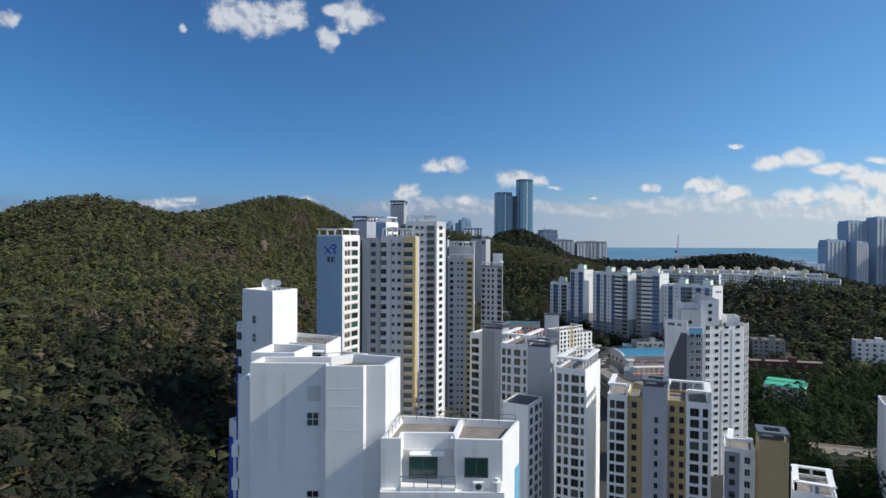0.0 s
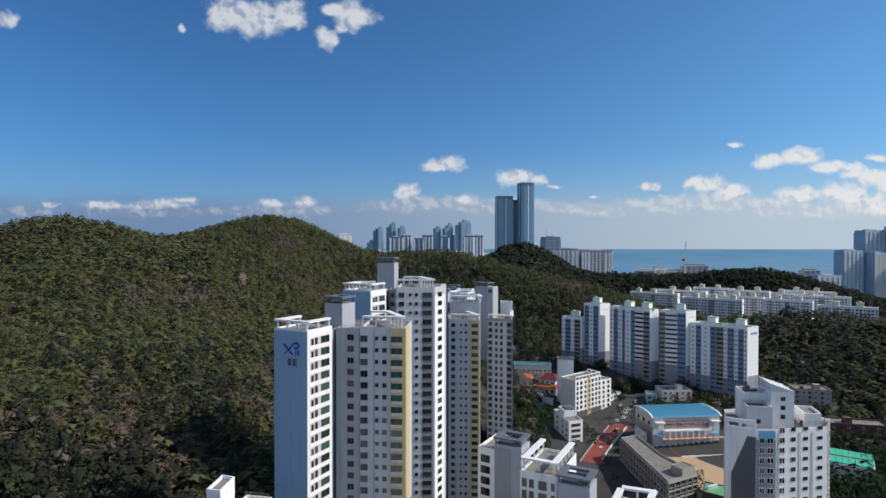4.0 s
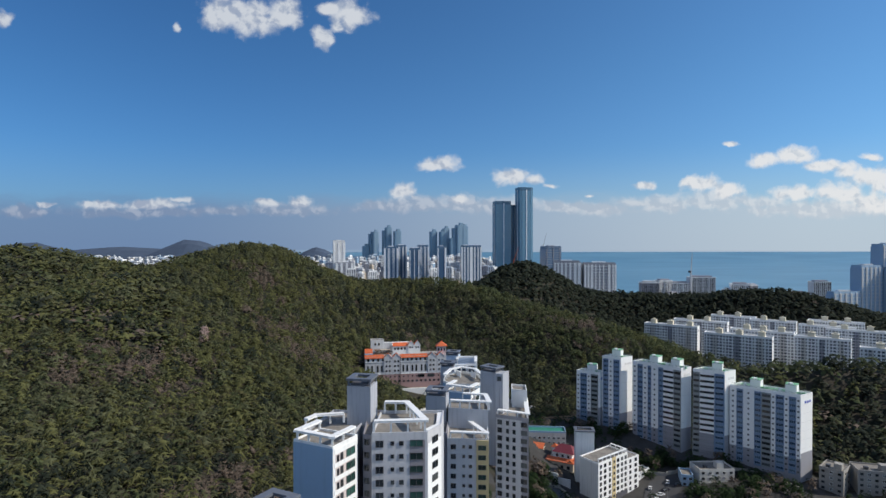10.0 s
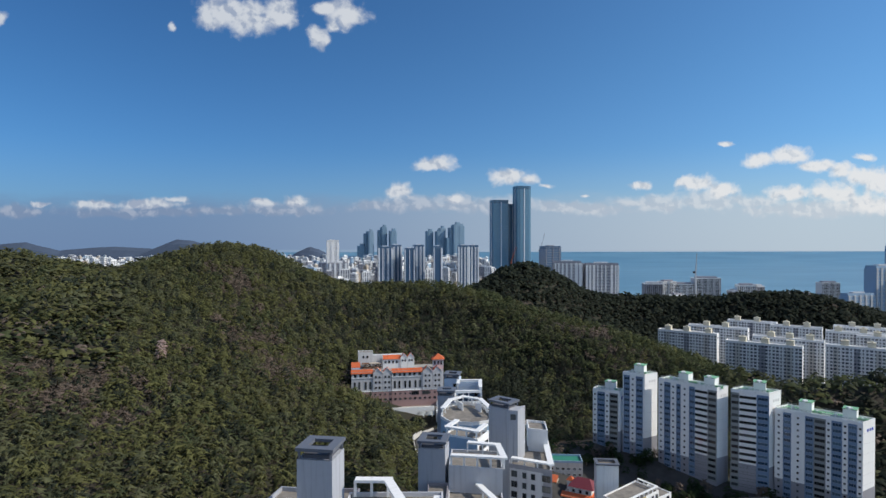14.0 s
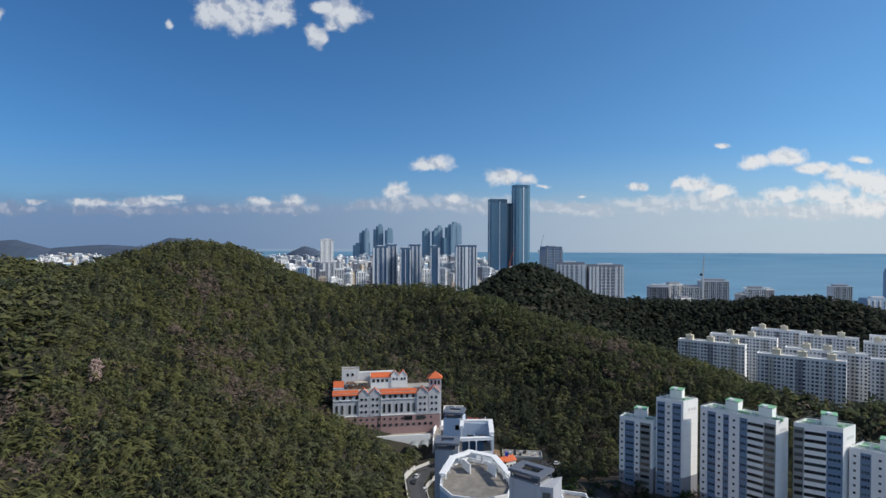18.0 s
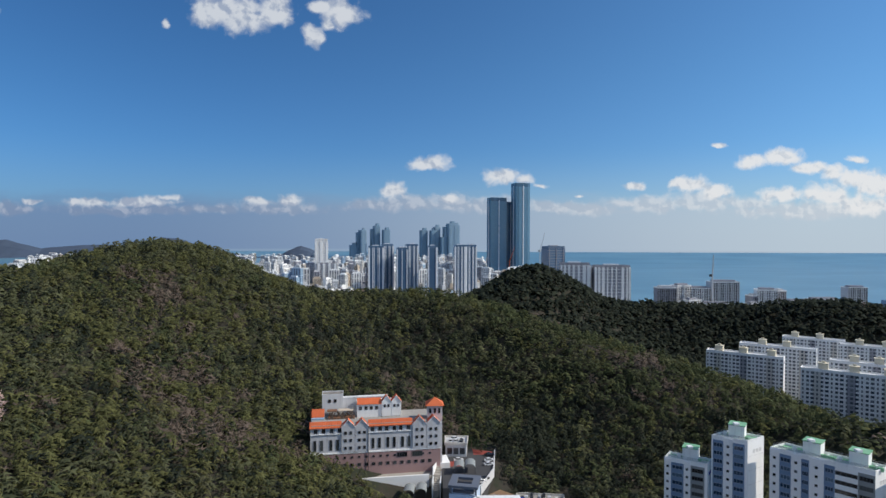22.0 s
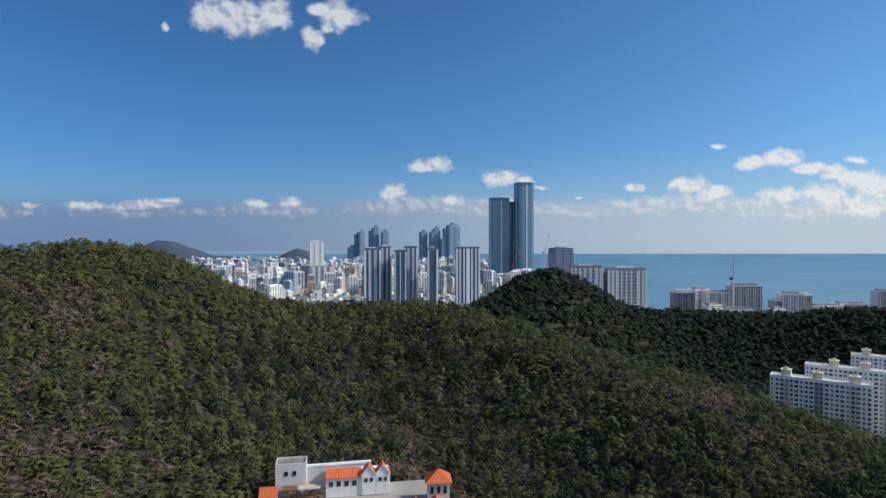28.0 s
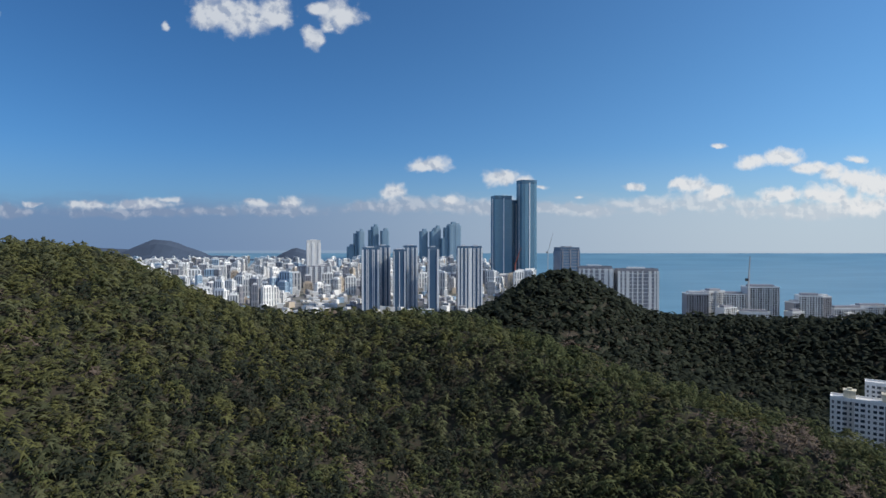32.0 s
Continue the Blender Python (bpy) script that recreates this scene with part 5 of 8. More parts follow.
    railing(t, [(2.2, 55.0), (6.8, 54.4)], 86.2, 0.9, 1.2)
    panel(t, (5.1, 49.4), (7.2, 54.8), 0.72, 1.0, 40, 82.5, SKYBLUE, 0.05, "blue_stripe", "sky-blue corner stripe")


near_white_block()


def mural_block():
    t = thing("apartment_building", -25, 104, 20, "white apartment building with stair tower and blue-striped emblem wall", "apartment building")
    z0 = 12
    l, m, r = (-34.4, 100.8), (-28.0, 96.5), (-25.2, 101.6)
    bk = (-31.6, 105.9)
    st = poly_ccw(l, m, r, bk)
    part("stair_tower", Shape().prism(st, z0, 94.3), WHITE, t)
    part("stair_tower_parapet", Shape().ring(st, 0.3, 94.3, 95.0), BRIGHT, t)
    part("stair_tower_deck", Shape().prism(inset(st, 0.3), 94.0, 94.4), CONCRETE, t)
    windows(t, l, m, 94.6 - 12 * 3.1, 11, 3.1, [(0.42, 0.95, 1.4, 0.9, "c")])
    # whiter panel paints extra brightness onto the sun-facing side
    panel(t, m, r, 0.0, 1.0, z0, 94.9, BRIGHT, 0.05, "painted_sunlit_face")
    for x, y, k in ((-30.2, 101.2, 0.9), (-29.2, 101.9, 0.7), (-28.6, 102.6, 0.5)):
        s = Shape()
        for i in range(12):
            a0, a1 = i * 0.5236, (i + 1) * 0.5236
            s.face([(x, y, 95.6), (x + k * math.cos(a0), y - 0.5 * k, 95.9 + k * math.sin(a0)), (x + k * math.cos(a1), y - 0.5 * k, 95.9 + k * math.sin(a1))])
        d = part("dish", s, BRIGHT, t, "white satellite dish")
        part("dish_mast", Shape().box(x - 0.05, y, 94.3, x + 0.05, y + 0.1, 95.7), STEEL, d)
    for x, y in ((-27.6, 102.4), (-28.4, 103.8)):
        part("aerial", Shape().box(x - 0.03, y - 0.03, 94.3, x + 0.03, y + 0.03, 97.2), STEEL, t)
    # roofs stepping down to the emblem wall
    block(t, [(-27.5, 100.3), (-19.4, 97.7), (-18.4, 106.2), (-28.3, 111)], z0, 85.2, WHITE, "upper_wing", "", 0.8, BRIGHT)
    railing(t, [(-24.8, 99.7), (-19.6, 98.0), (-18.6, 105.8)], 86.0, 0.9)
    a, b = (-19.2, 96.2), (-13.6, 106.4)
    w = poly_ccw((-28, 97.2), a, b, (-23, 111), (-27, 105))
    part("lower_wing", Shape().prism(w, z0, 82.2), WHITE, t)
    part("lower_parapet", Shape().ring(w, 0.26, 82.2, 82.9), BRIGHT, t)
    part("lower_deck", Shape().prism(inset(w, 0.26), 82, 82.3), DECK, t)
    railing(t, [(-24.5, 96.8), (-19.4, 96.6), (-16.8, 101.4)], 82.8, 1.0, 1.2)
    part("porch_roof", Shape().box(-22.2, 95.8, 85.0, -19.6, 97.6, 85.15), BRIGHT, t)
    windows(t, (-27.5, 100.3), (-19.4, 97.7), 82.4, 1, FH, [(0.3, 1.2, 1.2, 0.9, "d"), (0.8, 1.6, 2.1, 0.1, "d")])
    f0 = (-28.0, 97.1)
    panel(t, f0, a, 0.42, 0.56, z0, 81.8, SKYBLUE, 0.05, "blue_stripe", "sky-blue stripe")
    windows(t, f0, a, 82.2 - 10 * FH, 10, FH, [(0.14, 1.0, 1.5, 0.8, "d"), (0.32, 0.9, 0.6, 1.4, "s"), (0.74, 2.0, 1.3, 0.9, "w")])
    panel(t, a, b, 0.0, 0.16, z0, 82.6, SKYBLUE, 0.06, "blue_stripe", "sky-blue stripe")
    panel(t, a, b, 0.80, 1.0, z0, 82.6, SKYBLUE, 0.06, "blue_stripe", "sky-blue stripe")

    def leaf(cx, cz, w2, h2, lean, mat):
        s = Shape()
        pts = []
        for k in range(16):
            ang = k * math.tau / 16
            x, z = math.cos(ang) * w2 * abs(math.cos(ang / 2 - 0.785)) ** 0.3, math.sin(ang) * h2
            pts.append((cx + x + lean * z, cz + z))
        s.face([(*on_wall(a, b, f, 0.10), z) for f, z in pts])
        part("emblem_leaf", s, mat, t)

    leaf(0.40, 77.6, 0.085, 2.1, 0.012, DEEPBLUE)
    leaf(0.54, 77.9, 0.075, 1.7, 0.0, DEEPBLUE)
    leaf(0.60, 79.9, 0.05, 1.8, 0.02, LEAFGREEN)
    for f in (0.30, 0.44, 0.58, 0.70):
        panel(t, a, b, f, f + 0.09, 72.6, 74.6, DEEPBLUE, 0.08, "sign_bar")
    # stepped rear terraces and the blue balconies on the wooded side
    block(t, [(-27, 110), (-19, 107), (-31, 150), (-41, 150)], z0, 60.0, WHITE, "link_wing", "", 0.8)
    block(t, [(-47.0, 152), (-43.2, 151.0), (-42.4, 158.6), (-46.8, 160)], z0, 74.6, WHITE, "rear_house", "", 0.6)
    block(t, [(-43.8, 157.2), (-41.0, 156.6), (-40.6, 163), (-43.4, 164)], 60, 80.0, WHITE, "rear_stair_house", "", 0.7, BRIGHT)
    windows(t, (-47.0, 152), (-43.2, 151.0), 68, 2, 2.9, [(0.3, 1.6, 1.6, 0.6, "w")])
    panel(t, (-47.0, 152), (-43.2, 151.0), 0.62, 0.80, 62, 74, CONCRETE, 0.06, "stained_panel", "stained grey wall field")
    block(t, [(-41.0, 158.0), (-35.6, 155.6), (-34.4, 166.8), (-40, 168)], z0, 74.2, WHITE, "rear_terrace", "", 0.8, BRIGHT)
    railing(t, [(-39.8, 167.2), (-35.0, 166.2)], 75.0, 0.9, 1.0)
    block(t, [(-36.6, 153.6), (-33.4, 152.6), (-32.0, 164.0), (-35.4, 165)], z0, 71.2, WHITE, "rear_balcony_bay", "", 0.5, BRIGHT)
    windows(t, (-36.6, 153.6), (-33.4, 152.6), 71 - 4 * FH, 4, FH, [(0.5, 2.2, 2.0, 0.5, "d")])
    block(t, [(-33.4, 155.0), (-31.0, 154.2), (-29.8, 165.0), (-32.0, 166)], z0, 70.0, BRIGHT, "rear_end_bay", "", 0.7)
    windows(t, (-33.4, 155.0), (-31.0, 154.2), 70 - 5 * FH, 5, FH, [(0.5, 1.2, 1.5, 0.8, "d")])
    panel(t, (-31.0, 154.2), (-29.8, 165.0), 0.0, 0.5, z0, 70.5, SKYBLUE, 0.05, "blue_stripe", "sky-blue stripe")
    block(t, [(-36.2, 103.2), (-34.3, 101.6), (-30, 108), (-32, 110)], z0, 88.4, WHITE, "side_wing", "", 0.6)
    windows(t, (-36.2, 103.2), (-34.3, 101.6), 88 - 11 * FH, 11, FH, [(0.4, 1.3, 1.3, 0.9, "d")])
    panel(t, (-36.2, 103.2), (-34.3, 101.6), 0.0, 0.2, z0, 84, DEEPBLUE, 0.05, "blue_edge", "deep blue edge strip")
    block(t, [(-38.6, 106.2), (-36.2, 103.6), (-31, 111), (-34, 113)], z0, 70.4, WHITE, "side_step", "", 0.6)
    panel(t, (-38.6, 106.2), (-36.2, 103.6), 0.0, 0.5, z0, 68, DEEPBLUE, 0.05, "blue_edge", "deep blue edge strip")


mural_block()


# ---------------------------------------------------------------- hall with orange roofs on the hill
def gable_front(t, a, b, f0, f1, z0, eave, peak, depth, mat):
    """A gabled bay standing a little proud, with its small tiled roof"""
    p, q = Vector(on_wall(a, b, f0, 0.5)), Vector(on_wall(a, b, f1, 0.5))
    d = (q - p).normalized()
    n = Vector((-d.y, d.x))
    mid = (p + q) / 2
    s = Shape()
    s.prism(poly_ccw(tuple(p), tuple(q), tuple(q + n * depth), tuple(p + n * depth)), z0, eave)
    for o in (Vector((0, 0)), n * depth):
        s.face([(p.x + o.x, p.y + o.y, eave), (q.x + o.x, q.y + o.y, eave), (mid.x + o.x, mid.y + o.y, peak)])
    part("gable_bay", s, mat, t)
    for e, sg in ((p, -1), (q, 1)):
        for nm, lift, m, over in (("gable_roof", 0.22, ORANGE, 0.12), ("gable_edge", 0.30, BRIGHT, 0.35)):
            s = Shape()
            o0, o1 = (-n * over, n * depth) if m is ORANGE else (-n * over, -n * 0.05)
            ex = e + d * sg * 0.3
            z = eave - 0.2
            A = [(ex.x + o0.x, ex.y + o0.y, z + lift), (mid.x + o0.x, mid.y + o0.y, peak + lift), (mid.x + o1.x, mid.y + o1.y, peak + lift), (ex.x + o1.x, ex.y + o1.y, z + lift)]
            s.face(A if sg < 0 else A[::-1])
            s.face([(x, y, zz - 0.2) for x, y, zz in A])
            s.face([A[0], A[1], (A[1][0], A[1][1], A[1][2] - 0.2), (A[0][0], A[0][1], A[0][2] - 0.2)])
            part(nm, s, m, t)


def lean_roof(t, a, b, f0, f1, z, rise, depth, name="tiled_roof"):
    p, q = Vector(on_wall(a, b, f0, 0.5)), Vector(on_wall(a, b, f1, 0.5))
    d = (q - p).normalized()
    n = Vector((-d.y, d.x)) * depth
    s = Shape()
    A = [(p.x, p.y, z), (q.x, q.y, z), (q.x + n.x, q.y + n.y, z + rise), (p.x + n.x, p.y + n.y, z + rise)]
    s.face(A)
    s.face([(x, y, zz - 0.25) for x, y, zz in A][::-1])
    for k in range(4):
        u, v = A[k], A[(k + 1) % 4]
        s.face([u, (u[0], u[1], u[2] - 0.25), (v[0], v[1], v[2] - 0.25), v])
    roof = part(name, s, ORANGE, t, "orange clay tiled roof")
    w = math.dist(p, q)
    for k in range(int(w / 0.9)):
        e = p + d * (0.45 + 0.9 * k)
        s = Shape()
        c, g = Vector((d.x, d.y)) * 0.12, (e.x + n.x, e.y + n.y)
        s.face([(e.x - c.x, e.y - c.y, z + 0.01), (e.x, e.y, z + 0.14), (g[0], g[1], z + rise + 0.14), (g[0] - c.x, g[1] - c.y, z + rise + 0.01)])
        s.face([(e.x, e.y, z + 0.14), (e.x + c.x, e.y + c.y, z + 0.01), (g[0] + c.x, g[1] + c.y, z + rise + 0.01), (g[0], g[1], z + rise + 0.14)])
        part("tile_roll", s, ORANGE, roof)


def hall():
    t = thing("hall_building", -24, 536, 50, "pale grey hall with orange tiled roofs and pink stone base", "building")
    a, b = (-52.1, 521.8), (4.0, 530.2)
    u = Vector((b[0] - a[0], b[1] - a[1])).normalized()
    u = (u.x, u.y)
    L = math.dist(a, b)

    def q(f, v):
        return (a[0] + u[0] * L * f - u[1] * v, a[1] + u[1] * L * f + u[0] * v)

    part("base_wall", Shape().prism(poly_ccw(q(-0.004, -0.25), q(1.004, -0.25), q(1.004, 24), q(-0.004, 24)), 44, 61.2), PINK, t, "pink stone base storeys")
    part("wall", Shape().prism(poly_ccw(q(0, 0), q(1, 0), q(1, 9), q(0, 9)), 61.2, 72.4), LIGHTGREY, t, "pale grey upper walls")
    part("string_course", Shape().prism(poly_ccw(q(-0.005, -0.4), q(1.005, -0.4), q(1.005, 1), q(-0.005, 1)), 61.0, 61.5), BRIGHT, t)
    part("terrace_deck", Shape().prism(poly_ccw(q(0.02, 8.9), q(0.98, 8.9), q(0.98, 24), q(0.02, 24)), 61.2, 72.0), CONCRETE, t, "brown roof terrace")
    part("front_roof", Shape().prism(poly_ccw(q(0.005, 0.5), q(0.995, 0.5), q(0.995, 9), q(0.005, 9)), 72.4, 73.4), CONCRETE, t)
    lean_roof(t, a, b, -0.006, 0.235, 72.6, 1.9, 3.4)
    lean_roof(t, a, b, 0.44, 0.785, 72.6, 1.9, 3.4)
    for f0, f1 in ((.235, .335), (.340, .44), (.785, .89), (.895, 1.0)):
        gable_front(t, a, b, f0, f1, 61.5, 72.6, 75.6, 3.6, LIGHTGREY)
        p0, p1 = on_wall(a, b, f0, 0.5), on_wall(a, b, f1, 0.5)
        windows(t, p0, p1, 62.3, 3, 3.3, [(0.30, 1.15, 1.35, 0.5, "d"), (0.70, 1.15, 1.35, 0.5, "d")])
    for f in (.035, .085, .155, .205, .475, .525, .59, .64, .705, .755):
        windows(t, a, b, 62.6, 1, 3, [(f, 1.25, 4.6, 0, "s")])
    for f in (.04, .10, .16, .22, .47, .53, .58, .64, .69, .75):
        windows(t, a, b, 70.2, 1, 3, [(f, 1.5, 1.9, 0, "d")])
        part("eave_post", Shape().box(*[c - 0.12 for c in on_wall(a, b, f + 0.025, 0.3)], 69.9, *[c + 0.12 for c in on_wall(a, b, f + 0.025, 0.3)], 72.5), SLATE, t)
    part("upper_sill", Shape().prism(poly_ccw(on_wall(a, b, 0.0, 0.35), on_wall(a, b, 0.235, 0.35), q(0.235, 0.1), q(0, 0.1)), 69.6, 69.9), BRIGHT, t)
    part("upper_sill", Shape().prism(poly_ccw(on_wall(a, b, 0.44, 0.35), on_wall(a, b, 0.785, 0.35), q(0.785, 0.1), q(0.44, 0.1)), 69.6, 69.9), BRIGHT, t)
    for row, z in enumerate((58.8, 55.2)):
        for k in range(17):
            if not (k in (12, 13, 14) and row == 0):
                windows(t, on_wall(a, b, 0, 0.26), on_wall(a, b, 1, 0.26), z, 1, 3, [(0.04 + k * 0.055, 1.5 if row else 1.0, 1.4 if row else 0.9, 0, "d")])
    for f in (.70, .82):
        windows(t, on_wall(a, b, 0, 0.26), on_wall(a, b, 1, 0.26), 58.2, 1, 3, [(f, 4.6, 2.2, 0, "x")])
    part("downpipe", Shape().box(*[c - 0.12 for c in on_wall(a, b, 0.438, 0.6)], 50, *[c + 0.12 for c in on_wall(a, b, 0.438, 0.6)], 73), STEEL, t)
    # corner tower with a pyramid roof
    c = q(0.975, 6)
    tw = [(c[0] - 3.4, c[1] - 3.4), (c[0] + 3.4, c[1] - 3.0), (c[0] + 3.0, c[1] + 3.4), (c[0] - 3.6, c[1] + 3.0)]
    part("tower_wall", Shape().prism(tw, 50, 79.4), LIGHTGREY, t, "square corner tower")
    windows(t, tw[0], tw[1], 76.0, 1, 3, [(0.2, 1.0, 2.2, 0, "d"), (0.5, 1.0, 2.2, 0, "d"), (0.8, 1.0, 2.2, 0, "d")])
    windows(t, tw[1], tw[2], 60.0, 5, 3.4, [(0.5, 1.2, 1.6, 0, "d")])
    s = Shape()
    e = inset(tw, -0.8)
    for k in range(4):
        s.face([(*e[k], 79.4), (*e[(k + 1) % 4], 79.4), (c[0], c[1], 82.6)])
    s.face([(*e[k], 79.38) for k in (3, 2, 1, 0)])
    part("pyramid_roof", s, ORANGE, t, "orange tiled pyramid roof")
    # rear wing with its own gables
    ra, rb = q(0.36, 15), q(0.72, 15)
    part("rear_wing", Shape().prism(poly_ccw(ra, rb, q(0.72, 23), q(0.36, 23)), 72, 78.4), WHITE, t)
    lean_roof(t, ra, rb, 0.0, 0.55, 78.2, 2.0, 3.6)
    for f0, f1 in ((.56, .77), (.78, .99)):
        gable_front(t, ra, rb, f0, f1, 72.2, 78.8, 81.6, 3.6, WHITE)
        windows(t, on_wall(ra, rb, f0, 0.5), on_wall(ra, rb, f1, 0.5), 76.4, 1, 3, [(0.3, 1.0, 1.3, 0, "d"), (0.7, 1.0, 1.3, 0, "d")])
    windows(t, ra, rb, 75.4, 1, 3, [(0.08, 1.4, 1.6, 0, "d"), (0.2, 1.4, 1.6, 0, "d"), (0.32, 1.4, 1.6, 0, "d"), (0.44, 1.4, 1.6, 0, "d")])
    part("rear_screen", Shape().beam(q(0.22, 23.4), q(0.60, 24.2), 0.5, 72, 79.2), LIGHTGREY, t)
    part("rear_screen_cap", Shape().beam(q(0.20, 23.4), q(0.62, 24.2), 0.9, 79.2, 79.8), BRIGHT, t)
    part("timber_deck", Shape().prism(poly_ccw(q(0.13, 12.5), q(0.34, 12.5), q(0.34, 17), q(0.13, 17)), 72, 73.0), WOOD, t, "brown timber roof deck")
    for k in range(6):
        part("timber_post", Shape().box(*[c - 0.12 for c in q(0.14 + k * 0.036, 16)], 73, *[c + 0.12 for c in q(0.14 + k * 0.036, 16)], 75.6), WOOD, t)
    part("timber_canopy", Shape().prism(poly_ccw(q(0.21, 13.5), q(0.33, 13.5), q(0.33, 17), q(0.21, 17)), 75.6, 75.9), BEIGE, t, "tan awning over the roof deck")
    part("stair_canopy", Shape().prism(poly_ccw(q(0.12, 14), q(0.20, 14), q(0.20, 17.4), q(0.12, 17.4)), 75.4, 75.7), WOOD, t)
    # plant house and west roof
    ph = oblong(q(0.08, 18), u, 9.6, 6.4)
    block(t, ph, 66, 82.0, OFFWHITE, "plant_house", "pale plant house", 0.5)
    windows(t, ph[0], ph[1], 78.6, 1, 3, [(0.35, 1.2, 1.5, 0, "d"), (0.62, 1.2, 1.5, 0, "d")])
    part("west_wing", Shape().prism(poly_ccw(q(0.0, 10), q(0.10, 10), q(0.10, 19), q(0.0, 19)), 61, 73.8), SLATE, t)
    lean_roof(t, q(0.0, 12), q(0.10, 12), 0.0, 1.0, 74.0, 2.6, 4.0)
    for k, (f, v) in enumerate(((.16, 12), (.20, 14), (.24, 11), (.28, 14.5), (.31, 12))):
        x, y = q(f, v)
        s = Shape()
        for j in range(26):
            ang, h, r = random.random() * 6.28, 72.2 + 3.0 * random.random(), 1.5 * random.random()
            p0 = (x + r * math.cos(ang), y + r * math.sin(ang), h)
            s.face([p0, (p0[0] + 0.5, p0[1] + 0.2, h + 0.5), (p0[0] - 0.3, p0[1] + 0.4, h + 0.6)])
        part("roof_shrub", s, TWIGS, t, "brown winter shrub on the terrace")
    # retaining wall, steps and arched carport by the drive
    part("retaining_wall", Shape().beam(q(0.36, -5.0), q(0.90, -5.0), 0.8, 40, 51.6), BRIGHT, t, "white retaining wall")
    part("forecourt", Shape().prism(poly_ccw(q(0.30, -5), q(1.0, -5), q(1.0, 0), q(0.3, 0)), 40, 51.0), PAVE, t)
    for k in range(14):
        part("step", Shape().beam(q(0.915 + 0.004 * k, -12 + k * 0.9), q(0.955 + 0.004 * k, -12 + k * 0.9), 0.95, 42, 47.4 + 0.42 * k), PAVE, t)
    for f in (0.905, 0.965):
        part("stair_wall", Shape().beam(q(f, -13), q(f + 0.05, 0.4), 0.45, 42, 50.6), BRIGHT, t, "white stair side wall")
    part("stair_wall", Shape().beam(q(0.93, -5), q(0.975, 0.4), 0.4, 50.6, 54.6), BRIGHT, t, "white stair side wall")
    part("side_terrace", Shape().prism(poly_ccw(q(1.0, 2), q(1.09, 2), q(1.09, 12), q(1.0, 12)), 44, 53.4), BRIGHT, t)
    for k, (x, y) in enumerate(((12.2, 527.5), (17.2, 529.0), (-9.5, 515.0), (-4.4, 516.2))):
        s = Shape()
        z = 51.05 if x > 0 else 45.6
        for j in range(8):
            a0, a1 = math.pi * j / 8, math.pi * (j + 1) / 8
            p0, p1 = (x - 2.4 * math.cos(a0), z + 2.6 + 1.7 * math.sin(a0)), (x - 2.4 * math.cos(a1), z + 2.6 + 1.7 * math.sin(a1))
            s.face([(p0[0], y - 3, p0[1]), (p1[0], y - 3, p1[1]), (p1[0] + 0.6, y + 4, p1[1]), (p0[0] + 0.6, y + 4, p0[1])])
        cp = tagged(thing("carport", x, y, z, "arched dark canopy over a parking bay", "carport", "carports"))
        part("canopy", s, OLIVE, cp)
        for dx in (-2.3, 2.3):
            part("support", Shape().box(x + dx - 0.1, y - 2.9, z - 1, x + dx + 0.1, y - 2.7, z + 2.7), STEEL, cp)


hall()

for line, w, mat, lab in (([(1, 432), (-5, 455), (-7.5, 480), (-4, 497), (3, 504), (9, 510)], 7.5, ASPHALT, "asphalt drive up to the hall"),
                          ([(72, 330), (78, 345), (92, 372), (106, 392)], 10.0, REDROAD, "red-coated sloping road"),
                          ([(106, 392), (118, 418), (128, 430)], 16.0, ASPHALT, "asphalt car park below the slabs"),
                          ([(128, 428), (165, 425), (190, 405), (215, 398)], 9.0, ASPHALT, "asphalt lane below the slabs"),
                          ([(52, 350), (58, 380), (56, 415), (64, 440)], 7.0, ASPHALT, "narrow asphalt lane"),
                          ([(-4, 240), (6, 256), (14, 272), (30, 268)], 9.0, PAVE, "pale paved court between the towers"),
                          ([(30, 268), (50, 300), (72, 330)], 8.0, ASPHALT, "asphalt street")):
    drape("road", line, w, mat, lab, "road")
lot = tagged(part("car_park", Shape().prism(poly_ccw((5, 511), (20.5, 511), (27.8, 530), (30.8, 553), (20.5, 557), (5, 550)), 38, 51.0), ASPHALT), "asphalt car park beside the hall", "car park", kind="structure")
tagged(part("pavement", Shape().prism(poly_ccw((20.6, 549), (30, 549.6), (30.4, 553), (20.6, 556.6)), 50.6, 51.03), REDROAD), "red paved apron beside the car park", "pavement", kind="structure")
tagged(part("pavement", Shape().prism(poly_ccw((5.4, 534), (14, 535), (14, 541), (5.4, 540)), 50.6, 51.04), REDROAD), "red paved strip beside the car park", "pavement", kind="structure")


def low_wall(line, h, mat, label, thick=0.4, base=None):
    t = thing("boundary_wall", line[0][0], line[0][1], base or ground_z(*line[0]), label, "wall")
    for a, b in zip(line, line[1:]):
        n = max(1, int(math.dist(a, b) / 5))
        for k in range(n):
            p, q = [(a[0] + (b[0] - a[0]) * f / n, a[1] + (b[1] - a[1]) * f / n) for f in (k, k + 1)]
            z = base or max(ground_z(*p), ground_z(*q))
            part("wall_length", Shape().beam(p, q, thick, z - 3, z + h), mat, t)


low_wall([(20.6, 510.8), (28.2, 530), (31.2, 553)], 1.0, OFFWHITE, "pale parapet wall round the car park", 0.5, 51.0)
low_wall([(-1.4, 505), (-8.4, 497), (-12.4, 480), (-10, 458), (-3, 436)], 1.5, WARMWHITE, "pale wall beside the drive", 0.5)
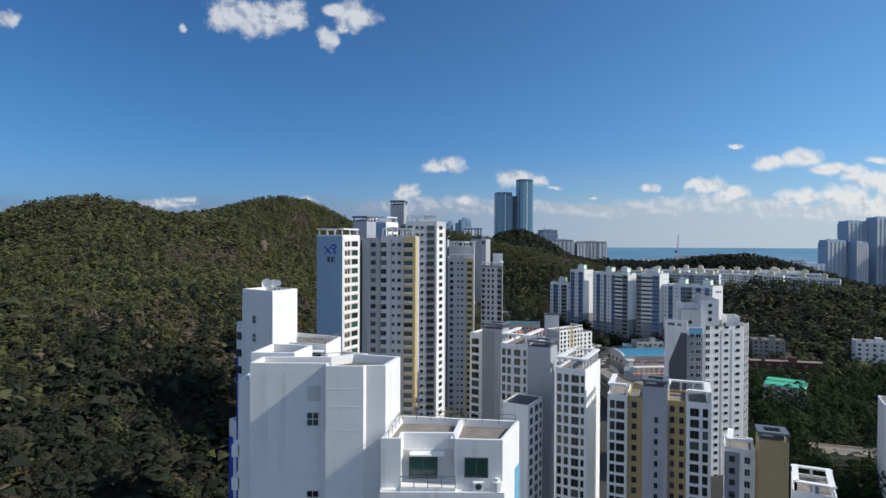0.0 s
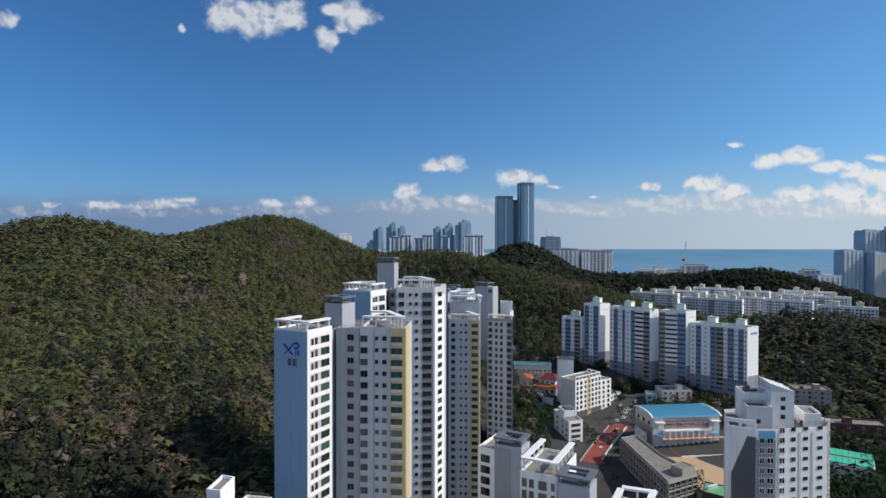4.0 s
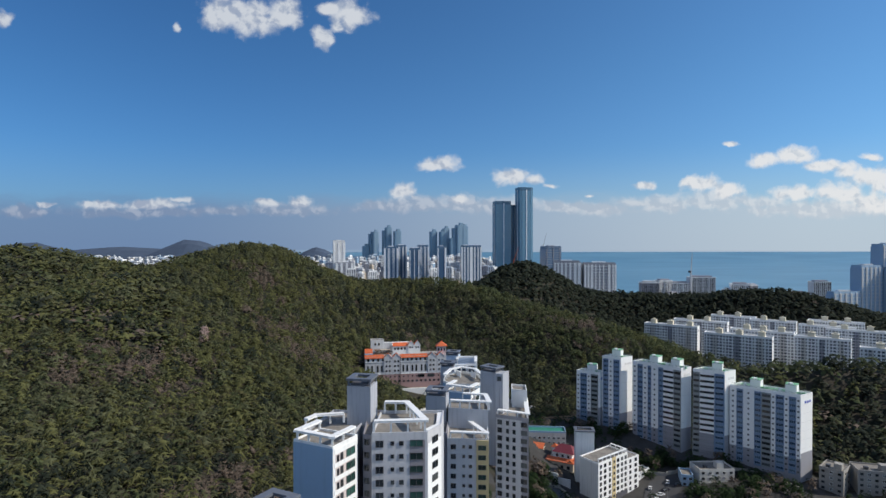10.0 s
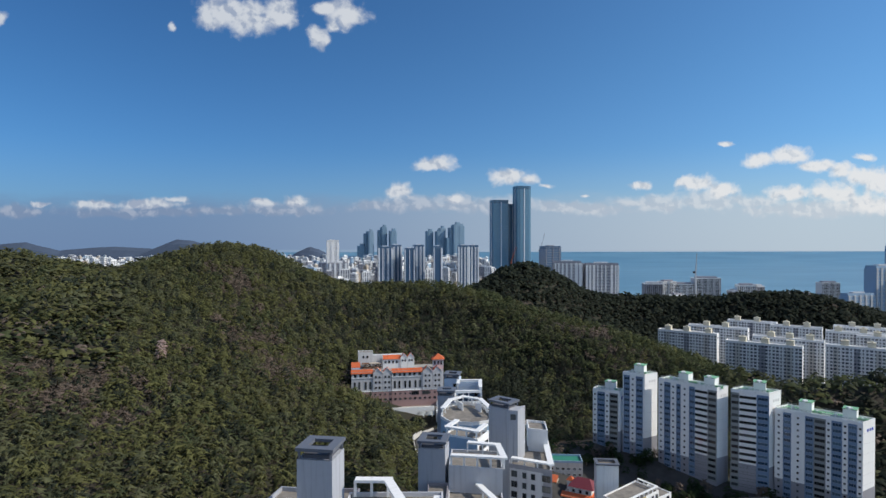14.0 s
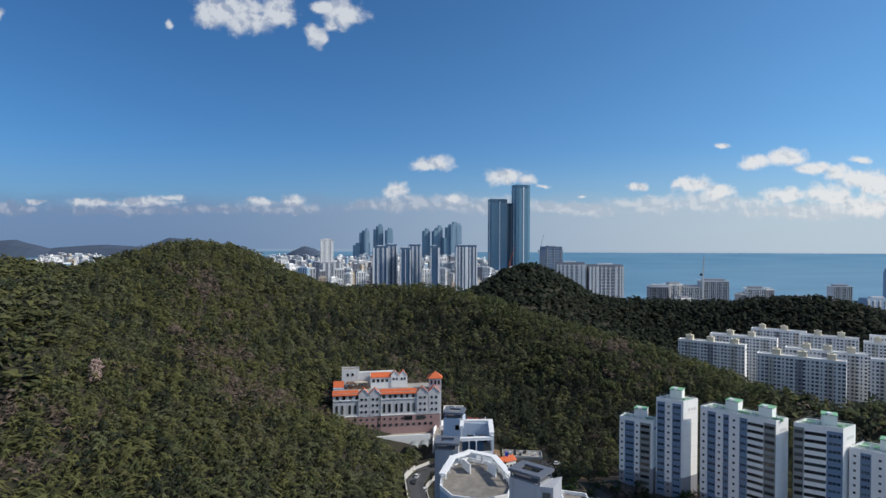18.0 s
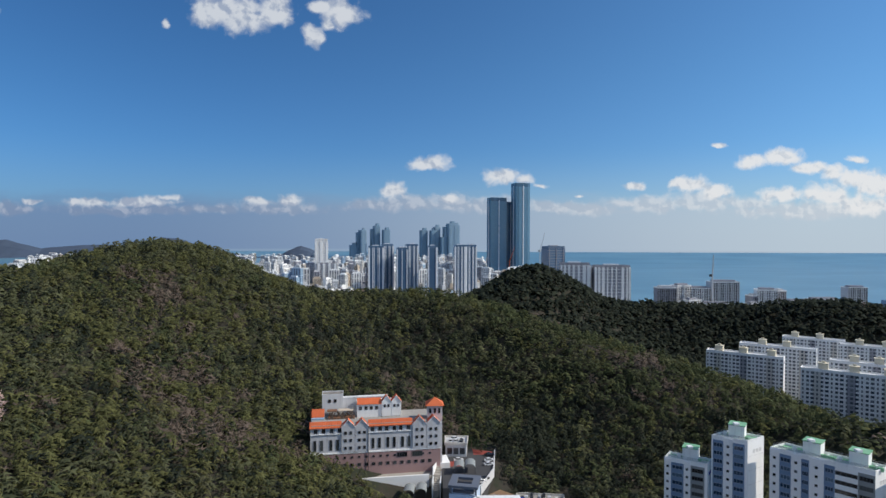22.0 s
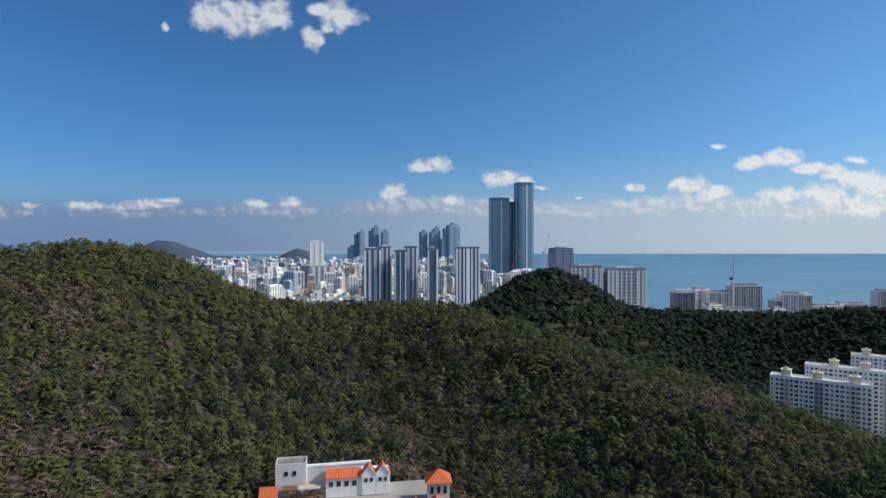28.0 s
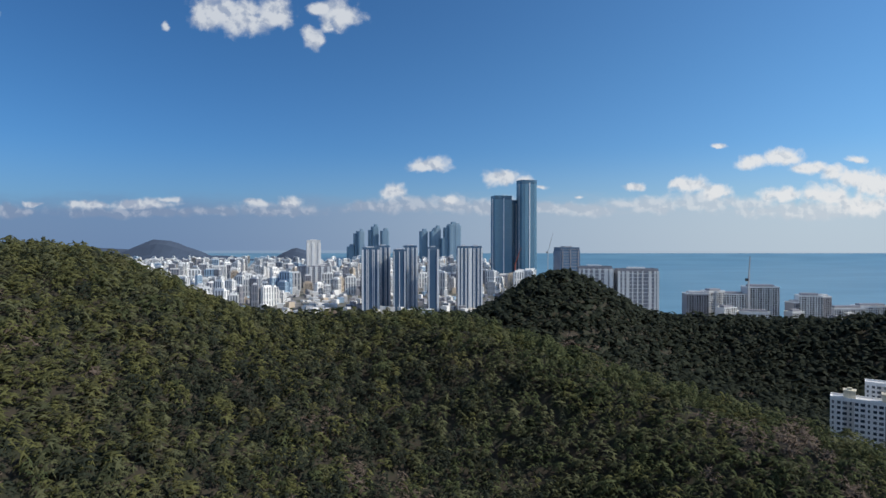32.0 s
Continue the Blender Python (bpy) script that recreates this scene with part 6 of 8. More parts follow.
low_wall([(4, 498), (-2.6, 478), (0, 456)], 1.1, WARMWHITE, "pale kerb wall beside the drive", 0.4)
tagged(part("bank", Shape().prism(poly_ccw((28.6, 529), (36, 522), (35, 506), (24, 505), (21, 511)), 36, 43.5), EARTH), "bare brown earth bank below the car park", "bank", kind="structure")


def deck_house():
    t = thing("parking_house", 12, 551, 50, "low dark-walled parking house with cars on its roof", "building")
    p = poly_ccw((7, 547), (17, 546.6), (18, 556), (7.4, 556.4))
    part("wall", Shape().prism(p, 48, 57.0), OFFWHITE, t)
    part("roof_edge", Shape().ring(inset(p, -0.5), 0.5, 56.6, 57.8), WARMWHITE, t)
    windows(t, p[0], p[1], 52.2, 1, 3, [(0.2, 2.4, 3.0, 0, "x"), (0.5, 2.4, 3.0, 0, "x"), (0.8, 2.4, 3.0, 0, "x")])
    t2 = thing("low_rise_flats", 40, 514, 40, "low house with red tiled roof and rooftop clutter", "house")
    q = oblong((33.6, 506), (0.86, 0.5), 11, 6)
    part("wall", Shape().prism(q, 34, 42.6), WHITE, t2)
    lean_roof(t2, q[0], q[1], -0.03, 1.03, 42.6, 1.8, 3.2)
    windows(t2, q[0], q[1], 38.6, 1, 3, [((k + 0.5) / 5, 1.3, 1.5, 0.6, "d") for k in range(5)])
    part("roof_tank", Shape().box(37.6, 511.4, 43, 39, 512.8, 46.2), DEEPBLUE, t2, "blue water tank")
    t3 = thing("low_rise_flats", 48, 520, 40, "long grey low building with rooftop machines", "building")
    q = oblong((37, 518.6), (0.98, -0.12), 21, 9)
    part("wall", Shape().prism(q, 34, 41.4), CONCRETE, t3)
    part("parapet", Shape().ring(q, 0.35, 41.4, 42.2), WARMWHITE, t3)
    windows(t3, q[0], q[1], 37.4, 1, 3, [((k + 0.5) / 8, 1.6, 1.4, 0.9, "d") for k in range(8)])
    rng = random.Random(9)
    for k in range(11):
        x, y = 39 + rng.random() * 17, 519.5 + rng.random() * 5
        part("roof_machine", Shape().box(x, y, 41.4, x + rng.uniform(0.8, 1.8), y + 1.1, 42.3 + rng.random()), STEEL if k % 3 else OFFWHITE, t3)
    tagged(part("pavement", drape_patch([(54, 504), (66, 504), (66, 513), (57, 516)]), ASPHALT), "asphalt yard below the wood", "pavement", kind="structure")


def drape_patch(poly, lift=0.12):
    s = Shape()
    cx, cy = sum(p[0] for p in poly) / len(poly), sum(p[1] for p in poly) / len(poly)
    n = 4
    for a, b in zip(poly, poly[1:] + poly[:1]):
        for i in range(n):
            f0, f1 = i / n, (i + 1) / n
            q = [(cx + (p[0] - cx) * f, cy + (p[1] - cy) * f) for p, f in ((a, f0), (a, f1), (b, f1), (b, f0))]
            s.face([(x, y, ground_z(x, y) + lift) for x, y in q])
    return s


deck_house()
for k, (x, y) in enumerate(((100, 385), (95.5, 377), (91, 369), (86.5, 361), (82, 353))):
    drape("road_mark", [(x - 0.4, y - 1.6), (x + 0.9, y + 1.2)], 0.5 if k % 2 else 1.6, ROADWHITE, "worn white road marking", "road marking", 0.2)
low_wall([(78, 334), (86, 350), (99, 374), (106, 386)], 1.2, OFFWHITE, "pale low wall beside the red road", 0.4)
low_wall([(66, 330), (74, 346), (84, 366), (97, 390)], 1.0, CONCRETE, "weathered low wall beside the red road", 0.4)
low_wall([(48, 392), (58, 398), (70, 396)], 2.2, PAVE, "stone terrace wall below the villa", 0.6)
low_wall([(50, 404), (60, 401), (68, 408), (64, 418), (54, 417), (50, 404)], 0.9, CONCRETE, "low wall round a dark pond", 0.5)
low_wall([(46, 430), (58, 427), (70, 420)], 3.0, OFFWHITE, "pale retaining wall below the villa", 0.6)
low_wall([(112, 436), (126, 432), (150, 437), (170, 430), (190, 412)], 1.6, CONCRETE, "dark boundary wall below the slabs", 0.4)
low_wall([(152, 386), (176, 388), (200, 396)], 1.8, CONCRETE, "weathered wall behind the sports hall", 0.4)
tagged(part("pond", drape_patch([(51, 404.5), (60, 401.6), (67, 408), (63.6, 417), (54.4, 416)], 0.2), STEEL), "still dark garden pond", "pond", kind="structure")
tagged(part("bank", drape_patch([(58, 492), (84, 486), (94, 497), (72, 505)], 0.4), EARTH), "bare brown earth bank at the wood's edge", "bank", kind="structure")
drape("pavement", [(3, 262), (12, 264)], 7.0, SAND, "tan playground surface", "pavement", 0.3)


# ---------------------------------------------------------------- buildings on the valley floor
def stepped_flats():
    t = thing("apartment_building", 88, 412, 24, "white mid-rise flats with a yellow centre stripe", "apartment building")
    l, m, r, r2 = (73.4, 413.4), (80.2, 402.6), (100.0, 418.6), (108.0, 424.4)
    bk = (l[0] + r[0] - m[0], l[1] + r[1] - m[1])
    block(t, [l, m, r, bk], 14, 42.4, WHITE, "wall", "", 0.7)
    panel(t, l, m, 0.02, 0.98, 14, 42.2, OFFWHITE, 0.04, "end_wall")
    windows(t, m, r, 42.4 - 8 * FH - 0.2, 8, FH, [(0.08, 1.6, 1.9, 0.6, "d"), (0.22, 2.0, 1.9, 0.6, "d"), (0.38, 1.6, 1.9, 0.6, "d"), (0.66, 2.0, 1.9, 0.6, "d"), (0.80, 1.6, 1.9, 0.6, "d"), (0.93, 1.8, 1.9, 0.6, "d")])
    panel(t, m, r, 0.46, 0.58, 18, 43.2, YELLOW, 0.2, "yellow_stripe", "yellow centre stripe")
    windows(t, on_wall(m, r, 0, 0.21), on_wall(m, r, 1, 0.21), 42.4 - 8 * FH - 0.2, 8, FH, [(0.52, 1.3, 1.4, 0.9, "d")])
    block(t, [r, r2, (101.5, 434), (93.6, 429)], 14, 39.0, WHITE, "lower_wing", "", 0.6)
    windows(t, r, r2, 39 - 7 * FH, 7, FH, [(0.25, 1.6, 1.8, 0.7, "d"), (0.72, 2.0, 1.8, 0.7, "d")])
    part("plinth", Shape().prism(poly_ccw(*inset(poly_ccw(l, m, r, bk), -0.08)), 14, 23.5), DKGREY, t)
    block(t, [(74.6, 428), (84.6, 427), (85.6, 434), (75.4, 435)], 20, 50.2, WHITE, "stair_tower", "white stair tower", 0.5)
    part("stair_tower_cap", Shape().ring(poly_ccw((74.2, 427.6), (85, 426.6), (86, 434.4), (75, 435.4)), 1.6, 50.9, 51.5), CAPGREY, t)
    pergola(t, [(80.6, 404.2), (99.2, 418.8), (93.6, 427.6)], 44.8, 1.0, 0.4, 1.6)


def low_flats():
    t = thing("apartment_building", 68, 368, 20, "narrow white flats with stepped glass terraces", "apartment building")
    l, m, r = (63.0, 379.6), (66.6, 357.4), (74.6, 360.2)
    bk = (l[0] + r[0] - m[0], l[1] + r[1] - m[1])
    block(t, [l, m, r, bk], 10, 31.4, WHITE, "wall", "", 0.8)
    block(t, [(65.0, 377), (66.4, 368), (73.4, 369), (72, 379)], 31.4, 34.4, WHITE, "roof_house", "", 0.4)
    part("skylight", Shape().prism(poly_ccw((67, 376), (68, 370), (72, 370.6), (71, 377)), 34.5, 35.2), GLASS_B, t, "pale glazed roof light")
    windows(t, m, r, 31 - 4 * FH, 4, FH, [(0.5, 5.4, 1.6, 0.9, "x")])
    windows(t, l, m, 31 - 4 * FH, 4, FH, [(0.25, 1.6, 1.4, 0.9, "d"), (0.6, 1.6, 1.4, 0.9, "d"), (0.85, 1.6, 1.4, 0.9, "d")])
    windows(t, r, bk, 31 - 4 * FH, 4, FH, [(0.2, 2, 1.4, 0.9, "w"), (0.5, 2, 1.4, 0.9, "w"), (0.8, 2, 1.4, 0.9, "w")])
    railing(t, [off(m, 0.2, 0.2), off(r, -0.2, 0.2)], 32.2, 0.8)


def sports_hall():
    t = thing("sports_hall", 128, 364, 22, "school sports hall with a blue vaulted roof and blue stair frames", "sports hall")
    a, b = (109.3, 352.9), (145.6, 356.8)
    u = Vector((b[0] - a[0], b[1] - a[1])).normalized()
    u, v = (u.x, u.y), (-u.y, u.x)

    def q(x, y):
        return (a[0] + u[0] * x + v[0] * y, a[1] + u[1] * x + v[1] * y)

    W, D = math.dist(a, b), 21.0
    part("wall", Shape().prism([q(0, 0), q(W, 0), q(W, D), q(0, D)], 14, 35.4), OFFWHITE, t)
    s, n = Shape(), 12
    arc = [(D / 2 - (D / 2 + 0.8) * math.cos(math.pi * k / n), 35.4 + 2.0 * math.sin(math.pi * k / n)) for k in range(n + 1)]
    for (y0, z0), (y1, z1) in zip(arc, arc[1:]):
        s.face([(*q(-0.6, y0), z0), (*q(W + 0.6, y0), z0), (*q(W + 0.6, y1), z1), (*q(-0.6, y1), z1)])
    part("vaulted_roof", s, BLUEROOF, t, "blue vaulted sheet-metal roof")
    for x in (-0.55, W + 0.55):
        s = Shape()
        for (y0, z0), (y1, z1) in zip(arc, arc[1:]):
            s.face([(*q(x, y0), z0), (*q(x, y1), z1), (*q(x, D / 2), 35.4)])
        part("gable", s, OFFWHITE, t)
        s = Shape()
        for (y0, z0), (y1, z1) in zip(arc, arc[1:]):
            s.face([(*q(x, y0), z0 + 0.1), (*q(x, y1), z1 + 0.1), (*q(x, y1), z1 - 0.7), (*q(x, y0), z0 - 0.7)])
            s.face([(*q(x - 0.4, y0), z0 + 0.1), (*q(x + 0.4, y0), z0 + 0.1), (*q(x + 0.4, y1), z1 + 0.1), (*q(x - 0.4, y1), z1 + 0.1)])
        part("verge", s, BRIGHT, t)
    for k in range(1, 12):
        s = Shape()
        for (y0, z0), (y1, z1) in zip(arc, arc[1:]):
            s.face([(*q(k * 3 - 0.06, y0), z0 + 0.07), (*q(k * 3 + 0.06, y0), z0 + 0.07), (*q(k * 3 + 0.06, y1), z1 + 0.07), (*q(k * 3 - 0.06, y1), z1 + 0.07)])
        part("roof_seam", s, BLUEROOF, t)
    part("brick_band", Shape().prism([q(6, -0.15), q(W - 6, -0.15), q(W - 6, 0.2), q(6, 0.2)], 29.6, 33.6), PINK, t)
    windows(t, on_wall(q(0, 0), q(W, 0), 0, 0.16), on_wall(q(0, 0), q(W, 0), 1, 0.16), 30.8, 1, 3, [(0.2 + k * 0.055, 1.5, 1.6, 0, "w") for k in range(12)])
    part("canopy_edge", Shape().prism([q(5, -2.0), q(W - 5, -2.0), q(W - 5, 0.2), q(5, 0.2)], 28.4, 29.0), WHITE, t)
    for k in range(22):
        part("awning_stripe", Shape().prism([q(4 + k * 1.55, -4.4), q(5.5 + k * 1.55, -4.4), q(5.5 + k * 1.55, -2.2), q(4 + k * 1.55, -2.2)], 25.0 + 0.002 * (k % 2), 25.3), ORANGE if k % 2 else BEIGE, t)
    for x in (1.2, W - 5.0):
        fr = part("stair_frame", Shape().prism([q(x, -2.2), q(x + 4.0, -2.2), q(x + 4.0, 0), q(x, 0)], 26.4, 26.9), SKYBLUE, t, "blue steel stair frame")
        for dx in (0.1, 3.7):
            for zz in (20, 26.8):
                part("strut", Shape().prism([q(x + dx, -2.2), q(x + dx + 0.3, -2.2), q(x + dx + 0.3, -1.9), q(x + dx, -1.9)], zz, zz + 5), SKYBLUE, fr)
        part("stair_roof", Shape().prism([q(x - 0.4, -2.6), q(x + 4.4, -2.6), q(x + 4.4, 0), q(x - 0.4, 0)], 33.0, 33.4), BRIGHT, t)
    part("end_wall", Shape().prism([q(-0.12, 0.3), q(0.02, 0.3), q(0.02, D - 0.3), q(-0.12, D - 0.3)], 14, 30.0), CONCRETE, t, "darker concrete lower end wall")
    windows(t, q(-0.14, D), q(-0.14, 0), 30.6, 1, 3, [(0.2, 2.2, 2.0, 0, "d"), (0.5, 2.2, 2.0, 0, "d"), (0.8, 2.2, 2.0, 0, "d")])
    for k in range(10):
        part("side_step", Shape().prism([q(-3.2, 1 + k), q(-0.2, 1 + k), q(-0.2, 2 + k), q(-3.2, 2 + k)], 14, 21.0 + 0.6 * k), CONCRETE, t)
    part("side_rail", Shape().prism([q(-3.4, 0), q(-3.2, 0), q(-3.2, 14), q(-3.4, 14)], 14, 27.6), OFFWHITE, t)
    part("lower_court", Shape().prism([q(6, -18), q(W + 2, -18), q(W + 2, -4.4), q(6, -4.4)], 14, 20.8), BROWNCOURT, t, "brown sunken court")
    for k in range(9):
        part("column", Shape().prism([q(5 + k * 3.2, -2.0), q(5.4 + k * 3.2, -2.0), q(5.4 + k * 3.2, -1.6), q(5 + k * 3.2, -1.6)], 20.8, 28.4), WHITE, t)
    part("court_rail", Shape().beam(q(6, -18), q(W, -18), 0.4, 20.8, 21.8), WHITE, t)


def school():
    t = thing("school_building", 96, 312, 20, "long weathered concrete school block with open galleries", "school")
    l, bk, m, r = (87.2, 335.0), (96.0, 338.4), (90.0, 282.4), (105.4, 291.0)
    p = poly_ccw(l, m, r, (98.6, 312), bk)
    part("wall", Shape().prism(p, 12, 30.4), DARKFRONT, t)
    part("parapet", Shape().ring(p, 0.35, 30.4, 31.3), CONCRETE, t)
    part("roof_deck", Shape().prism(inset(p, 0.35), 30.2, 30.5), DECK, t)
    for a, b, n in ((l, m, 16), (m, r, 5)):
        for k in range(5):
            panel(t, a, b, 0.0, 1.0, 29.9 - k * 3.4, 30.35 - k * 3.4, CONCRETE, 0.6, "gallery_edge", "weathered gallery edge")
            panel(t, a, b, 0.0, 1.0, 28.0 - k * 3.4, 28.12 - k * 3.4, RAIL, 0.6, "gallery_rail")
        windows(t, a, b, 30.4 - 4 * 3.4, 4, 3.4, [((k + 0.5) / n, 2.4, 1.7, 0.9, "d") for k in range(n)])
        for k in range(n + 1):
            panel(t, a, b, min(k / n, 0.985), min(k / n, 0.985) + 0.015, 14, 30, CONCRETE, 0.55, "gallery_post")
    block(t, [(98, 287.6), (104.8, 291.6), (101.6, 297), (95.4, 293)], 30.4, 33.4, CONCRETE, "roof_house", "", 0.4)
    t2 = thing("playing_field", 124, 322, 20, "tan sandy school playing field", "field")
    part("surface", Shape().prism(poly_ccw((100, 300), (128, 296), (142, 338), (106, 336)), 14, 21.0), SAND, t2)
    t3 = thing("terrace_building", 108, 282, 20, "low school wing with green roof terraces", "school wing")
    block(t3, [(104.6, 284), (112, 278), (118, 288), (110, 294)], 10, 26, DARKFRONT, "wall", "", 0.5)
    part("roof_coat", Shape().prism(poly_ccw((105.4, 284.2), (111.8, 279), (117.2, 288), (110.2, 293)), 26.1, 26.2), FIELDGREEN, t3, "green coated roof")
    for k in range(3):
        part("roof_unit", Shape().box(107.5 + k * 1.8, 285.5 + k, 26.2, 108.9 + k * 1.8, 286.7 + k, 27.6), WHITE, t3)
    windows(t3, (104.6, 284), (112, 278), 16, 3, 3.2, [(0.2, 1.8, 1.6, 0.8, "d"), (0.5, 1.8, 1.6, 0.8, "d"), (0.8, 1.8, 1.6, 0.8, "d")])
    block(t3, [(110, 272), (118, 268), (123, 277), (115, 281)], 10, 22, DARKFRONT, "lower_wall", "", 0.5)
    part("roof_coat", Shape().prism(poly_ccw((110.6, 272.4), (117.8, 268.8), (122.2, 276.8), (115, 280.2)), 22.1, 22.2), FIELDGREEN, t3, "green coated roof")


def villa():
    t = thing("villa", 70, 446, 30, "cream villa with maroon and orange tiled roofs and arches", "house")
    a, b = (61.6, 443.6), (75.0, 435.6)
    u = Vector((b[0] - a[0], b[1] - a[1])).normalized()
    u, v = (u.x, u.y), (-u.y, u.x)

    def q(x, y):
        return (a[0] + u[0] * x + v[0] * y, a[1] + u[1] * x + v[1] * y)

    part("wall", Shape().prism([q(0, 0), q(15.6, 0), q(15.6, 12), q(0, 12)], 20, 30.6), BEIGE, t)
    part("upper_wall", Shape().prism([q(3, 3), q(14, 3), q(14, 12), q(3, 12)], 30.6, 34.6), WHITE, t)
    for x0, x1, y0, y1, z, zt, mat in ((2.2, 15.2, 2.2, 12.8, 34.4, 38.0, MAROON),):
        s = Shape()
        xm0, xm1, ym = x0 + 3.5, x1 - 3.5, (y0 + y1) / 2
        A, B, C, D = (*q(x0, y0), z), (*q(x1, y0), z), (*q(x1, y1), z), (*q(x0, y1), z)
        E, G = (*q(xm0, ym), zt), (*q(xm1, ym), zt)
        for f in ([A, B, G, E], [B, C, G], [C, D, E, G], [D, A, E], [D, C, B, A]):
            s.face(f)
        part("hipped_roof", s, mat, t, "maroon hipped roof")
    lean_roof(t, q(0, 0), q(15.6, 0), -0.02, 1.02, 30.2, 1.6, 2.6)
    lean_roof(t, q(15.6, 0), q(15.6, 12), 0.0, 1.0, 30.2, 1.6, 2.4)
    windows(t, q(0, 0), q(15.6, 0), 26.4, 1, 3, [(0.14, 1.5, 2.0, 0, "d"), (0.36, 1.5, 2.0, 0, "d"), (0.58, 1.5, 2.0, 0, "d"), (0.82, 1.8, 2.0, 0, "d")])
    windows(t, q(3, 3), q(14, 3), 31.8, 1, 3, [(0.2, 1.3, 1.6, 0, "d"), (0.5, 1.3, 1.6, 0, "d"), (0.8, 1.3, 1.6, 0, "d")])
    windows(t, q(15.6, 0), q(15.6, 12), 26.4, 1, 3, [(0.3, 1.5, 1.8, 0, "d"), (0.7, 1.5, 1.8, 0, "d")])
    part("turret", Shape().prism([q(0.2, 8), q(3.2, 8), q(3.2, 11), q(0.2, 11)], 30, 35), WHITE, t)
    s = Shape()
    e = [q(-0.3, 7.5), q(3.7, 7.5), q(3.7, 11.5), q(-0.3, 11.5)]
    for k in range(4):
        s.face([(*e[k], 35), (*e[(k + 1) % 4], 35), (*q(1.7, 9.5), 37)])
    part("turret_roof", s, ORANGE, t, "orange tiled turret roof")
    t2 = thing("villa", 60, 458, 32, "small house with an orange tiled roof", "house")
    part("wall", Shape().prism(oblong((54, 456), (0.9, -0.43), 8, 7), 24, 33), BEIGE, t2)
    lean_roof(t2, (54, 456), (61.2, 452.6), 0, 1, 33, 2.2, 4)
    t3 = thing("kindergarten", 64, 466, 32, "long low building with a green flat roof", "building")
    p = oblong((50.5, 463.0), (0.995, -0.10), 26, 10)
    part("wall", Shape().prism(p, 24, 39.4), WARMWHITE, t3)
    part("parapet", Shape().ring(p, 0.4, 39.4, 40.4), SLATE, t3, "pale blue parapet")
    part("roof_deck", Shape().prism(inset(p, 0.4), 39.2, 39.5), GREENROOF, t3, "green roof deck")
    windows(t3, p[0], p[1], 32.6, 2, 3, [((k + 0.5) / 9, 1.6, 1.4, 0, "w") for k in range(9)])


def small_block(l, m, depth, top, z0, mat, label, cols=4, hut=True):
    u = Vector((m[0] - l[0], m[1] - l[1]))
    w = u.length
    u = (u.x / w, u.y / w)
    t = thing("low_rise_flats", l[0], l[1], z0, label, "low-rise flats")
    p = oblong(l, u, w, depth)
    part("wall", Shape().prism(p, z0 - 6, top), mat, t)
    part("parapet", Shape().ring(p, 0.3, top, top + 0.8), mat, t)
    part("roof_deck", Shape().prism(inset(p, 0.3), top - 0.2, top + 0.08), DECK, t)
    n = max(1, int((top - z0) / 2.9))
    windows(t, l, m, top - n * 2.9, n, 2.9, [((k + 0.5) / cols, 1.5, 1.3, 0.9, "w" if k % 2 else "d") for k in range(cols)])
    windows(t, p[1], p[2], top - n * 2.9, n, 2.9, [(0.3, 1.3, 1.2, 0.9, "d"), (0.7, 1.3, 1.2, 0.9, "d")])
    if hut:
        part("stair_house", Shape().prism(oblong((l[0] + u[0] * w * 0.55 - u[1] * 2, l[1] + u[1] * w * 0.55 + u[0] * 2), u, 3.6, 4), top, top + 3.2), mat, t)
        part("roof_tank", Shape().prism(oblong((l[0] + u[0] * w * 0.2 - u[1] * 3, l[1] + u[1] * w * 0.2 + u[0] * 3), u, 1.8, 1.8), top, top + 1.4), STEEL, t)


stepped_flats()
low_flats()
sports_hall()
school()
villa()
small_block((139.6, 420.8), (158.6, 421.4), 12, 32.0, 18, WARMWHITE, "weathered grey low-rise flats below the slabs", 5)
small_block((129.8, 420.6), (135.6, 419.4), 10, 29.4, 18, SLATE, "small blue-grey house block", 2, False)
small_block((201.0, 416.6), (208.4, 408.4), 13, 35.4, 22, CONCRETE, "weathered concrete low-rise flats", 3)
small_block((216.6, 409.4), (236.0, 404.0), 12, 36.0, 24, CONCRETE, "long weathered concrete flats", 6)
small_block((108.0, 428.0), (118.0, 436.0), 7, 27.0, 20, WHITE, "small white house block", 3, False)
small_block((188.0, 362.0), (232.0, 352.0), 11, 30.6, 16, BROWNCOURT, "long dark maroon school block with rooftop plant", 13)
small_block((170.0, 311.0), (186.0, 300.0), 20, 28.0, 14, WHITE, "white hall with a bright green roof", 5, False)
small_block((147.0, 229.0), (170.0, 222.0), 12, 21.0, 12, BEIGE, "cream low building with shallow roof", 5, False)
small_block((150.0, 199.0), (166.0, 190.0), 14, 48.0, 14, WHITE, "white apartment tower with small windows", 4)
small_block((262.0, 372.0), (280.0, 364.0), 12, 41.0, 24, WHITE, "white flats with pale green roof", 5)
g = thing("green_roof", 176, 312, 28.4, "bright green sheet roof over a white hall", "roof")
part("sheet", Shape().prism(poly_ccw((170.6, 311.2), (186, 300.6), (197.4, 317), (182, 328)), 28.85, 29.2), LEAFGREEN, g)
for k in range(7):
    part("seam", Shape().beam((173 + k * 2.0, 310 - k * 1.4), (183.4 + k * 2.0, 325.6 - k * 1.4), 0.25, 29.2, 29.4), MINT, g)
part("ridge", Shape().beam((176.4, 319.6), (191.6, 309), 1.2, 29.2, 29.7), MINT, g)
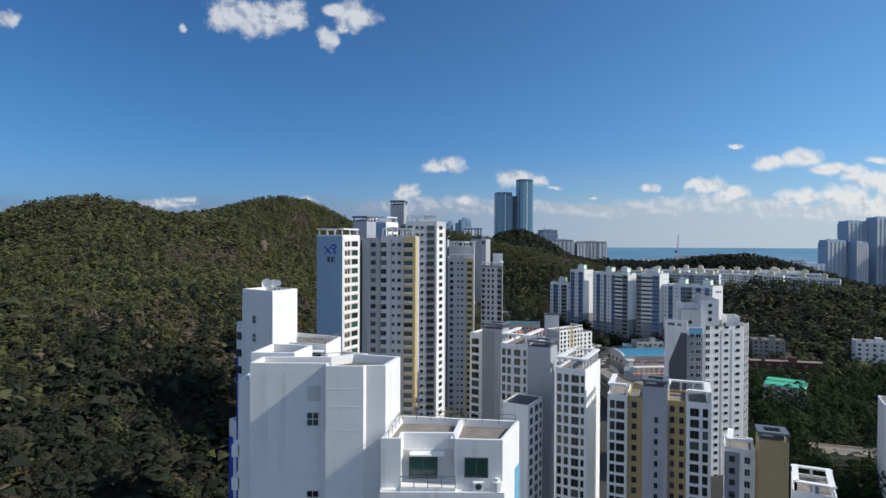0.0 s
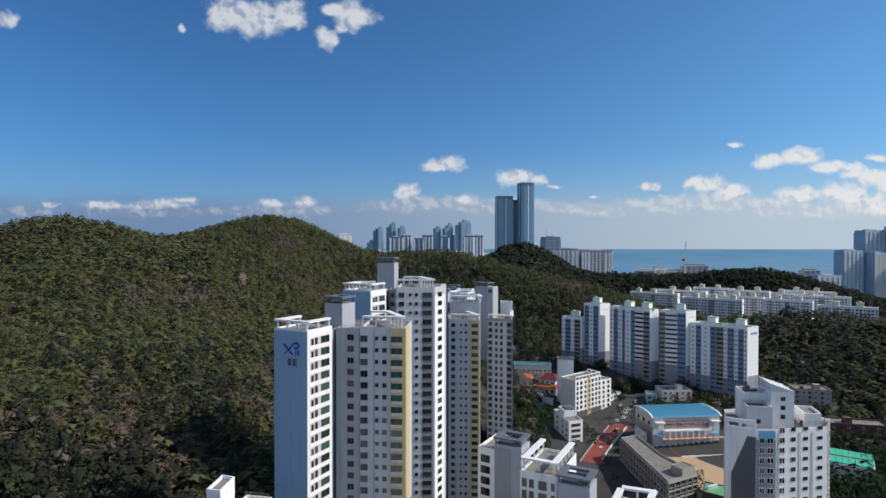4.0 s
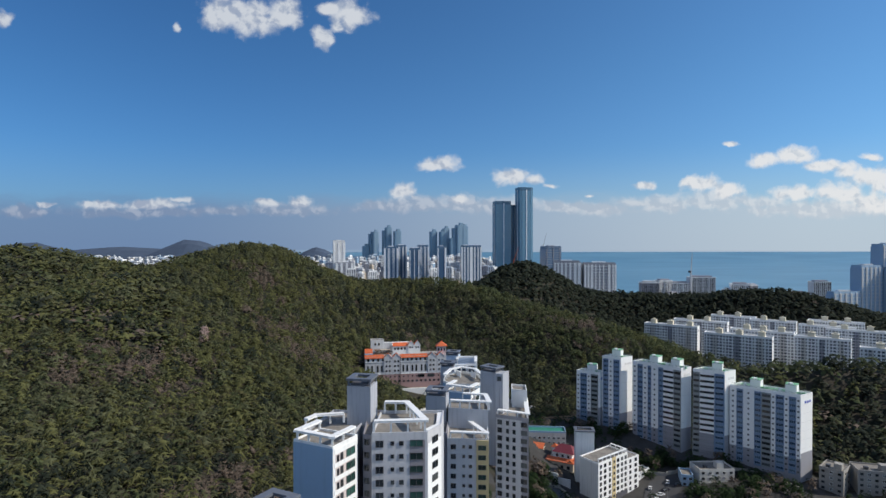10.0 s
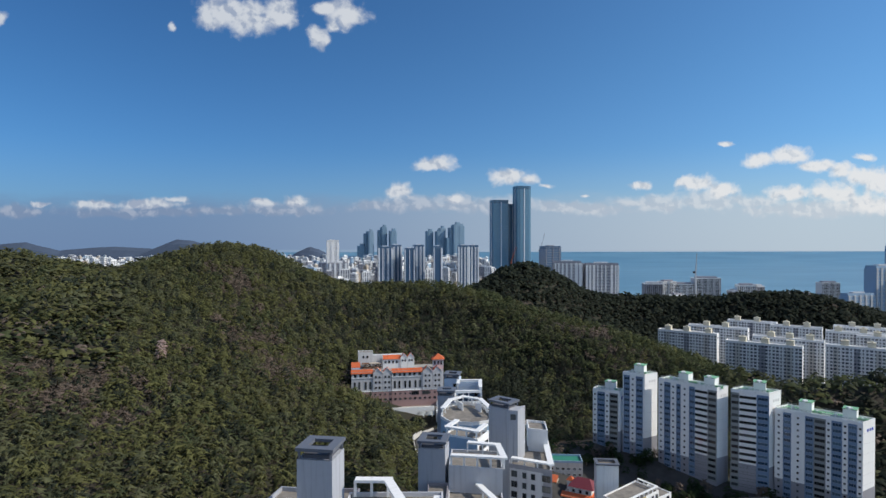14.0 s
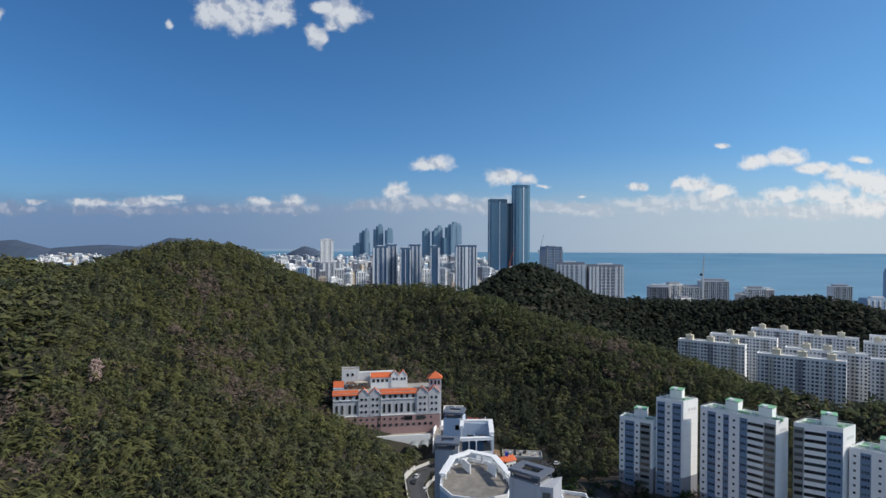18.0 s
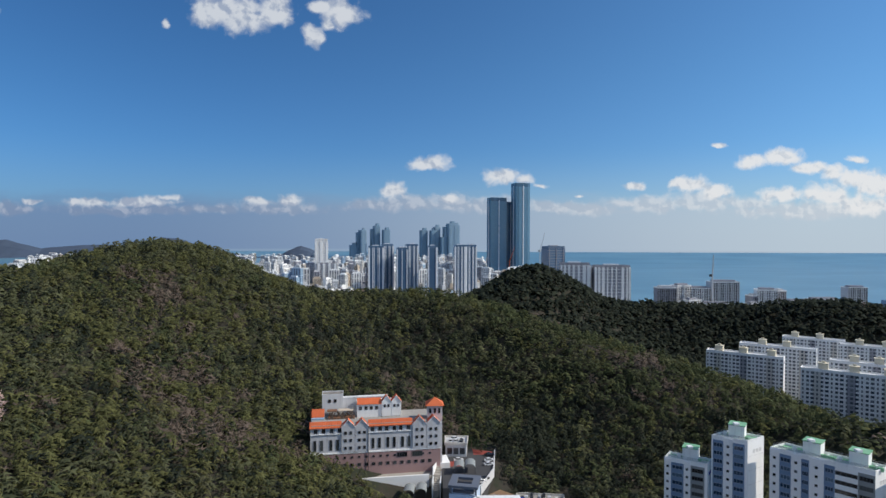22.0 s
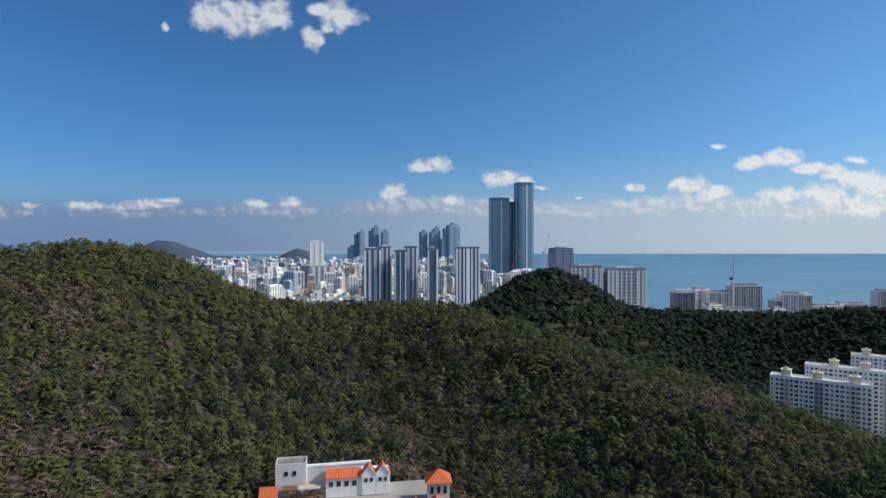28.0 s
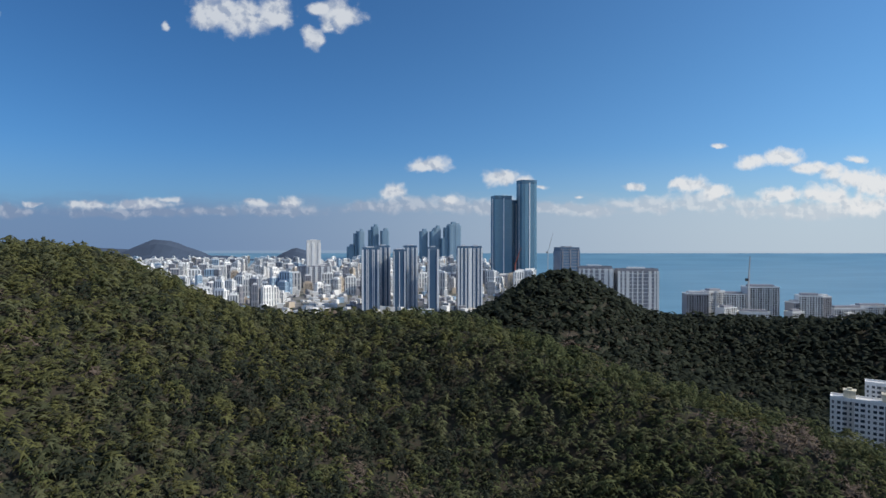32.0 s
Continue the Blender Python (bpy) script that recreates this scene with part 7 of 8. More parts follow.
w = tagged(part("retaining_wall", Shape().beam((292, 462), (345, 436), 1.2, 22, 38), CONCRETE), "long pale concrete retaining wall below the wood", "wall")


# ---------------------------------------------------------------- far city
def glass_tower(x, y, w, d, z1, mat, turn=0.3, crown=14, label="slender blue glass skyscraper"):
    t = thing("skyscraper", x, y, 0, label, "skyscraper", "sea-front skyscrapers")
    ring = []
    for k in range(24):
        a = math.tau * k / 24
        c, s = math.cos(a), math.sin(a)
        r = 1 / (abs(c) ** 8 + abs(s) ** 8) ** 0.125
        px, py = c * r * w / 2, s * r * d / 2
        ring.append((x + px * math.cos(turn) - py * math.sin(turn), y + px * math.sin(turn) + py * math.cos(turn)))
    part("curtain_wall", Shape().prism(ring, 0, z1 - crown), mat, t)
    if mat is HAZEGLASS:
        # narrower set-back head on one side of the roof
        top = [(x + (px - x) * 0.52 + w * 0.12, y + (py - y) * 0.6) for px, py in ring]
        part("setback_head", Shape().prism(top, z1 - crown, z1 + 6), mat, t, "narrow set-back tower head")
    else:
        part("crown", Shape().ring(ring, 2.0, z1 - crown, z1), TOWERGLASS2, t, "open glazed crown")
        for k in (13, 18):
            part("edge_strip", Shape().beam(ring[k], inset(ring, -1.4)[k], 3.0, 4, z1 - crown + 4), PIER, t, "pale vertical edge strip")
    n = int(z1 / 9)
    s = Shape()
    big = inset(ring, -0.35)
    for k in range(n):
        z = 12 + k * (z1 - crown - 12) / n
        for i in range(24):
            j = (i + 1) % 24
            s.face([(*big[i], z), (*big[j], z), (*big[j], z + 1.0), (*big[i], z + 1.0)])
    tagged(part("floor_line", s, mat, t), kind="stuff")
    for k in range(0, 24, 2):
        part("fin", Shape().beam(big[k], inset(ring, 0.3)[k], 0.9, 4, z1 - crown), mat, t)


glass_tower(258, 2530, 68, 58, 320, TOWERGLASS, 0.2)
glass_tower(306, 2560, 40, 50, 306, TOWERGLASS2, 0.3)
glass_tower(348, 2520, 62, 56, 375, TOWERGLASS, 0.25)
t = thing("podium", 306, 2500, 0, "dark glazed podium with roof plant at the skyscrapers' feet", "podium")
part("wall", Shape().box(235, 2470, 0, 380, 2600, 34), TOWERGLASS2, t)
part("roof_plant", Shape().box(250, 2480, 34, 290, 2500, 42), OFFWHITE, t)


def crane(x, y, h, reach, lean, mat):
    t = thing("tower_crane", x, y, 0, "tall luffing tower crane", "crane", "cranes")
    part("mast", Shape().box(x - 1.3, y - 1.3, 0, x + 1.3, y + 1.3, h), mat, t)
    s = Shape()
    tip = (x + reach * math.sin(lean), y, h + reach * math.cos(lean))
    s.face([(x - 1.2, y - 1, h), (x + 1.2, y - 1, h), (tip[0] + 0.5, y - 1, tip[2]), (tip[0] - 0.5, y - 1, tip[2])])
    s.face([(x + 1.2, y + 1, h), (x - 1.2, y + 1, h), (tip[0] - 0.5, y + 1, tip[2]), (tip[0] + 0.5, y + 1, tip[2])])
    s.face([(x + 1.2, y - 1, h), (x + 1.2, y + 1, h), (tip[0] + 0.5, y + 1, tip[2]), (tip[0] + 0.5, y - 1, tip[2])])
    part("jib", s, mat, t)
    part("counterweight", Shape().box(x - 6, y - 1.5, h - 1, x - 1, y + 1.5, h + 4), STEEL, t)


crane(398, 2380, 118, 70, 0.25, OFFWHITE)
crane(296, 2440, 78, 60, 0.35, ORANGE)
crane(594, 1490, 82, 45, 0.06, OFFWHITE)


def striped_tower(x, y, w, d, z1, piers, turn=0.0, body=None, pier=None, top=6, label="dark blue glass tower with white vertical piers"):
    t = thing("residential_tower", x, y, 0, label, "tower", "striped residential towers")
    c, s = math.cos(turn), math.sin(turn)

    def q(u, v):
        return (x + u * c - v * s, y + u * s + v * c)

    part("wall", Shape().prism([q(-w / 2, -d / 2), q(w / 2, -d / 2), q(w / 2, d / 2), q(-w / 2, d / 2)], 0, z1 - top), body or TOWERGLASS, t)
    part("crown", Shape().ring([q(-w / 2 + 1, -d / 2 + 1), q(w / 2 - 1, -d / 2 + 1), q(w / 2 - 1, d / 2 - 1), q(-w / 2 + 1, d / 2 - 1)], 1.2, z1 - top, z1), body or TOWERGLASS, t, "dark screened crown")
    part("roof_house", Shape().prism([q(-w * 0.22, -d * 0.2), q(w * 0.2, -d * 0.2), q(w * 0.2, d * 0.25), q(-w * 0.22, d * 0.25)], z1 - top, z1 + 2.0), pier or PIER, t)
    for f, k in piers:
        u = -w / 2 + w * f
        part("pier", Shape().prism([q(u - k / 2, -d / 2 - 0.9), q(u + k / 2, -d / 2 - 0.9), q(u + k / 2, -d / 2 + 1), q(u - k / 2, -d / 2 + 1)], 0, z1 - top + 1.5), pier or PIER, t)
    for f in (0.12, 0.5, 0.88):
        v = -d / 2 + d * f
        part("side_pier", Shape().prism([q(w / 2 - 1, v - 1.6), q(w / 2 + 0.9, v - 1.6), q(w / 2 + 0.9, v + 1.6), q(w / 2 - 1, v + 1.6)], 0, z1 - top + 1), pier or PIER, t)
    if pier is None:
        return
    sh = Shape()
    for k in range(int(z1 / 6.4)):
        sh.face([(*q(-w / 2, -d / 2 - 0.3), 3 + k * 6.4), (*q(w / 2, -d / 2 - 0.3), 3 + k * 6.4), (*q(w / 2, -d / 2 - 0.3), 3.9 + k * 6.4), (*q(-w / 2, -d / 2 - 0.3), 3.9 + k * 6.4)])
        sh.face([(*q(w / 2 + 0.3, -d / 2), 3 + k * 6.4), (*q(w / 2 + 0.3, d / 2), 3 + k * 6.4), (*q(w / 2 + 0.3, d / 2), 4.2 + k * 6.4), (*q(w / 2 + 0.3, -d / 2), 4.2 + k * 6.4)])
    tagged(part("floor_line", sh, pier or PIER, t), kind="stuff")


P4 = [(.05, 3.4), (.29, 1.8), (.38, 1.2), (.62, 1.2), (.71, 1.8), (.95, 3.4)]
striped_tower(-128, 1665, 36, 30, 142, P4, 0.15, STRIPEGLASS)
striped_tower(-104, 1700, 30, 30, 146, P4, 0.15, STRIPEGLASS)
striped_tower(-66, 1660, 26, 28, 138, [(.06, 2), (.5, 1.4), (.94, 2)], 0.1, STRIPEGLASS)
striped_tower(-44, 1690, 30, 28, 146, P4, 0.1, STRIPEGLASS)
striped_tower(6, 1655, 22, 24, 143, [(.06, 2), (.92, 4)], 0.1, STRIPEGLASS)
striped_tower(70, 1660, 25, 28, 145, P4, 0.1, STRIPEGLASS)
striped_tower(97, 1670, 26, 28, 145, P4, 0.1, STRIPEGLASS)
striped_tower(286, 1425, 58, 24, 112, [(.04, 3), (.16, 3), (.30, 4), (.45, 4), (.62, 4), (.80, 6), (.95, 6)], -0.1, GREY, WHITE, 6, "pale grey apartment tower with white piers")
striped_tower(314, 1440, 20, 22, 107, [(.2, 5), (.8, 5)], -0.1, GREY, WHITE, 3, "pale apartment tower with white piers")
striped_tower(357, 1418, 70, 26, 108, [(.03, 4), (.13, 4), (.24, 5), (.36, 2), (.48, 2), (.60, 2), (.78, 5), (.90, 3), (.97, 3)], -0.05, GREY, WHITE, 6, "pale grey apartment tower with white piers")
striped_tower(304, 1710, 46, 40, 142, [(.1, 1.5), (.5, 1.5), (.9, 1.5)], 0.2, STRIPEGLASS, GREY, 8)
striped_tower(-373, 2300, 44, 40, 160, [(.1, 6), (.5, 9), (.9, 6)], 0.2, OFFWHITE, WHITE, 10, "pale round-cornered tower with flared top")
striped_tower(-350, 2290, 70, 40, 79, [(.1, 8), (.35, 8), (.62, 8), (.9, 8)], 0.1, GREY, WHITE, 4, "pale apartment tower with white piers")
striped_tower(-405, 2310, 40, 40, 76, [(.3, 3), (.7, 3)], 0.1, GREY, OFFWHITE, 4, "plain grey apartment tower in the city")
for x, w, z in ((-528, 46, 134), (-487, 44, 222), (-458, 42, 236), (-388, 48, 246), (-368, 44, 268), (-300, 52, 240), (-42, 50, 238), (22, 40, 236), (48, 44, 260), (100, 56, 190), (122, 58, 262), (150, 60, 284), (180, 50, 274)):
    glass_tower(x, 4330 + (x * 37 % 50), w, 44, z, HAZEGLASS, 0.4, 10, "far sea-front skyscraper with haze in its bluish colour")
def hotel(x, y, w, d, z, mat, turn, cols):
    """Sea-front block with rows of windows and a stepped plant floor"""
    t = thing("hotel", x, y, 0, "pale sea-front hotel block with rows of windows" if mat is not GREY else "grey sea-front hotel block with rows of windows", "hotel", "sea-front hotels")
    c, s = math.cos(turn), math.sin(turn)
    p = [(x + u * w / 2 * c - v * d / 2 * s, y + u * w / 2 * s + v * d / 2 * c) for u, v in ((-1, -1), (1, -1), (1, 1), (-1, 1))]
    part("wall", Shape().prism(p, 0, z), mat, t)
    part("parapet", Shape().ring(inset(p, -0.4), 1.0, z - 0.6, z + 1.2), WHITE, t)
    part("plant_floor", Shape().prism(inset(p, min(w, d) * 0.22), z, z + 4.5), OFFWHITE if mat is GREY else GREY, t)
    n = int(z / 3.4)
    joined_windows(t, p[0], p[1], 0, n, 3.4, cols, w / cols * 0.62, 1.9, 0.2)
    joined_windows(t, p[1], p[2], 0, n, 3.4, 4, 3.0, 1.9, 0.2)


for x, y, w, d, z, mat, turn, cols in ((498, 1500, 40, 26, 57, GREY, -0.1, 9), (536, 1510, 34, 24, 61, OFFWHITE, 0.2, 8), (574, 1512, 44, 26, 55, WHITE, -0.2, 10), (624, 1505, 58, 30, 69, OFFWHITE, -0.1, 13),
                                       (690, 1504, 22, 24, 40, GREY, 0.1, 5), (714, 1500, 40, 28, 53, WHITE, -0.3, 9), (748, 1510, 18, 24, 50, GREY, 0.1, 4), (800, 1520, 60, 22, 27, OFFWHITE, 0, 13), (855, 1530, 60, 22, 30, WHITE, 0, 13),
                                       (540, 1466, 30, 20, 34, WHITE, 0.3, 7), (586, 1460, 52, 18, 27, WHITE, -0.2, 12), (668, 1470, 26, 20, 26, OFFWHITE, 0.2, 6), (905, 1500, 40, 26, 58, OFFWHITE, -0.1, 9)):
    hotel(x, y, w, d, z, mat, turn, cols)
for x, y, w, d, z in ((772, 1165, 44, 24, 112), (822, 1180, 46, 26, 150), (868, 1165, 46, 26, 157), (812, 1150, 26, 22, 108), (720, 1150, 54, 18, 66), (900, 1140, 60, 24, 116)):
    striped_tower(x, y, w, d, z, [(.05, 3), (.25, 3), (.45, 3), (.65, 3), (.85, 3)], 0.15, SLATE, OFFWHITE, 5, "blue-grey apartment tower with pale piers")


def far_city():
    rng = random.Random(5)
    small = Shape()
    made = 0
    for k in range(4200):
        y = 1230 + 2900 * rng.random() ** 1.15
        x = -0.62 * y + (0.62 * y + 380) * rng.random() if rng.random() < 0.93 else 380 + 500 * rng.random()
        if x > 380 and y > 1530 or (x > 215 and 2400 < y < 2640):
            continue
        tall = rng.random() < (0.42 if y > 2000 else 0.22 if x < -330 else 0.0) and x < 350
        w, d = (rng.uniform(14, 38), rng.uniform(10, 14)) if tall else (rng.uniform(8, 17), rng.uniform(7, 13))
        g = ground_z(x, y)
        h = g + (rng.uniform(26, 66) if tall else rng.uniform(5, 13) * (1.0 if y < 2000 else 1.5))
        turn = rng.choice((-0.55, -0.5, 0.15, 0.2, 0.9))
        c, s = math.cos(turn), math.sin(turn)
        p = [(x + u * w / 2 * c - v * d / 2 * s, y + u * w / 2 * s + v * d / 2 * c) for u, v in ((-1, -1), (1, -1), (1, 1), (-1, 1))]
        pick = rng.random()
        if tall and made < 150 and y < 3200:
            made += 1
            mat = WHITE if pick < 0.25 else OFFWHITE if pick < 0.85 else BEIGE
            t = thing("distant_block", x, y, g, "distant white apartment block with a small lift house" if mat is WHITE else "distant grey apartment block with a small lift house", "apartment block", "distant city blocks")
            part("wall", Shape().prism(p, g - 8, h), mat, t)
            part("lift_house", Shape().prism(inset(p, 4), h, h + 4), mat, t)
            n = int((h - g) / 3.0)
            joined_windows(t, p[0], p[1], g, n, 3.0, max(3, int(w / 3.6)), 2.0, 1.5, 0.15)
            joined_windows(t, p[1], p[2], g, n, 3.0, 2, 1.4, 1.4, 0.15)
        else:
            small.prism(p, g - 8, h, 0 if pick < 0.28 else 1 if pick < 0.55 else 2 if pick < 0.61 else 3 if pick < 0.70 else 4)
            if tall:
                small.prism(inset(p, 4), h, h + 4, 0)
                for q0, q1, n in ((p[0], p[1], 4), (p[1], p[2], 2)):
                    d = ((q1[0] - q0[0]), (q1[1] - q0[1]))
                    k2 = 0.2 / math.hypot(*d)
                    for i in range(n):
                        f0, f1 = (i + 0.3) / n, (i + 0.62) / n
                        ends = [(q0[0] + d[0] * f + d[1] * k2, q0[1] + d[1] * f - d[0] * k2) for f in (f0, f1)]
                        for lev in range(3):
                            za, zb = g + (h - g) * (lev + 0.1) / 3, g + (h - g) * (lev + 0.94) / 3
                            small.face([(*ends[0], za), (*ends[1], za), (*ends[1], zb), (*ends[0], zb)], 5)
    tagged(part("distant_houses", small, [WHITE, OFFWHITE, BEIGE, SLATE, GREY, GLASS_B]), "crowd of far white and grey city houses", "city", kind="stuff")


far_city()


def far_hill(x, y, sx, sy, h, z0=0, label="far wooded hill with blue haze put into its colour"):
    s, n = Shape(), 22
    for i in range(n):
        for j in range(8):
            q = []
            for a, b in ((i, j), (i + 1, j), (i + 1, j + 1), (i, j + 1)):
                u, v = (a / n * 2 - 1) * 2.6, (b / 8 * 2 - 1) * 2.6
                k = 1 + 0.10 * noise.noise((u * 2.1 + x * 0.01, v * 2.1, 0)) + 0.05 * noise.noise((u * 9 + x, v * 9, 3))
                q.append((x + u * sx, y + v * sy, z0 + h * math.exp(-0.5 * (u * u + v * v)) * k - 4))
            s.face(q)
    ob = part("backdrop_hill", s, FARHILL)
    for p in ob.data.polygons:
        p.use_smooth = True
    tagged(ob, label, "hill", kind="structure")


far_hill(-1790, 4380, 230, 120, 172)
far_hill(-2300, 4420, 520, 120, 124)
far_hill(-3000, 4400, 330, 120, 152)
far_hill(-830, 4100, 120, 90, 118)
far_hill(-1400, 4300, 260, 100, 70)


# ---------------------------------------------------------------- cars, garden trees and street things
def car(x, y, turn, mat):
    z = 57.1 if 7 < x < 18 and 546 < y < 557 else 51.02 if 4 < x < 31 and 510 < y < 557 else ground_z(x, y) + 0.14
    t = thing("car", x, y, z, "small white car parked on asphalt" if mat is CARWHITE else "small dark car parked on asphalt", "car", "parked cars")
    s = Shape()
    s.prism([(x - 2.2, y - 0.88), (x + 2.2, y - 0.88), (x + 2.2, y + 0.88), (x - 2.2, y + 0.88)], z + 0.25, z + 0.85, bottom=True)
    low, top = [(-1.5, -0.82), (1.2, -0.82), (1.2, 0.82), (-1.5, 0.82)], [(-1.1, -0.66), (0.6, -0.66), (0.6, 0.66), (-1.1, 0.66)]
    cab = Shape()
    for k in range(4):
        a, b, c, d = low[k], low[(k + 1) % 4], top[(k + 1) % 4], top[k]
        cab.face([(x + a[0], y + a[1], z + 0.85), (x + b[0], y + b[1], z + 0.85), (x + c[0], y + c[1], z + 1.42), (x + d[0], y + d[1], z + 1.42)], 0)
    part("body", s, mat, t)
    part("windscreen", cab, GLASS, t)
    r = Shape()
    r.prism([(x + px, y + py) for px, py in top], z + 1.40, z + 1.46)
    part("roof", r, mat, t)
    for dx in (-1.35, 1.35):
        for dy in (-0.86, 0.86):
            w = Shape()
            ring = [(x + dx + 0.32 * math.cos(k * 0.785), z + 0.3 + 0.32 * math.sin(k * 0.785)) for k in range(8)]
            for k in range(8):
                (x0, z0), (x1, z1) = ring[k], ring[(k + 1) % 8]
                w.face([(x0, y + dy - 0.1, z0), (x1, y + dy - 0.1, z1), (x1, y + dy + 0.1, z1), (x0, y + dy + 0.1, z0)])
            w.face([(a, y + dy - 0.1, b) for a, b in ring])
            w.face([(a, y + dy + 0.1, b) for a, b in ring[::-1]])
            part("wheel", w, RUBBER, t)
    t.rotation_euler = (0, 0, turn)


for k, (x, y, a) in enumerate(((28.0, 548, 0.2), (27.2, 541, 0.2), (26.6, 536, 0.2), (23.0, 519.5, 0.6), (21.4, 516.5, 0.6), (13, 541.5, 0.1), (1, 502, 0.9), (4, 507, 0.9), (-7, 486, 1.4), (-8.2, 478, 1.5), (9.5, 549.5, 1.4), (12.2, 549.6, 1.4), (14.8, 550, 1.5), (11.6, 553.2, 0.1), (64, 511, 0.4), (68, 508, 0.2), (112, 410, 0.3), (116, 414, 0.3), (120, 418, 0.3), (113, 421, 1.2),
                               (124, 425, 1.2), (128, 421, 0.2), (150, 428, 0.1), (156, 427, 0.1), (163, 427, 0.1), (172, 421, -0.7), (109, 402, 0.9), (98, 380, 1.0), (104, 398, 1.0), (-3, 474, 1.5), (60, 396, 1.5), (57, 372, 1.5))):
    car(x, y, a, CARWHITE if k % 3 else CARDARK)


def lamp_post(x, y):
    z = ground_z(x, y)
    t = thing("street_lamp", x, y, z, "thin grey street lamp post", "street lamp", "street lamps")
    part("pole", Shape().box(x - 0.07, y - 0.07, z - 0.5, x + 0.07, y + 0.07, z + 7.5), RAIL, t)
    part("arm", Shape().box(x - 1.2, y - 0.05, z + 7.4, x, y + 0.05, z + 7.5), RAIL, t)
    part("head", Shape().box(x - 1.6, y - 0.15, z + 7.3, x - 1.1, y + 0.15, z + 7.45), OFFWHITE, t)


for x, y in ((84, 350), (96, 368), (80, 338), (110, 388), (116, 405), (60, 420), (28, 515)):
    lamp_post(x, y)
t = thing("play_slide", 6, 263, ground_z(6, 263), "small blue playground slide", "slide")
zz = ground_z(6, 263)
part("deck", Shape().box(4.6, 262, zz, 6.2, 263.6, zz + 1.8), SKYBLUE, t)
part("chute", Shape().prism([(6.2, 262.4), (9.0, 262.4), (9.0, 263.2), (6.2, 263.2)], zz + 0.4, zz + 0.9), ORANGE, t)



# ---------------------------------------------------------------- forest
def tuft_tree(rng, tufts, rim, spread=1.0, flat=0.5, top=1.0, web=0.24):
    """A crown of ragged tufts in a unit box: verts and triangles. Height 1, half width 0.5"""
    v, f = [], []
    for k in range(tufts):
        h = 0.30 + 0.70 * (k + rng.random()) / tufts
        width = (0.5 if h < 0.62 else 0.5 * ((1.02 - h) / 0.40) ** 0.6) * top + (1 - top) * 0.5 * math.sqrt(max(0.02, 1 - (2 * h - 1.25) ** 2))
        a, r = rng.random() * 6.283 + k * 2.4, width * (0.35 + 0.65 * math.sqrt(rng.random())) * spread
        c = np.array([math.cos(a) * r, math.sin(a) * r, h])
        size = (0.12 + 0.11 * rng.random()) * (0.70 if tufts > 50 else 0.86 if tufts > 40 else 1.15 if tufts > 20 else 1.3 if tufts > 9 else 1.8)
        out = np.array([math.cos(a), math.sin(a), 0.0])
        lean = np.array([rng.random() - 0.5, rng.random() - 0.5, 0.0]) * 0.6 - out * 0.5 * r / 0.5
        i = len(v)
        v.append(c + (0, 0, 0.05 * size / 0.2))
        for j in range(rim):
            b = 6.283 * (j + 0.35 * rng.random()) / rim
            q = size * ((0.75 + 0.6 * rng.random() if j % 2 == 0 else web))
            d = np.array([math.cos(b), math.sin(b), 0.0])
            v.append(c + d * q + (0, 0, flat * q * (rng.random() - 0.8) + q * float(d @ lean)))
        for j in range(rim):
            f.append((i, i + 1 + j, i + 1 + (j + 1) % rim))
    return np.array(v), np.array(f)


def grown(name, places, heights, widths, kinds, mat, label, seed):
    """One mesh of many trees: every place gets a turned, scaled copy of one of the kinds"""
    rng = np.random.default_rng(seed)
    pick, turn = rng.integers(0, len(kinds), len(places)), rng.random(len(places)) * 6.283
    V, Fc, at = [], [], 0
    for k, (tv, tf) in enumerate(kinds):
        sel = np.nonzero(pick == k)[0]
        if not len(sel):
            continue
        c, s = np.cos(turn[sel])[:, None], np.sin(turn[sel])[:, None]
        w, h = widths[sel][:, None], heights[sel][:, None]
        x = (tv[None, :, 0] * c - tv[None, :, 1] * s) * w + places[sel, 0:1]
        y = (tv[None, :, 0] * s + tv[None, :, 1] * c) * w + places[sel, 1:2]
        z = tv[None, :, 2] * h + places[sel, 2:3]
        V.append(np.stack([x, y, z], -1).reshape(-1, 3))
        Fc.append((tf[None] + (np.arange(len(sel)) * len(tv))[:, None, None] + at).reshape(-1, 3))
        at += len(sel) * len(tv)
    V, Fc = np.concatenate(V), np.concatenate(Fc)
    me = bpy.data.meshes.new(name)
    me.vertices.add(len(V))
    me.vertices.foreach_set("co", V.astype(np.float32).ravel())
    me.loops.add(len(Fc) * 3)
    me.loops.foreach_set("vertex_index", Fc.astype(np.int32).ravel())
    me.polygons.add(len(Fc))
    me.polygons.foreach_set("loop_start", np.arange(0, len(Fc) * 3, 3, dtype=np.int32))
    me.update(calc_edges=True)
    me.materials.append(mat)
    return tagged(new(name, me), label, "forest", kind="stuff")


def scatter(rng, x0, x1, y0, y1, step, mask):
    X, Y = np.meshgrid(np.arange(x0, x1, step), np.arange(y0, y1, step))
    X = X + (rng.random(X.shape) - 0.5) * step * 0.95
    Y = Y + (rng.random(X.shape) - 0.5) * step * 0.95
    X, Y = X.ravel(), Y.ravel()
    k = wooded(X, Y) & mask(X, Y)
    return X[k], Y[k]


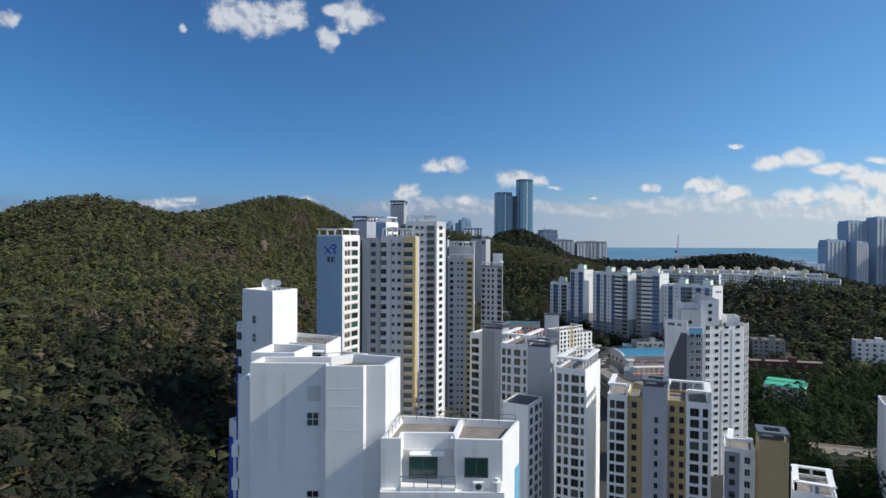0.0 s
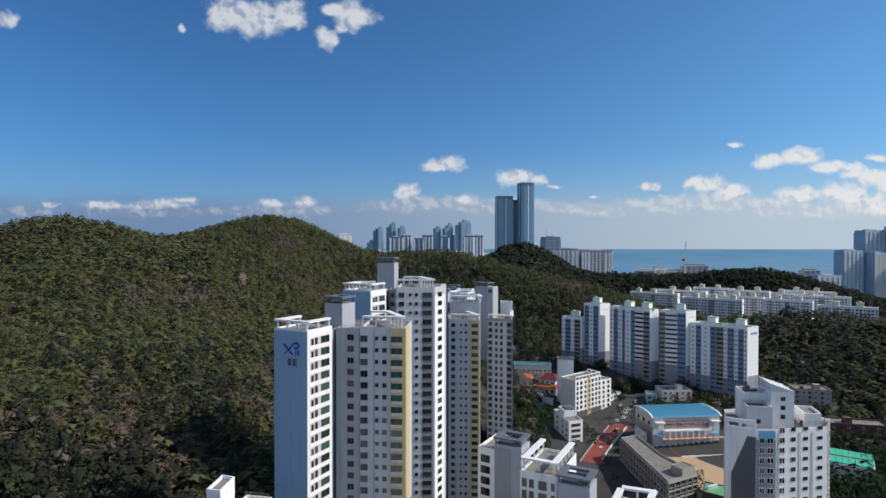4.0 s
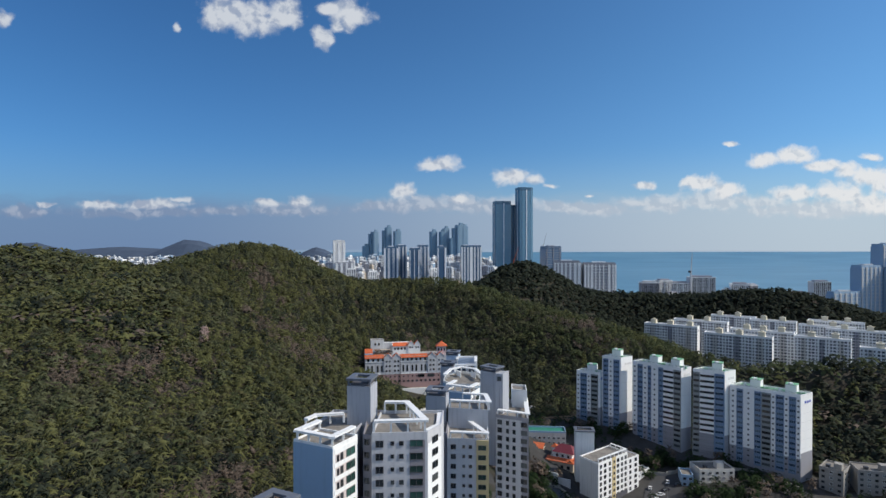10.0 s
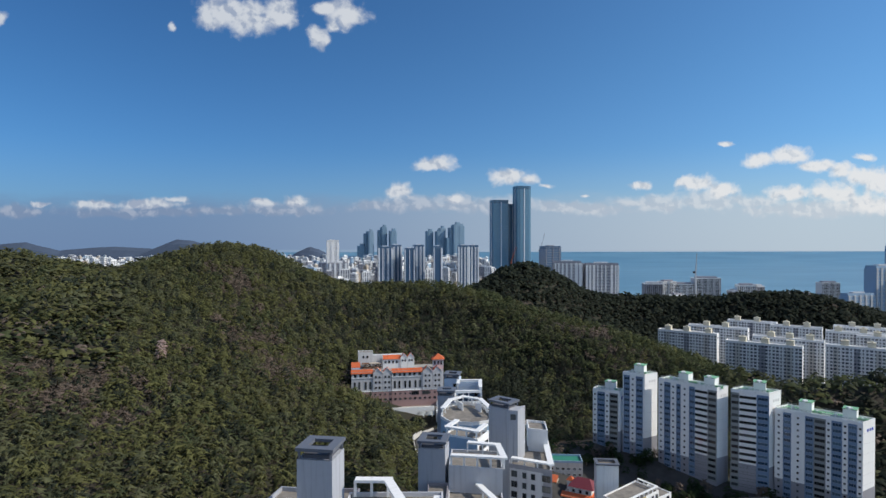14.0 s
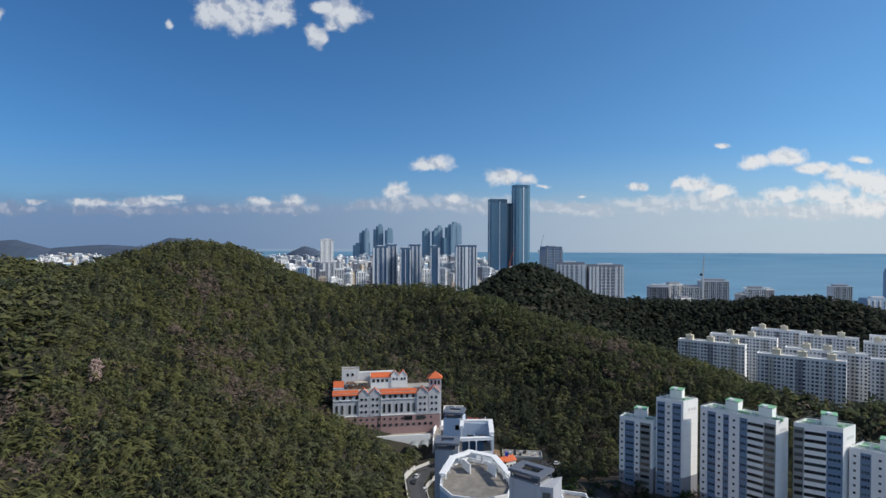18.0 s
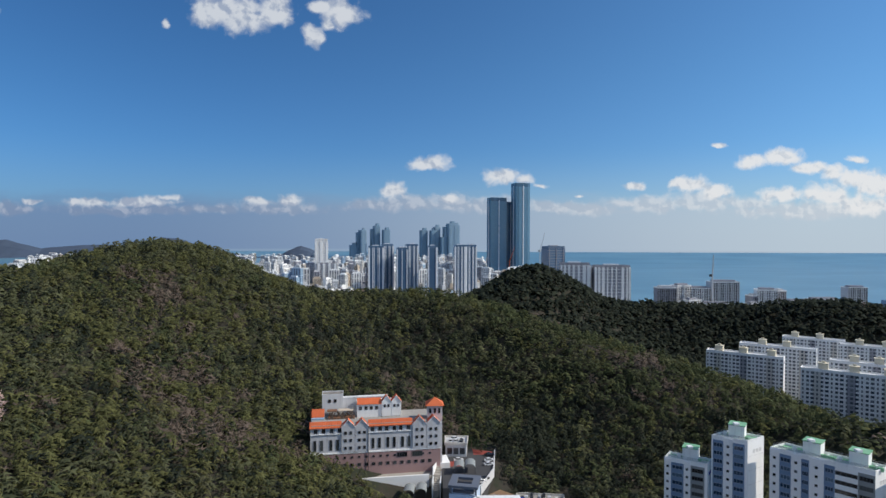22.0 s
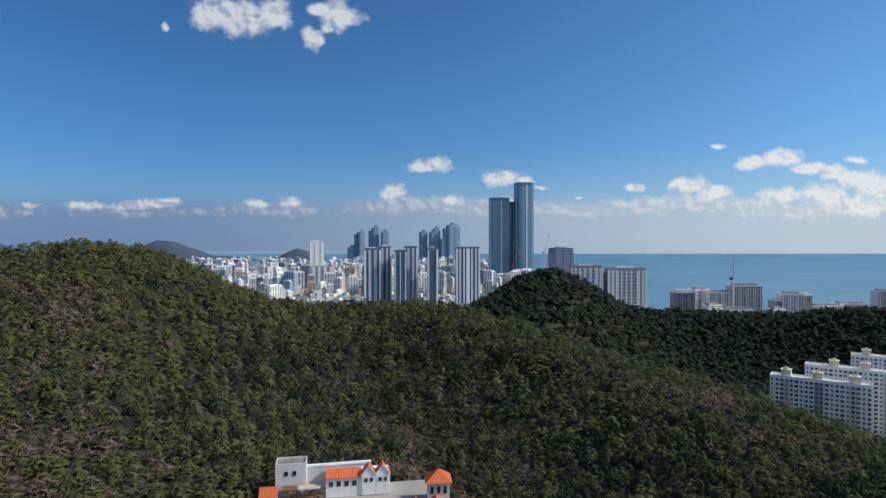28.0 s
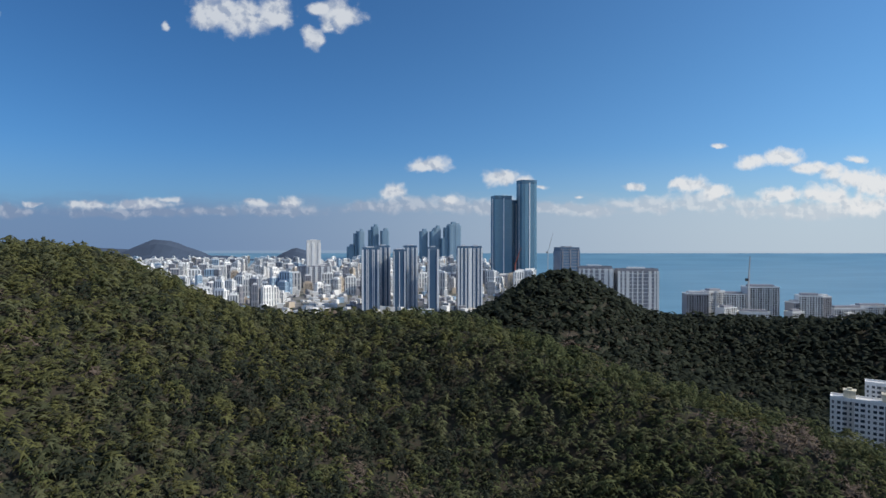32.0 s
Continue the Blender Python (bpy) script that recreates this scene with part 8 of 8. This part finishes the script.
def shade_share(x, y):
    """Share of shade-coloured trees: hollow behind the estate, gullies, farther ridge; fewer on the crest"""
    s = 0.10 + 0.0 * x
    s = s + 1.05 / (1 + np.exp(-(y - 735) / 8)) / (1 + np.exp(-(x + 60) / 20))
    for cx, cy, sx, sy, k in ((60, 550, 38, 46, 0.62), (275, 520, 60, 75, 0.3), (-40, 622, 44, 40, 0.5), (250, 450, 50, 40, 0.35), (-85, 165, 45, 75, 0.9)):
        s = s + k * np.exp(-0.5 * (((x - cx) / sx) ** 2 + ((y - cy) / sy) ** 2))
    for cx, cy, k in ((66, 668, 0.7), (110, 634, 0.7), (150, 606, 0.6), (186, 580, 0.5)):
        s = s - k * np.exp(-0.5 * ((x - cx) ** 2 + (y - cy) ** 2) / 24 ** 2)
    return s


BARE = [(-81, 276, 14, 0.75), (-84, 245, 11, 0.6), (-80, 312, 13, 0.6), (-172, 380, 13, 0.6), (-155, 400, 11, 0.55), (-203, 362, 16, 0.45), (-145, 600, 9, 0.45), (-133, 476, 9, 0.6),
        (-114, 534, 9, 0.4), (25, 558, 10, 0.5), (96, 537, 11, 0.6), (124, 872, 22, 0.8), (126, 612, 9, 0.6), (-60, 292, 9, 0.6)]


def build_forest():
    rng = np.random.default_rng(7)
    full = [tuft_tree(rng, 21, 8, top=0.35) for _ in range(9)]
    mid = [tuft_tree(rng, 17, 8, top=0.35) for _ in range(8)]
    fine = [tuft_tree(rng, 56, 8, top=0.35, web=0.18) for _ in range(8)]
    low = [tuft_tree(rng, 10, 6, top=0.3, web=0.6) for _ in range(8)]
    ridge = [tuft_tree(rng, 9, 6, top=0.3, web=0.6) for _ in range(8)]
    bare = [tuft_tree(rng, 18, 8, flat=-1.2, top=0.2, web=0.2) for _ in range(5)]
    bare_fine = [tuft_tree(rng, 44, 8, flat=-1.2, top=0.2, web=0.2) for _ in range(5)]

    def near(x, y):
        return (np.abs(x) < 150 + 0.42 * (y - 430)) & (y > 425) & (y < 720)

    def close(x, y):
        return (x > -150 - 0.1 * y) & (x < -38) & (y <= 250) & (y > 60)

    def side(x, y):
        return (x > -290) & (x < 0) & (y <= 425) & (y > 40) & ~close(x, y)

    def park(x, y):
        return (x > 105) & (x < 270) & (y < 350) & (y > 150)

    def rest(x, y):
        return ~park(x, y) & ~near(x, y) & ~side(x, y) & (np.abs(x) < 130 + 0.86 * (y + 60)) & ~((x < -60) & (y > 880)) & (y < 1110) & ~((x < -150) & (y > 790))

    round_crown = [tuft_tree(rng, 44, 8, top=0.05) for _ in range(6)]
    for name, area, box, step, kinds, tall, wide, seed, label in (
            ("park_wood", park, (105, 270, 150, 350), 6.6, round_crown, 12.5, 8.8, 4, "big round evergreens beside the valley school"),
            ("pine_wood", near, (-330, 330, 425, 720), 4.4, full, 8.2, 6.5, 1, "dense sunlit pines on the near hillside"),
            ("slope_wood", close, (-180, -38, 60, 250), 4.9, fine, 8.4, 6.6, 5, "dense pines on the slope behind the white flats"),
            ("hillside_wood", side, (-290, 0, 40, 425), 4.8, mid, 8.4, 6.8, 2, "dense pines on the slope beside the flats"),
            ("far_wood", lambda x, y: rest(x, y) & (y < 735), (-520, 780, -60, 735), 6.0, low, 8.6, 8.2, 3, "pine woods on the farther hills"),
            ("ridge_wood", lambda x, y: rest(x, y) & (y >= 735), (-520, 780, 735, 1150), 6.2, ridge, 8.0, 9.2, 6, "woods on the far ridge, most in the shade colour")):
        X, Y = scatter(rng, *box, step, area)
        Z = land(X, Y) - 0.8
        lump = np.array([noise.noise((x * 0.03, y * 0.03, 0.0)) for x, y in zip(X, Y)])
        patch = np.array([noise.noise((x * 0.013 + 40, y * 0.013, 3.0)) + 0.6 * noise.noise((x * 0.06, y * 0.06, 9.0)) for x, y in zip(X, Y)])
        thin = 0.0 * X
        for bx, by, br, bk in BARE:
            thin = thin + bk * np.exp(-0.5 * ((X - bx) ** 2 + (Y - by) ** 2) / br ** 2)
        is_bare = patch + thin - 0.06 - 0.20 * np.clip((X + 20) / 60, 0, 1) - 0.3 * (Y > 745) + 0.85 * (rng.random(len(X)) - 0.5) > 0.55
        H = tall * (0.66 + 0.62 * rng.random(len(X)) + 0.25 * lump)
        W = wide * (0.62 + 0.76 * rng.random(len(X)) ** 1.5)
        P = np.stack([X, Y, Z], 1)
        g = ~is_bare
        if seed == 4:
            grown(name, P[g], H[g], W[g], kinds, BUSH, label, seed)
        else:
            in_shade = shade_share(X, Y) + 0.25 * lump > rng.random(len(X))
            grey = (rng.random(len(X)) + 0.6 * patch < 0.30) & ~in_shade & (Y < 745)
            green = ~in_shade & ~grey & (np.clip((X + 70) / 110, 0.12, 0.8) + 0.3 * lump > rng.random(len(X)))
            pine = g & ~in_shade & ~grey & ~green
            grown(name, P[pine], H[pine], W[pine], kinds, PINE, label, seed)
            grown("green_" + name, P[g & green], H[g & green], W[g & green], kinds, SPRUCE, "deep green spruces among the pines", seed + 40)
            grown("grey_" + name, P[g & grey], H[g & grey], W[g & grey], kinds, GREYPINE, "greyish green pines scattered through the wood", seed + 20)
            grown("shaded_" + name, P[g & in_shade], H[g & in_shade] * 1.06, W[g & in_shade] * 0.95, kinds, SHADED_PINE, "trees coloured as in shade in hollows and on the far ridge", seed + 30)
        if is_bare.any():
            grown("bare_" + name, P[is_bare], H[is_bare] * 0.8, W[is_bare], bare if seed in (1, 2, 6) else bare_fine if seed == 5 else low, TWIGS, "leafless brown winter trees among the pines", seed + 10)


build_forest()


def garden_trees():
    rng = np.random.default_rng(21)
    rr = random.Random(3)
    kinds = [tuft_tree(rng, 60, 8, top=0.1) for _ in range(3)]
    bare = [tuft_tree(rng, 22, 8, flat=-1.2, top=0.2) for _ in range(2)]
    plume = tuft_tree(rng, 90, 8, flat=-1.2, top=0.2, spread=0.75, web=0.15)
    protos = {}

    def tree(x, y, h, w, kind):
        key = (kind, rr.randrange(3))
        z = ground_z(x, y)
        if key in protos:
            copy_thing(protos[key], Matrix.Translation((x, y, z)) @ Matrix.Rotation(rr.random() * 6.28, 4, "Z"))
            return
        leafy = kind == "leaf"
        t = thing("tree", x, y, z, "bushy dark evergreen tree" if leafy else "leafless pale winter tree", "tree", "garden trees")
        s = Shape()
        for z0, z1, r0, r1 in ((-0.5, 0.45 * h, 0.26, 0.17), (0.45 * h, 0.8 * h, 0.17, 0.06)):
            for k in range(6):
                a0, a1 = k * 1.047, (k + 1) * 1.047
                s.face([(x + r0 * math.cos(a0), y + r0 * math.sin(a0), z + z0), (x + r0 * math.cos(a1), y + r0 * math.sin(a1), z + z0), (x + r1 * math.cos(a1), y + r1 * math.sin(a1), z + z1), (x + r1 * math.cos(a0), y + r1 * math.sin(a0), z + z1)])
        part("trunk", s, TRUNK, t)
        tv, tf = kinds[key[1]] if leafy else plume if kind == "pale" else bare[key[1] % 2]
        c = Shape()
        c.v = [(x + p[0] * w, y + p[1] * w, z + p[2] * h) for p in tv]
        c.f = [tuple(int(i) for i in f) for f in tf]
        c.m = [0] * len(c.f)
        part("crown", c, BUSH if leafy else (PALETWIGS if kind == "pale" else TWIGS), t)
        protos[key] = t

    for x, y in ((2, 250), (-2, 258), (8, 270), (14, 262), (20, 276), (10, 246), (56, 398), (52, 408), (48, 424), (70, 398), (66, 392), (108, 404), (112, 396), (24, 553), (21, 557),
                 (146, 416), (154, 414), (136, 412), (168, 412), (178, 406), (184, 398), (224, 400), (230, 398), (214, 402), (88, 356), (80, 364), (112, 432), (122, 438), (132, 440), (52, 430), (50, 440), (80, 470), (66, 476),
                 (-40, 512), (-30, 510), (-20, 508), (44, 400), (40, 412), (34, 440)):
        tree(x + rr.uniform(-1, 1), y + rr.uniform(-1, 1), rr.uniform(5, 8), rr.uniform(4.5, 6.5), "leaf" if rr.random() < 0.72 else "bare")
    for x, y in ((142, 216), (148, 214), (138, 222), (134, 232), (160, 212)):
        tree(x, y, 9, 8, "bare")
    tree(-140, 459, 12, 7.5, "pale")
    def open_ground(x, y):
        k = inside(x, y, TOWN)
        for x0, x1, y0, y1 in ((100, 155, 328, 386), (70, 112, 398, 438), (60, 78, 354, 384), (136, 162, 416, 436), (198, 240, 400, 424), (58, 80, 432, 452), (48, 80, 452, 476), (84, 108, 278, 342)):
            k &= ~((x > x0) & (x < x1) & (y > y0) & (y < y1))
        for p, q, w in (((72, 330), (106, 392), 7), ((106, 392), (128, 430), 9), ((121.8, 475.8), (142.6, 452.8), 3), ((166.6, 443), (192.4, 418.6), 3), ((90, 490), (106, 482), 3), ((148, 450), (164, 441), 3)):
            d = np.array(q, float) - p
            f = np.clip(((x - p[0]) * d[0] + (y - p[1]) * d[1]) / (d @ d), 0, 1)
            k &= np.hypot(x - p[0] - f * d[0], y - p[1] - f * d[1]) > w
        return k

    X, Y = [], []
    for cx, cy, sx, sy, n in ((172, 386, 14, 8, 30), (54, 388, 7, 10, 22), (46, 404, 4, 16, 20), (118, 446, 12, 6, 24), (150, 436, 12, 3, 20), (185, 414, 8, 4, 14), (112, 384, 4, 7, 8), (236, 392, 10, 5, 22),
                              (24, 330, 8, 34, 30), (44, 335, 6, 26, 22), (96, 446, 8, 6, 12), (90, 478, 14, 4, 20), (56, 426, 6, 4, 10), (160, 400, 10, 5, 16), (66, 392, 3, 4, 5), (128, 404, 7, 5, 8), (206, 392, 10, 4, 14)):
        X += [cx + rr.gauss(0, sx) for _ in range(n)]
        Y += [cy + rr.gauss(0, sy) for _ in range(n)]
    X, Y = np.array(X), np.array(Y)
    k = open_ground(X, Y)
    X, Y = X[k], Y[k]
    r3 = np.random.default_rng(6)
    cut = r3.random(len(X)) < 0.3
    P = np.stack([X, Y, land(X, Y) - 1.0], 1)
    H, W = 5.0 + 4.0 * r3.random(len(X)), 4.6 + 3.0 * r3.random(len(X))
    grown("town_trees", P[~cut], H[~cut], W[~cut], [tuft_tree(rng, 34, 8, top=0.2) for _ in range(5)], BUSH, "dark evergreen trees crowded between the valley buildings", 15)
    grown("bare_town_trees", P[cut], H[cut], W[cut], [tuft_tree(rng, 30, 8, flat=-1.2, top=0.2, spread=0.8) for _ in range(4)], TWIGS, "leafless street trees between the valley buildings", 16)
    # hedges and shrubs in the gaps of the valley town
    X, Y = [], []
    for cx, cy, sx, sy, n in ((54, 396, 8, 20, 36), (104, 376, 3, 10, 8), (60, 470, 12, 16, 30), (150, 412, 26, 5, 34), (200, 400, 26, 8, 40), (86, 470, 14, 18, 36), (84, 350, 6, 18, 24), (30, 300, 12, 40, 40), (12, 268, 8, 9, 16),
                              (130, 434, 16, 5, 24), (182, 430, 14, 8, 26), (44, 446, 5, 22, 26), (40, 250, 10, 30, 30), (112, 300, 4, 14, 10), (40, 420, 6, 20, 30)):
        X += [cx + rr.gauss(0, sx) for _ in range(n)]
        Y += [cy + rr.gauss(0, sy) for _ in range(n)]
    P = np.stack([np.array(X), np.array(Y), land(np.array(X), np.array(Y)) - 1.2], 1)
    ok = open_ground(P[:, 0], P[:, 1])
    P = P[ok]
    r2 = np.random.default_rng(4)
    grown("shrubs", P, 3.4 + 3.0 * r2.random(len(P)), 3.2 + 2.6 * r2.random(len(P)), [tuft_tree(rng, 18, 8, top=0.1) for _ in range(5)], BUSH, "evergreen shrubs and hedges between the houses", 8)


garden_trees()
